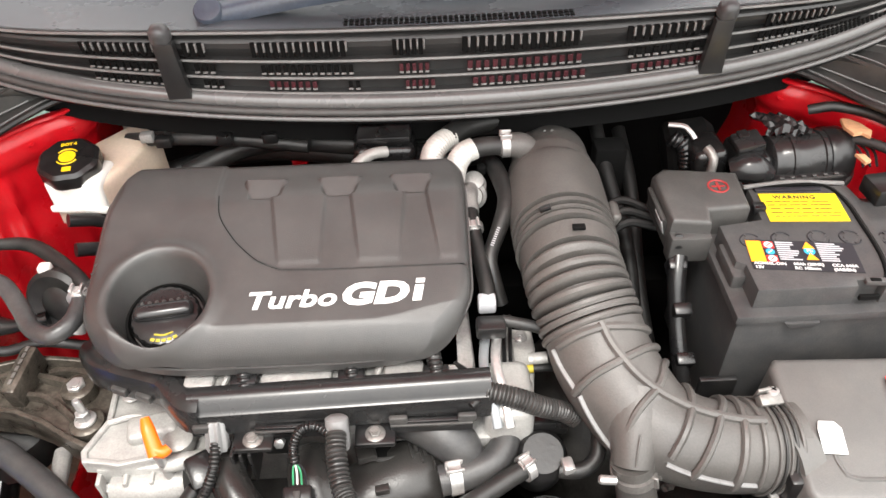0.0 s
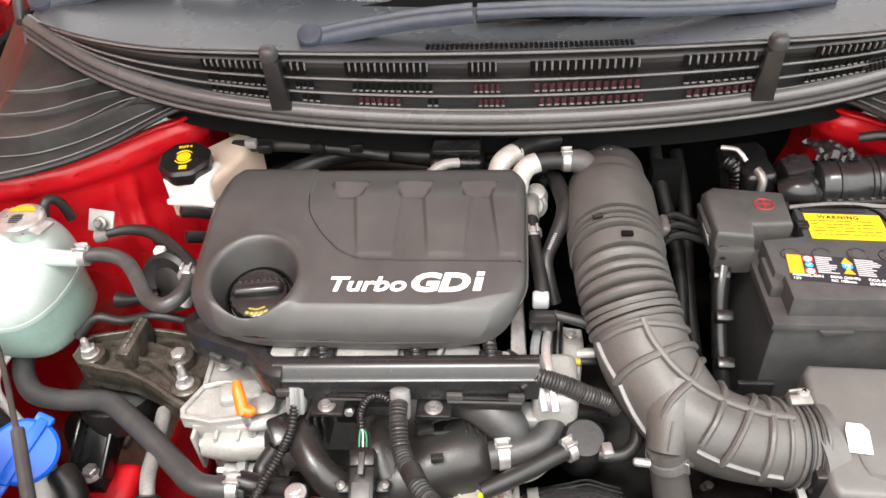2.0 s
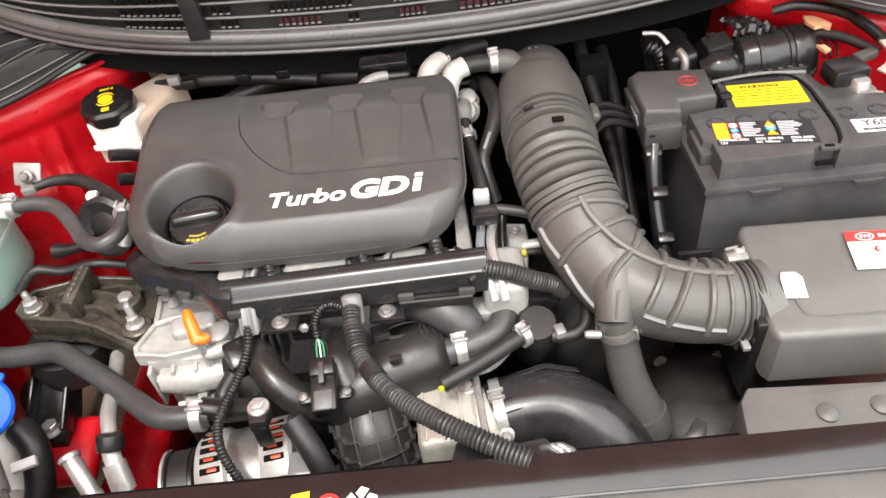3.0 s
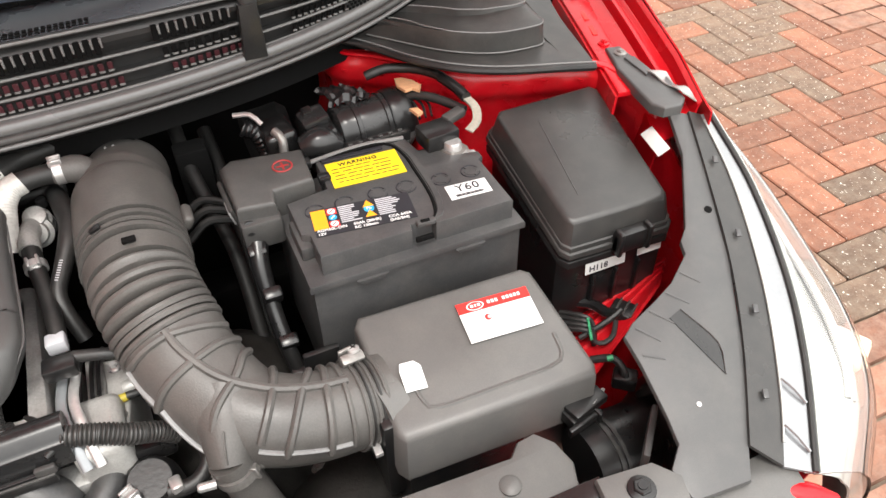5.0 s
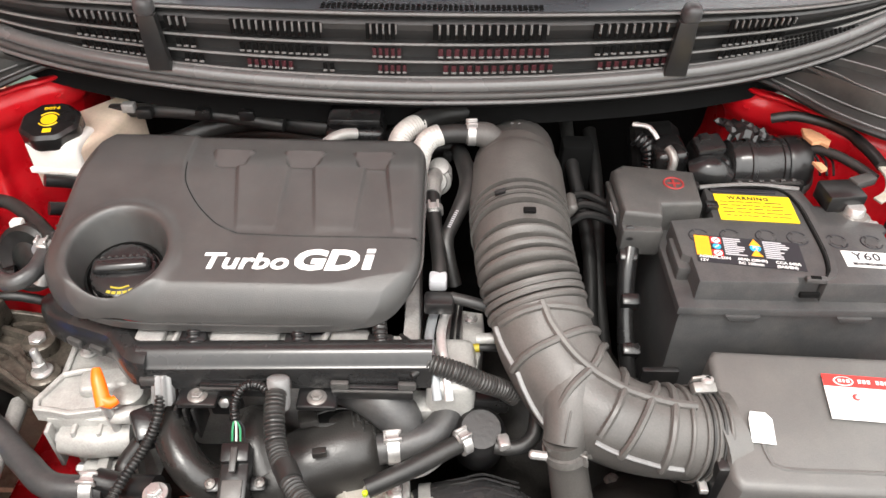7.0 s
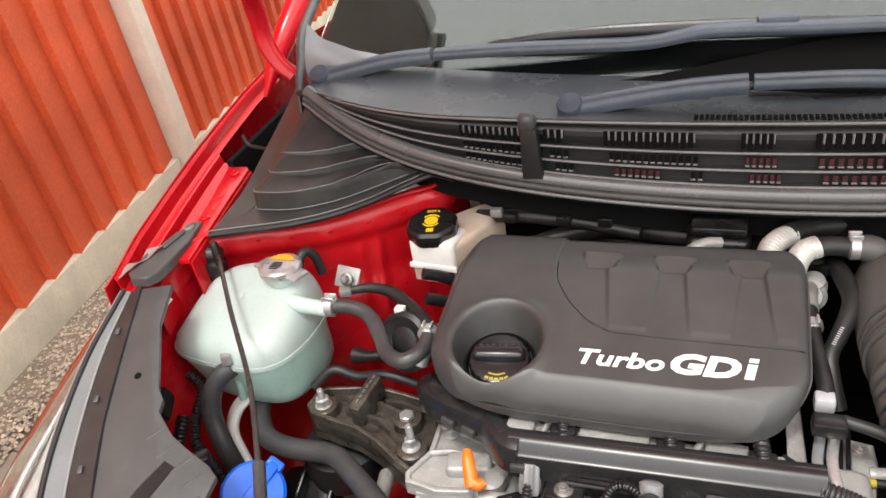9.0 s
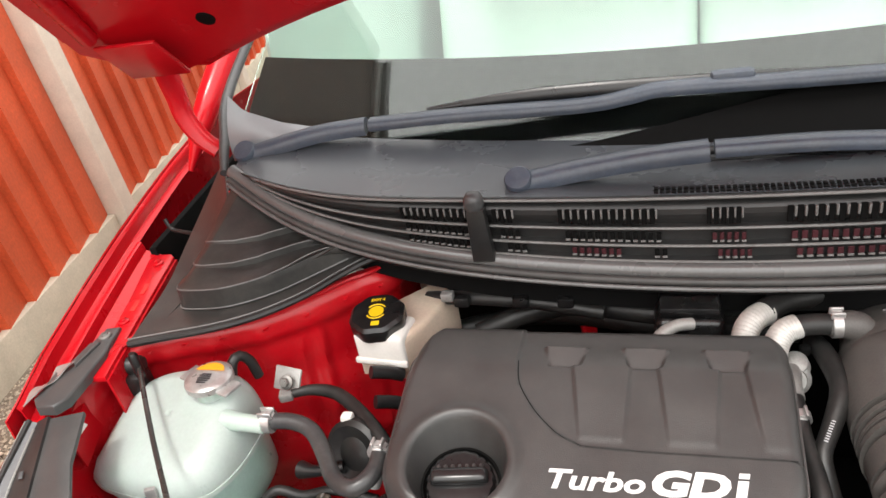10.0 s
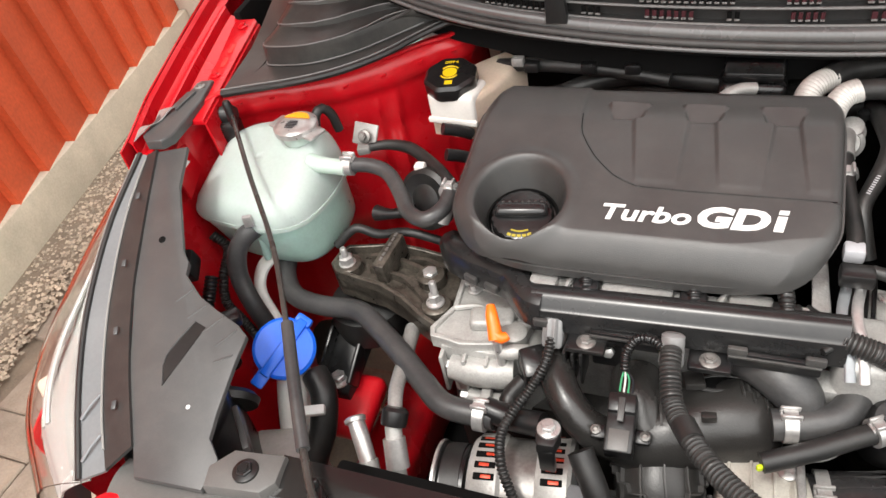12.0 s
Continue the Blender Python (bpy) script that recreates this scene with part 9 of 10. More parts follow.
part("pivot_socket", Shape().box((0.034, 0.030, 0.030), pose(-0.728, 0.640, 0.722, 0, 0, 10), 0.006), PLASTIC, rod)
part("pivot_bush", Shape().lathe([(0.0085, 0), (0.0115, 0.002), (0.0115, 0.030), (0.009, 0.034), (0.004, 0.034)], pose(-0.748, 0.642, 0.757, 0, 90, 14), 22), RUBBER, rod, "black rubber pivot bush")
part("pivot_post", Shape().lathe([(0.006, 0), (0.006, 0.03), (0.004, 0.034)], pose(-0.709, 0.634, 0.752), 12), PLASTIC, rod)
# yellow clip that holds the rod's end
clipy = thing("rod_clip", (-0.325, 0.150, 0.67), "bright yellow-green plastic prop rod clip on the front panel", "clip")
part("body", Shape().box((0.022, 0.026, 0.024), pose(-0.325, 0.150, 0.680, 0, 0, 25), 0.007, 3), NEON, clipy)
part("jaw", Shape().box((0.015, 0.011, 0.010), pose(-0.331, 0.164, 0.694, 0, 0, 25), 0.004), NEON, clipy)
clipk = thing("rod_holder", (-0.395, 0.20, 0.66), "small black holder under the prop rod", "clip")
part("body", Shape().box((0.014, 0.020, 0.014), pose(-0.380, 0.200, 0.668, 0, 0, 30), 0.003), PLASTIC, clipk)
part("jaw", Shape().box((0.010, 0.006, 0.010), pose(-0.384, 0.208, 0.681, 0, 0, 30), 0.002), PLASTIC, clipk)

# ---- headlamps and their covers ----
LX = -0.010
OUTER = [(0.780, 0.535), (0.782, 0.445), (0.772, 0.35), (0.757, 0.275), (0.725, 0.21), (0.665, 0.150)]
SILV = [(0.768, 0.530), (0.752, 0.43), (0.716, 0.325), (0.672, 0.243), (0.618, 0.165)]
STRIP = [(0.758, 0.531), (0.735, 0.438), (0.690, 0.329), (0.638, 0.238), (0.596, 0.180)]
PANO = [(0.742, 0.534), (0.711, 0.455), (0.671, 0.360), (0.627, 0.280), (0.575, 0.203)]


def resample(line, n):
    p = np.array(curve_points([(*q, 0.0) for q in line], 0.004))
    d = np.r_[0, np.cumsum(np.linalg.norm(np.diff(p, axis=0), axis=1))]
    t = np.linspace(0, d[-1], n)
    return [(float(np.interp(k, d, p[:, 0])), float(np.interp(k, d, p[:, 1]))) for k in t]


for s in (-1, 1):
    lamp = thing("headlamp", (s * 0.70, 0.33, 0.50), "large clear headlamp with silver reflectors, glossy lens", "headlamp", "headlamps")
    so, si, st_, pa = (resample(k, 40) for k in (OUTER, SILV, STRIP, PANO))

    def band(a, b2, za, zb, s=s):
        def fn(u, v):
            i = u * 39
            k, f = min(int(i), 38), i - min(int(i), 38)
            ax, ay = a[k][0] * (1 - f) + a[k + 1][0] * f, a[k][1] * (1 - f) + a[k + 1][1] * f
            bx, by = b2[k][0] * (1 - f) + b2[k + 1][0] * f, b2[k][1] * (1 - f) + b2[k + 1][1] * f
            x, y = ax + (bx - ax) * v, ay + (by - ay) * v
            return (LX + s * x, y, lamp_z(y) + za(v))
        return fn
    # top lens band, rolling over outwards and down
    part("housing_edge", Shape().sheet(band(st_, si, lambda v: 0.000 + 0.002 * v, 0), 39, 4, 0.004 * s), LAMPGREY, lamp, "grey translucent housing edge")
    part("pale_line", Shape().tube([(LX + s * x, y, lamp_z(y) + 0.0022) for x, y in st_[1::3]], 0.0013, 6, 0.01), SILVER, lamp, "thin bright seam")
    part("bright_line", Shape().tube([(LX + s * (x + 0.0048), y - 0.001, lamp_z(y) + 0.0022) for x, y in si[::3]], 0.0012, 6, 0.01), SILVER, lamp)
    part("black_line", Shape().tube([(LX + s * x, y, lamp_z(y) + 0.003) for x, y in si[::3]], 0.003, 8, 0.01), RUBBER, lamp)

    def lens_fn(u, v, s=s, si=si, so=so):
        i = u * 39
        k, f = min(int(i), 38), i - min(int(i), 38)
        ax, ay = si[k][0] * (1 - f) + si[k + 1][0] * f, si[k][1] * (1 - f) + si[k + 1][1] * f
        bx, by = so[k][0] * (1 - f) + so[k + 1][0] * f, so[k][1] * (1 - f) + so[k + 1][1] * f
        w = min(1, v / 0.45)
        x, y = ax + (bx - ax) * math.sin(w * 1.57), ay + (by - ay) * math.sin(w * 1.57)
        z = lamp_z(ay) - 0.012 * (1 - math.cos(w * 1.57))
        if v > 0.45:
            q = (v - 0.45) / 0.55
            dx, dy = bx - ax, by - ay
            ln = math.hypot(dx, dy) or 1
            z -= 0.020 * q + 0.11 * q * q
            x, y = x + dx / ln * 0.020 * math.sin(q * 2.2), y + dy / ln * 0.020 * math.sin(q * 2.2)
        return (LX + s * x, y, z)
    ln_ = part("lens", Shape().sheet(lens_fn, 39, 22, 0.003 * s), LENS, lamp, "clear curved lens")
    ln_.visible_shadow = False
    # reflector bowl and chrome strips inside
    def bowl_fn(u, v, s=s):
        p = lens_fn(0.01 + 0.98 * u, 0.04 + 0.96 * v)
        return (p[0] - s * 0.009, p[1] + 0.006, p[2] - 0.010 - 0.014 * math.sin(v * 3.1) * (0.6 + 0.4 * math.sin(u * 14)))
    part("reflector", Shape().sheet(bowl_fn, 60, 24, 0.002 * s), SILVER, lamp, "bright silver stepped reflector")
    for k in range(4):
        pts = [lens_fn(t, 0.35 + 0.14 * k) for t in np.linspace(0.06, 0.82, 12)]
        part("light_guide", Shape().tube([(p[0] - s * 0.013, p[1] + 0.008, p[2] - 0.010) for p in pts], 0.0035, 8, 0.01), SILVER, lamp) if k < 3 else None
    part("rear_housing", Shape().prism([(s * x, y) for x, y in ((0.545, 0.235), (0.560, 0.300), (0.600, 0.345), (0.650, 0.372), (0.695, 0.360), (0.690, 0.290), (0.640, 0.215), (0.585, 0.200))], 0.480, 0.625, bevel=0.012, seg=3), PLASTIC, lamp, "black rear housing of the lamp")
    part("bulb_cover", Shape().lathe([(0.034, 0), (0.036, 0.008), (0.030, 0.014), (0.0, 0.015)], pose(s * 0.600, 0.328, 0.570, -62, s * 40, 0), 26), RUBBER, lamp, "round black bulb cover")
    part("amber_corner", Shape().box((0.03, 0.05, 0.03), pose(s * 0.742, 0.265, 0.635, 0, 0, s * 30), 0.006), AMBER, lamp, "tinted corner of the lamp")
    for k in range(2):
        u = 0.80 + 0.11 * k
        p, q = band(st_, si, lambda v: 0.004, 0)(u, 0.05), band(st_, si, lambda v: 0.004, 0)(u + 0.05, 0.85)
        part("clip_wire", Shape().tube([p, tuple((np.array(p) + np.array(q)) / 2 + np.array([0, 0, 0.002])), q], 0.0016, 6, 0.01), LAMPGREY, lamp)

    cover = thing("headlamp_cover", (s * 0.63, 0.36, 0.64), "flat dark grey plastic cover beside the headlamp with an arrow-shaped dark patch", "cover", "headlamp covers")
    inn = [(0.712, 0.545), (0.692, 0.488), (0.640, 0.408), (0.626, 0.396), (0.622, 0.382), (0.590, 0.360), (0.566, 0.350), (0.530, 0.337), (0.516, 0.328), (0.516, 0.300), (0.512, 0.252), (0.508, 0.228), (0.490, 0.212), (0.494, 0.184)]
    out_ = [(0.560, 0.180), (0.575, 0.203)] + PANO[::-1][1:]
    outline = [(s * x, y) for x, y in inn] + [(LX + s * x, y) for x, y in out_]
    part("panel", Shape().prism(outline, -0.006, 0.0, bevel=0.002, slope=lambda x, y: lamp_z(y) + 0.004), LAMPCOVER, cover, "", 30)
    # stiffening ribs across the stepped inner edge
    for (ax, ay), (bx, by) in (((0.604, 0.366), (0.618, 0.350)), ((0.578, 0.352), (0.594, 0.335)), ((0.552, 0.342), (0.568, 0.323)), ((0.530, 0.331), (0.546, 0.312)), ((0.522, 0.306), (0.540, 0.296))):
        part("edge_rib", Shape().tube([(s * ax, ay, lamp_z(ay) + 0.0042), (s * bx, by, lamp_z(by) + 0.0036)], 0.0013, 6, 0.01), LAMPCOVER, cover)
    part("side_strip", Shape().sheet(band(pa, st_, lambda v: 0.007 - 0.006 * v, 0), 39, 3, 0.004 * s), FUSEP, cover, "dark strip along the lamp")
    for t in (0.18, 0.42, 0.64, 0.86):
        p = band(pa, st_, lambda v: 0.009, 0)(t, 0.5)
        part("strip_eyelet", Shape().box((0.005, 0.009, 0.002), pose(p[0], p[1], p[2] - 0.0022, 16, 0, -s * 25), 0.0006), COWLTOP, cover)
    arrow = [(s * 0.5666, 0.3284), (s * 0.5817, 0.3324), (s * 0.5967, 0.2920), (s * 0.5850, 0.2640)]
    # flat dark patch paints the shade of the arrow-shaped hollow
    part("arrow_shade", Shape().prism(arrow, -0.004, 0.0008, slope=lambda x, y: lamp_z(y) + 0.004), PLASTIC, cover, "dark slanted arrow-shaped patch, a recess's shade in its colour")
    part("arrow_edge", Shape().tube([(x, y, lamp_z(y) + 0.0052) for x, y in arrow[1:]], 0.0009, 6, 0.01), LAMPCOVER, cover)
    part("pin_hole", Shape().lathe([(0.0042, 0), (0.0042, 0.001)], pose(s * 0.676, 0.418, lamp_z(0.418) + 0.0038, 16), 14), DARK, cover)
    part("white_dot", Shape().lathe([(0.0022, 0), (0.0022, 0.001)], pose(s * 0.545, 0.250, lamp_z(0.25) + 0.0038, 16), 12), LWHITE, cover)
    # upper trim bracket joining wing and lamp
    tr = thing("wing_trim_bracket", (CX + s * 0.735, 0.60, 0.74), "dark grey plastic trim bracket at the wing tip", "bracket", "wing trim brackets")
    part("arm", Shape().prism([(CX + s * x, y) for x, y in ((0.741, 0.686), (0.760, 0.682), (0.759, 0.640), (0.758, 0.612), (0.768, 0.597), (0.757, 0.547), (0.744, 0.536), (0.722, 0.538), (0.714, 0.552), (0.719, 0.592), (0.725, 0.636), (0.732, 0.655))], 0.774, 0.787, bevel=0.003, seg=3), LAMPCOVER, tr)
    part("raised_rib", Shape().prism([(CX + s * x, y) for x, y in ((0.744, 0.650), (0.757, 0.648), (0.756, 0.612), (0.744, 0.604))], 0.786, 0.790, bevel=0.0015), LAMPCOVER, tr)
    bolt((CX + s * 0.748, 0.664, 0.787), tr, 0.0052, 0.005, STEEL_DARK)
    part("pale_end", Shape().sheet(lambda u, v, s=s: (CX + s * (0.749 + 0.022 * v + 0.006 * u * (1 - v)), 0.612 - 0.062 * u - 0.010 * v, 0.7905 + 0.004 * math.sin(u * 9 + v * 2) * (0.4 + 0.6 * v) - 0.006 * v), 14, 6, 0.0012 * s), SILVER, tr, "pale crinkled translucent end piece")
    part("tag", Shape().box((0.016, 0.046, 0.002), pose(CX + s * 0.716, 0.535, 0.745, 0, -s * 35, -s * 10), 0.0008), PAPER, tr, "white paper tag")
    # bracket with bolt at the front corner
    fb2 = thing("front_corner_bracket", (s * 0.455, 0.21, 0.64), "dark plastic corner bracket with a bolt", "bracket", "front corner brackets")
    part("plate", Shape().prism([(s * x, y) for x, y in ((0.428, 0.232), (0.480, 0.226), (0.496, 0.205), (0.490, 0.185), (0.434, 0.192), (0.424, 0.205))], 0.660, 0.676, bevel=0.003), AIRBOX, fb2)
    bolt((s * 0.457, 0.208, 0.676), fb2, 0.008, 0.006, PLASTIC)
    part("upright", Shape().box((0.060, 0.007, 0.022), pose(s * 0.522, 0.272, 0.612, 0, 0, s * 46), 0.002), LAMPCOVER, fb2)

# ---- front panel over the radiator ----
fp = thing("radiator_cover", (0, 0.17, 0.60), "black plastic panel across the top of the radiator", "front panel")


def fp_fn(u, v):
    x = -0.435 + 0.87 * u
    y0, y1 = 0.236, 0.198
    return (x, y0 + (y1 - y0) * v, 0.668 + 0.0022 * math.sin(v * 3.1) - 0.004 * v)


part("glossy_strip", Shape().sheet(fp_fn, 40, 6, -0.006), STRIPGLOSS, fp, "smooth glossy strip with warning signs")
part("back_drop", Shape().box((0.86, 0.006, 0.10), pose(0, 0.238, 0.560), 0.002), PLASTIC, fp)


def fp2_fn(u, v):
    x = -0.60 + 1.20 * u
    y0 = 0.197 if abs(x) < 0.43 else 0.197 + 0.03 * (abs(x) - 0.43)
    y1 = 0.055 + 0.22 * abs(x) ** 2.2
    return (x, y0 + (y1 - y0) * v, 0.660 - 0.012 * v * v - 0.05 * max(0, abs(x) - 0.45) + 0.004 * math.sin(v * 6))


part("grille_cover", Shape().sheet(fp2_fn, 60, 16, -0.005), AIRBOX, fp, "matt grey-black moulded cover")
part("step_edge", Shape().tube([(x, 0.197, 0.663) for x in np.linspace(-0.43, 0.43, 12)], 0.0016, 8, 0.02), COWLTOP, fp)
for s in (-1, 1):
    part("push_rivet", Shape().lathe([(0.009, 0), (0.009, 0.003), (0.005, 0.005)], pose(s * 0.452, 0.180, 0.657), 20), PLASTIC, fp)
    part("push_rivet", Shape().lathe([(0.009, 0), (0.009, 0.003), (0.005, 0.005)], pose(s * 0.25, 0.10, 0.652), 20), PLASTIC, fp)
    part("dimple", Shape().lathe([(0.006, 0), (0.006, 0.001)], pose(s * 0.12, 0.11, 0.6545), 14), DARK, fp)
wy = part("warning_sign", Shape().prism([(-0.156, 0.189), (-0.161, 0.212), (-0.159, 0.217), (-0.144, 0.219), (-0.142, 0.191)], 0.6715, 0.6722), SIGNAMBER, fp, "amber warning sign")
part("sign_mark", Shape().prism([(-0.0035, -0.003), (0.0035, -0.003), (0.0, 0.0035)], 0, 0.0004, pose(-0.1515, 0.208, 0.6722)), LBLACK, wy)
part("stop_ring", Shape().lathe([(0.0105, 0), (0.0105, 0.0005)], pose(-0.127, 0.204, 0.6728), 26), LRED, fp, "red round no-touch sign")
part("stop_core", Shape().lathe([(0.0072, 0), (0.0072, 0.0005)], pose(-0.127, 0.204, 0.6732), 24), LBLACK, fp)
part("palm_shape", Shape().prism([(-0.003, -0.006), (0.003, -0.006), (0.0042, 0.001), (0.003, 0.006), (-0.0025, 0.006), (-0.0042, 0.0)], 0, 0.0004, pose(-0.127, 0.204, 0.6737)), LWHITE, fp)
fan = Shape()
for a in range(0, 360, 72):
    fan.prism([(0.002, 0), (0.012, -0.005), (0.014, 0.002), (0.008, 0.006)], 0, 0.0005, pose(-0.099, 0.204, 0.6728, 0, 0, a + 12))
part("fan_sign", fan, LWHITE, fp, "white fan sign")
# bumper edge below the lamps
bump = thing("front_bumper", (0, 0.08, 0.30), "glossy red front bumper skin below the lamps", "bumper")


def bump_fn(u, v):
    x = -0.66 + 1.32 * u
    y = 0.036 + 0.24 * abs(x) ** 2.2
    return (x, y - 0.045 * math.sin(v * 2.6), 0.645 - 0.12 * smooth(0.50, 0.66, abs(x)) - 0.24 * v)


part("skin", Shape().sheet(bump_fn, 50, 14, -0.005), RED, bump)
for s in (-1, 1):
    part("lamp_fillet", Shape().tube([(s * 0.575, 0.172, 0.650), (s * 0.600, 0.158, 0.646), (s * 0.625, 0.146, 0.636)], [0.005, 0.010, 0.005], 12, flat=0.5), RED, bump)
# dark radiator and fan behind the panel
rad = thing("radiator", (0, 0.27, 0.25), "dark radiator pack below the front panel", "radiator")
part("core", Shape().box((0.84, 0.04, 0.36), pose(0.0, 0.262, 0.24), 0.005), DARK, rad)
part("fan_shroud", Shape().box((0.80, 0.03, 0.30), pose(0.0, 0.292, 0.23), 0.01), PLASTIC, rad)
pl2 = thing("throttle_loom_plug", (0.03, 0.24, 0.63), "black plug and wires by the front panel", "plug")
part("body", Shape().box((0.055, 0.030, 0.030), pose(0.005, 0.245, 0.628, 0, 0, -12), 0.005), PLASTIC, pl2)
part("body", Shape().box((0.040, 0.026, 0.026), pose(0.045, 0.240, 0.640, 0, 0, 8), 0.005), PLASTIC, pl2)
for k in range(5):
    part("wire", Shape().tube([(0.048, 0.244, 0.656), (0.062 + 0.003 * k, 0.242, 0.668), (0.074 + 0.003 * k, 0.232, 0.660), (0.078 + 0.003 * k, 0.222, 0.630)], 0.0032, 8), LAMPGREY if k % 2 else PLASTIC_GREY, pl2)

# ---- fence with concrete posts and gravel boards ----
def fence_x(y):
    return -1.925 - 0.245 * (y - 0.93)


def fence_z(y):
    return GZ


FENCE_ANGLE = math.degrees(math.atan(0.245))
fence = thing("fence", (fence_x(1.0), 1.0, GZ), "orange-red stained closeboard fence on concrete boards and posts", "fence")
SPACING, FIRST = 1.83, 2.32
KICK = 0.145
for k in range(-2, 4):
    yp = FIRST + SPACING * k
    part("post", Shape().box((0.11, 0.100, 2.3), pose(fence_x(yp) + 0.02, yp, fence_z(yp) - 0.3, 3, -1.5, FENCE_ANGLE), 0.010), CONCRETE_PALE, fence, "pale concrete post")
    ym, ln = yp + SPACING / 2, SPACING - 0.11
    pitch = math.degrees(math.atan2(fence_z(yp + SPACING) - fence_z(yp), SPACING))
    part("gravel_board", Shape().box((0.04, ln, 0.40), pose(fence_x(ym) + 0.002, ym, fence_z(ym) - 0.40 + KICK, pitch, 0, FENCE_ANGLE), 0.006), CONCRETE, fence, "weathered concrete gravel board")
bs = Shape()
bs.add([(-0.004, -0.080, 0.0), (0.038, -0.080, 0.0), (0.006, 0.085, 0.0), (-0.012, 0.085, 0.0), (-0.004, -0.080, 1.75), (0.038, -0.080, 1.75), (0.006, 0.085, 1.75), (-0.012, 0.085, 1.75)],
       [(0, 3, 2, 1), (4, 5, 6, 7), (0, 1, 5, 4), (1, 2, 6, 5), (2, 3, 7, 6), (3, 0, 4, 7)])
board_mesh = bs.mesh("board", FENCE, 20)
y = -1.2
while y < 7.0:
    near = min(abs(y - (FIRST + SPACING * k)) for k in range(-2, 4))
    if near > 0.075:
        ob = new("board", board_mesh)
        ob.parent = fence
        ob.matrix_parent_inverse = Matrix.Translation(-fence.location)
        ob.matrix_basis = pose(fence_x(y) - 0.018, y, fence_z(y) + KICK - 0.004, 3, -1.5, FENCE_ANGLE)
    y += 0.1525

# gravel strip at its foot
rng = random.Random(4)
stones = Shape()
for k in range(5600):
    y = rng.uniform(0.1, 2.6)
    x = fence_x(y) + 0.03 + rng.uniform(0.0, 0.17) ** 1.0
    r = rng.uniform(0.003, 0.0085)
    a = rng.uniform(0, 6.28)
    up = fence_z(y) + 0.001 + rng.uniform(0, 0.008)
    c, s = math.cos(a), math.sin(a)
    v = [(x + r * c, y + r * s, up), (x - r * s, y + r * c, up), (x - r * c, y - r * s, up), (x + r * s, y - r * c, up), (x, y, up + r * rng.uniform(0.6, 1.0)), (x, y, up - r * 0.5)]
    stones.add(v, [(0, 1, 4), (1, 2, 4), (2, 3, 4), (3, 0, 4), (1, 0, 5), (2, 1, 5), (3, 2, 5), (0, 3, 5)])
single("gravel", stones, GRAVEL, "loose pale gravel along the foot of the fence", "gravel", kind="stuff", angle=10)
bank = Shape().sheet(lambda u, v: (fence_x(-0.4 + 6 * u) + 0.30 * v - 0.05, -0.4 + 6 * u, fence_z(-0.4 + 6 * u) * (1 - smooth(0.55, 1.0, v)) + (GZ - 0.03) * smooth(0.55, 1.0, v) - 0.004), 40, 8, 0.01)
single("verge", bank, JOINT, "gritty soil verge under the gravel", "soil", kind="structure")

# ---- block paving ----
pave = thing("paving", (1.6, 1.2, GZ - 0.02), "worn red and brown block paving laid in herringbone", "paving", kind="structure")
L_, W_, G_ = 0.200, 0.100, 0.0035


def block_shape(lx, ly):
    s = Shape()
    s.box((lx - G_, ly - G_, 0.03), None, 0.0035, 1)
    return s


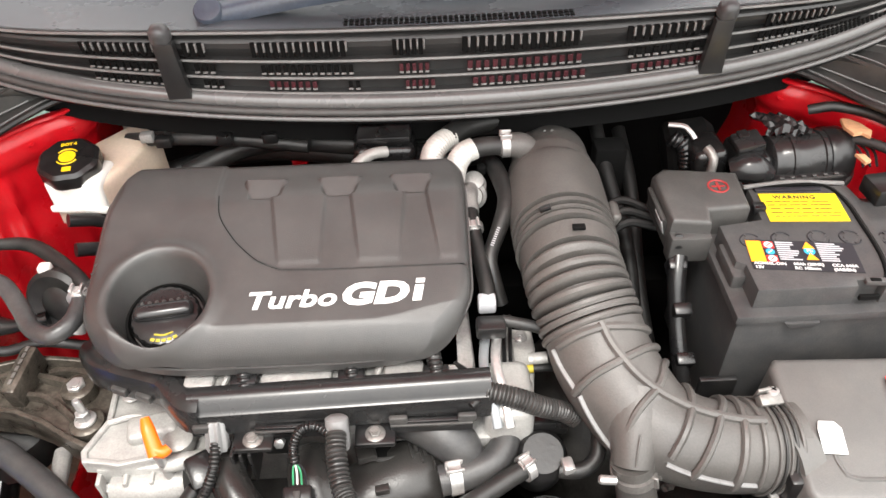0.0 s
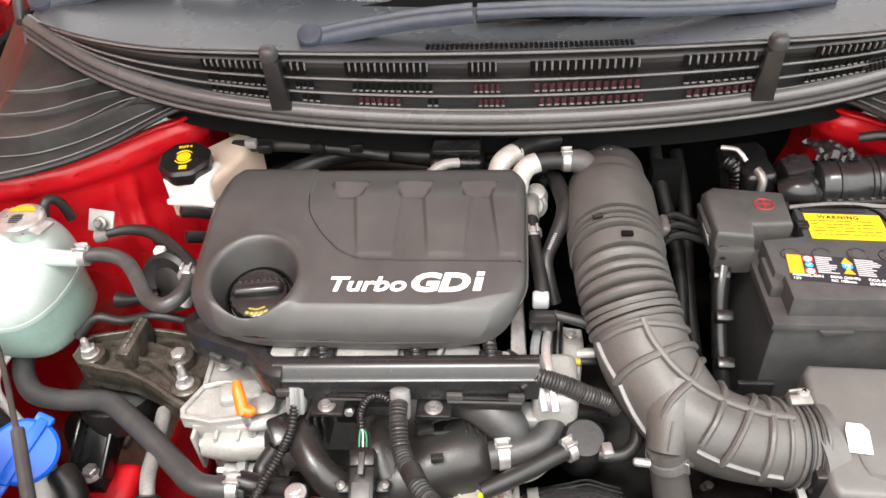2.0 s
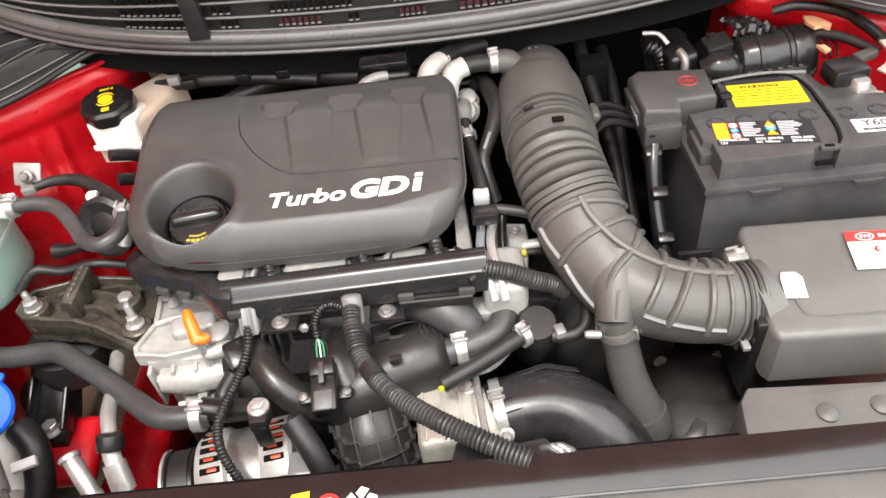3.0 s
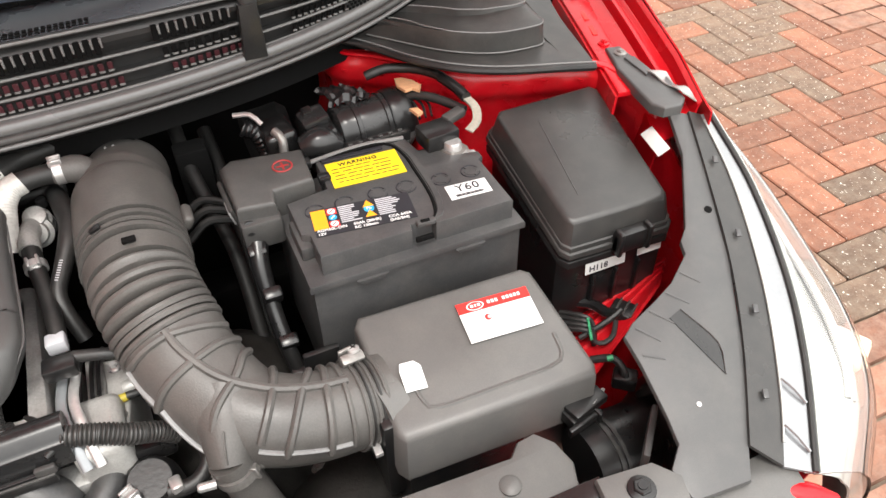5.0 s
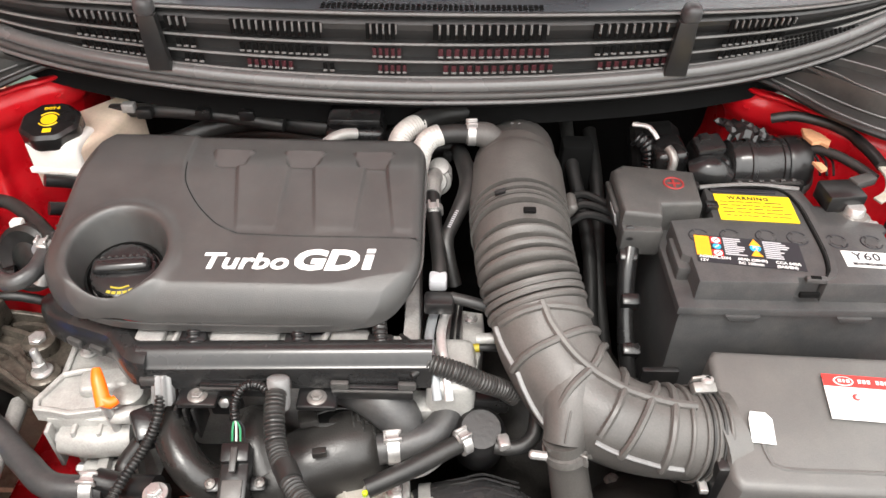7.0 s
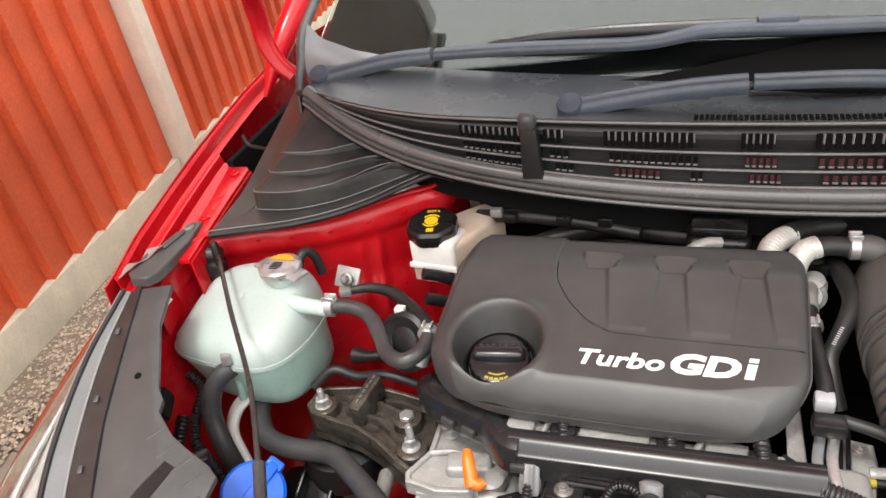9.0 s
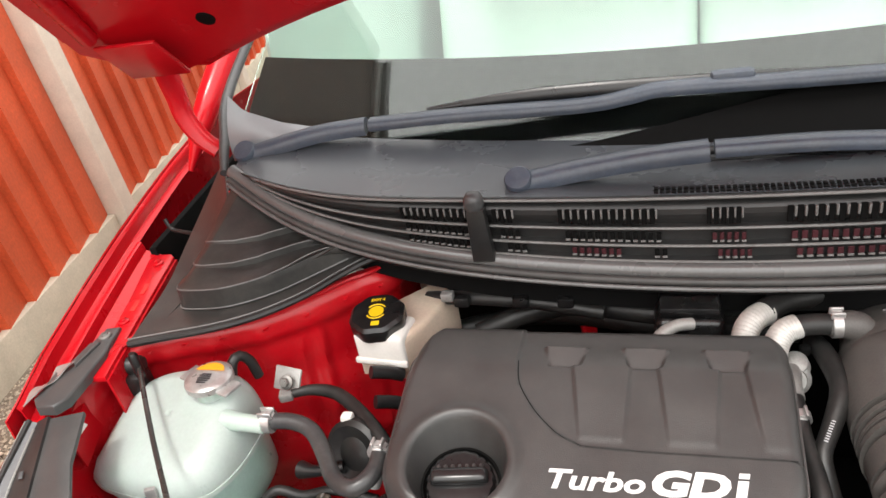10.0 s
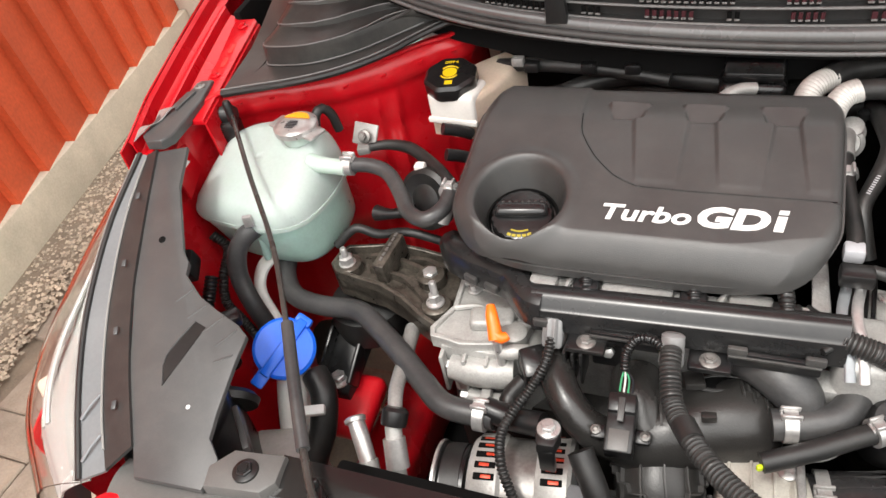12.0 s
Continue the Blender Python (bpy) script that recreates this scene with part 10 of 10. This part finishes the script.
blocks = {(h, m): block_shape(L_ if h else W_, W_ if h else L_).mesh("brick", m, 30) for h in (0, 1) for m in (BRICK, BRICK_GREY, PAVER)}
far_b = Shape()
rng = random.Random(9)
cell = 0.1
for i in range(-22, 46):
    for j in range(-8, 50):
        d = (i - j) % 4
        if d not in (0, 3):
            continue
        h = 1 if d == 0 else 0
        x = i * cell + (L_ / 2 if h else W_ / 2)
        y = j * cell + (W_ / 2 if h else L_ / 2)
        if -0.78 < x < 0.78 and y > 0.05:
            continue
        if x > ROAD_X - 0.12 or x < fence_x(y) + 0.25:
            continue
        dz = rng.uniform(-0.002, 0.002)
        m = pose(x, y, GZ - 0.03 + dz, rng.uniform(-0.5, 0.5), rng.uniform(-0.5, 0.5), rng.uniform(-0.6, 0.6))
        right = 0.86 < x < 2.45 and 0.6 < y < 2.4
        left = x < -0.82 and 0.1 < y < 1.5
        if right or left:
            ob = new("brick", blocks[(h, PAVER if left else (BRICK_GREY if rng.random() < 0.40 else BRICK))])
            ob.parent = pave
            ob.matrix_parent_inverse = Matrix.Translation(-pave.location)
            ob.matrix_basis = m
        else:
            lx, ly = (L_ - G_, W_ - G_) if h else (W_ - G_, L_ - G_)
            q, e = 0.0035, 0.03
            vs = [(-lx / 2, -ly / 2, 0), (lx / 2, -ly / 2, 0), (lx / 2, ly / 2, 0), (-lx / 2, ly / 2, 0), (-lx / 2 + q, -ly / 2 + q, e), (lx / 2 - q, -ly / 2 + q, e), (lx / 2 - q, ly / 2 - q, e), (-lx / 2 + q, ly / 2 - q, e)]
            far_b.add(vs, [(4, 5, 6, 7), (0, 1, 5, 4), (1, 2, 6, 5), (2, 3, 7, 6), (3, 0, 4, 7)], m)
o = part("bricks_beyond", far_b, BRICK_STUFF, pave, "", 20)
o["kind"] = "stuff"
# edging kerb between paving and road
for k in range(30):
    part("edging_block", Shape().box((0.10, 0.196, 0.05), pose(ROAD_X - 0.058, -1.0 + 0.2 * k, GZ - 0.046), 0.004, 1), PAVER, pave)


# ---- neighbour's house beyond the fence, mirrored in the windscreen ----
house = thing("neighbour_house", (-3.3, 0.8, GZ), "brown brick house wall with a white bargeboard beyond the fence", "house")
WALL = [(-2.2, GZ), (-2.2, 6.05), (1.85, 6.36), (2.20, 6.42), (2.95, 4.95), (3.30, 4.50), (3.30, GZ)]
hv = [(-2.8, y, z) for y, z in WALL] + [(-5.5, y, z) for y, z in WALL]
hn = len(WALL)
part("wall", Shape().add(hv, [tuple(range(hn)), tuple(range(2 * hn - 1, hn - 1, -1))] + [(k, (k + 1) % hn, (k + 1) % hn + hn, k + hn) for k in range(hn)]), HOUSEBRICK, house, "", 20)
for (ya, za), (yb, zb) in zip(WALL[1:5], WALL[2:6]):
    ln = math.hypot(yb - ya, zb - za)
    part("bargeboard", Shape().box((0.05, ln, 0.16), pose(-2.775, (ya + yb) / 2, (za + zb) / 2 - 0.06, math.degrees(math.atan2(zb - za, yb - ya))), 0.01), WHITE, house, "white painted bargeboard")
roof = Shape().add([(-2.70, -2.3, 6.10), (-2.70, 1.85, 6.42), (-2.70, 2.20, 6.48), (-5.6, 2.20, 6.48), (-5.6, 1.85, 6.42), (-5.6, -2.3, 6.10), (-2.70, -2.3, 6.20), (-2.70, 1.85, 6.52), (-2.70, 2.20, 6.58), (-5.6, 2.20, 6.58), (-5.6, 1.85, 6.52), (-5.6, -2.3, 6.20)],
                   [(5, 4, 3, 2, 1, 0), (6, 7, 8, 9, 10, 11)] + [(k, (k + 1) % 6, (k + 1) % 6 + 6, k + 6) for k in range(6)])
part("roof", roof, STEEL_DARK, house, "dark flat-pitched roof edge")
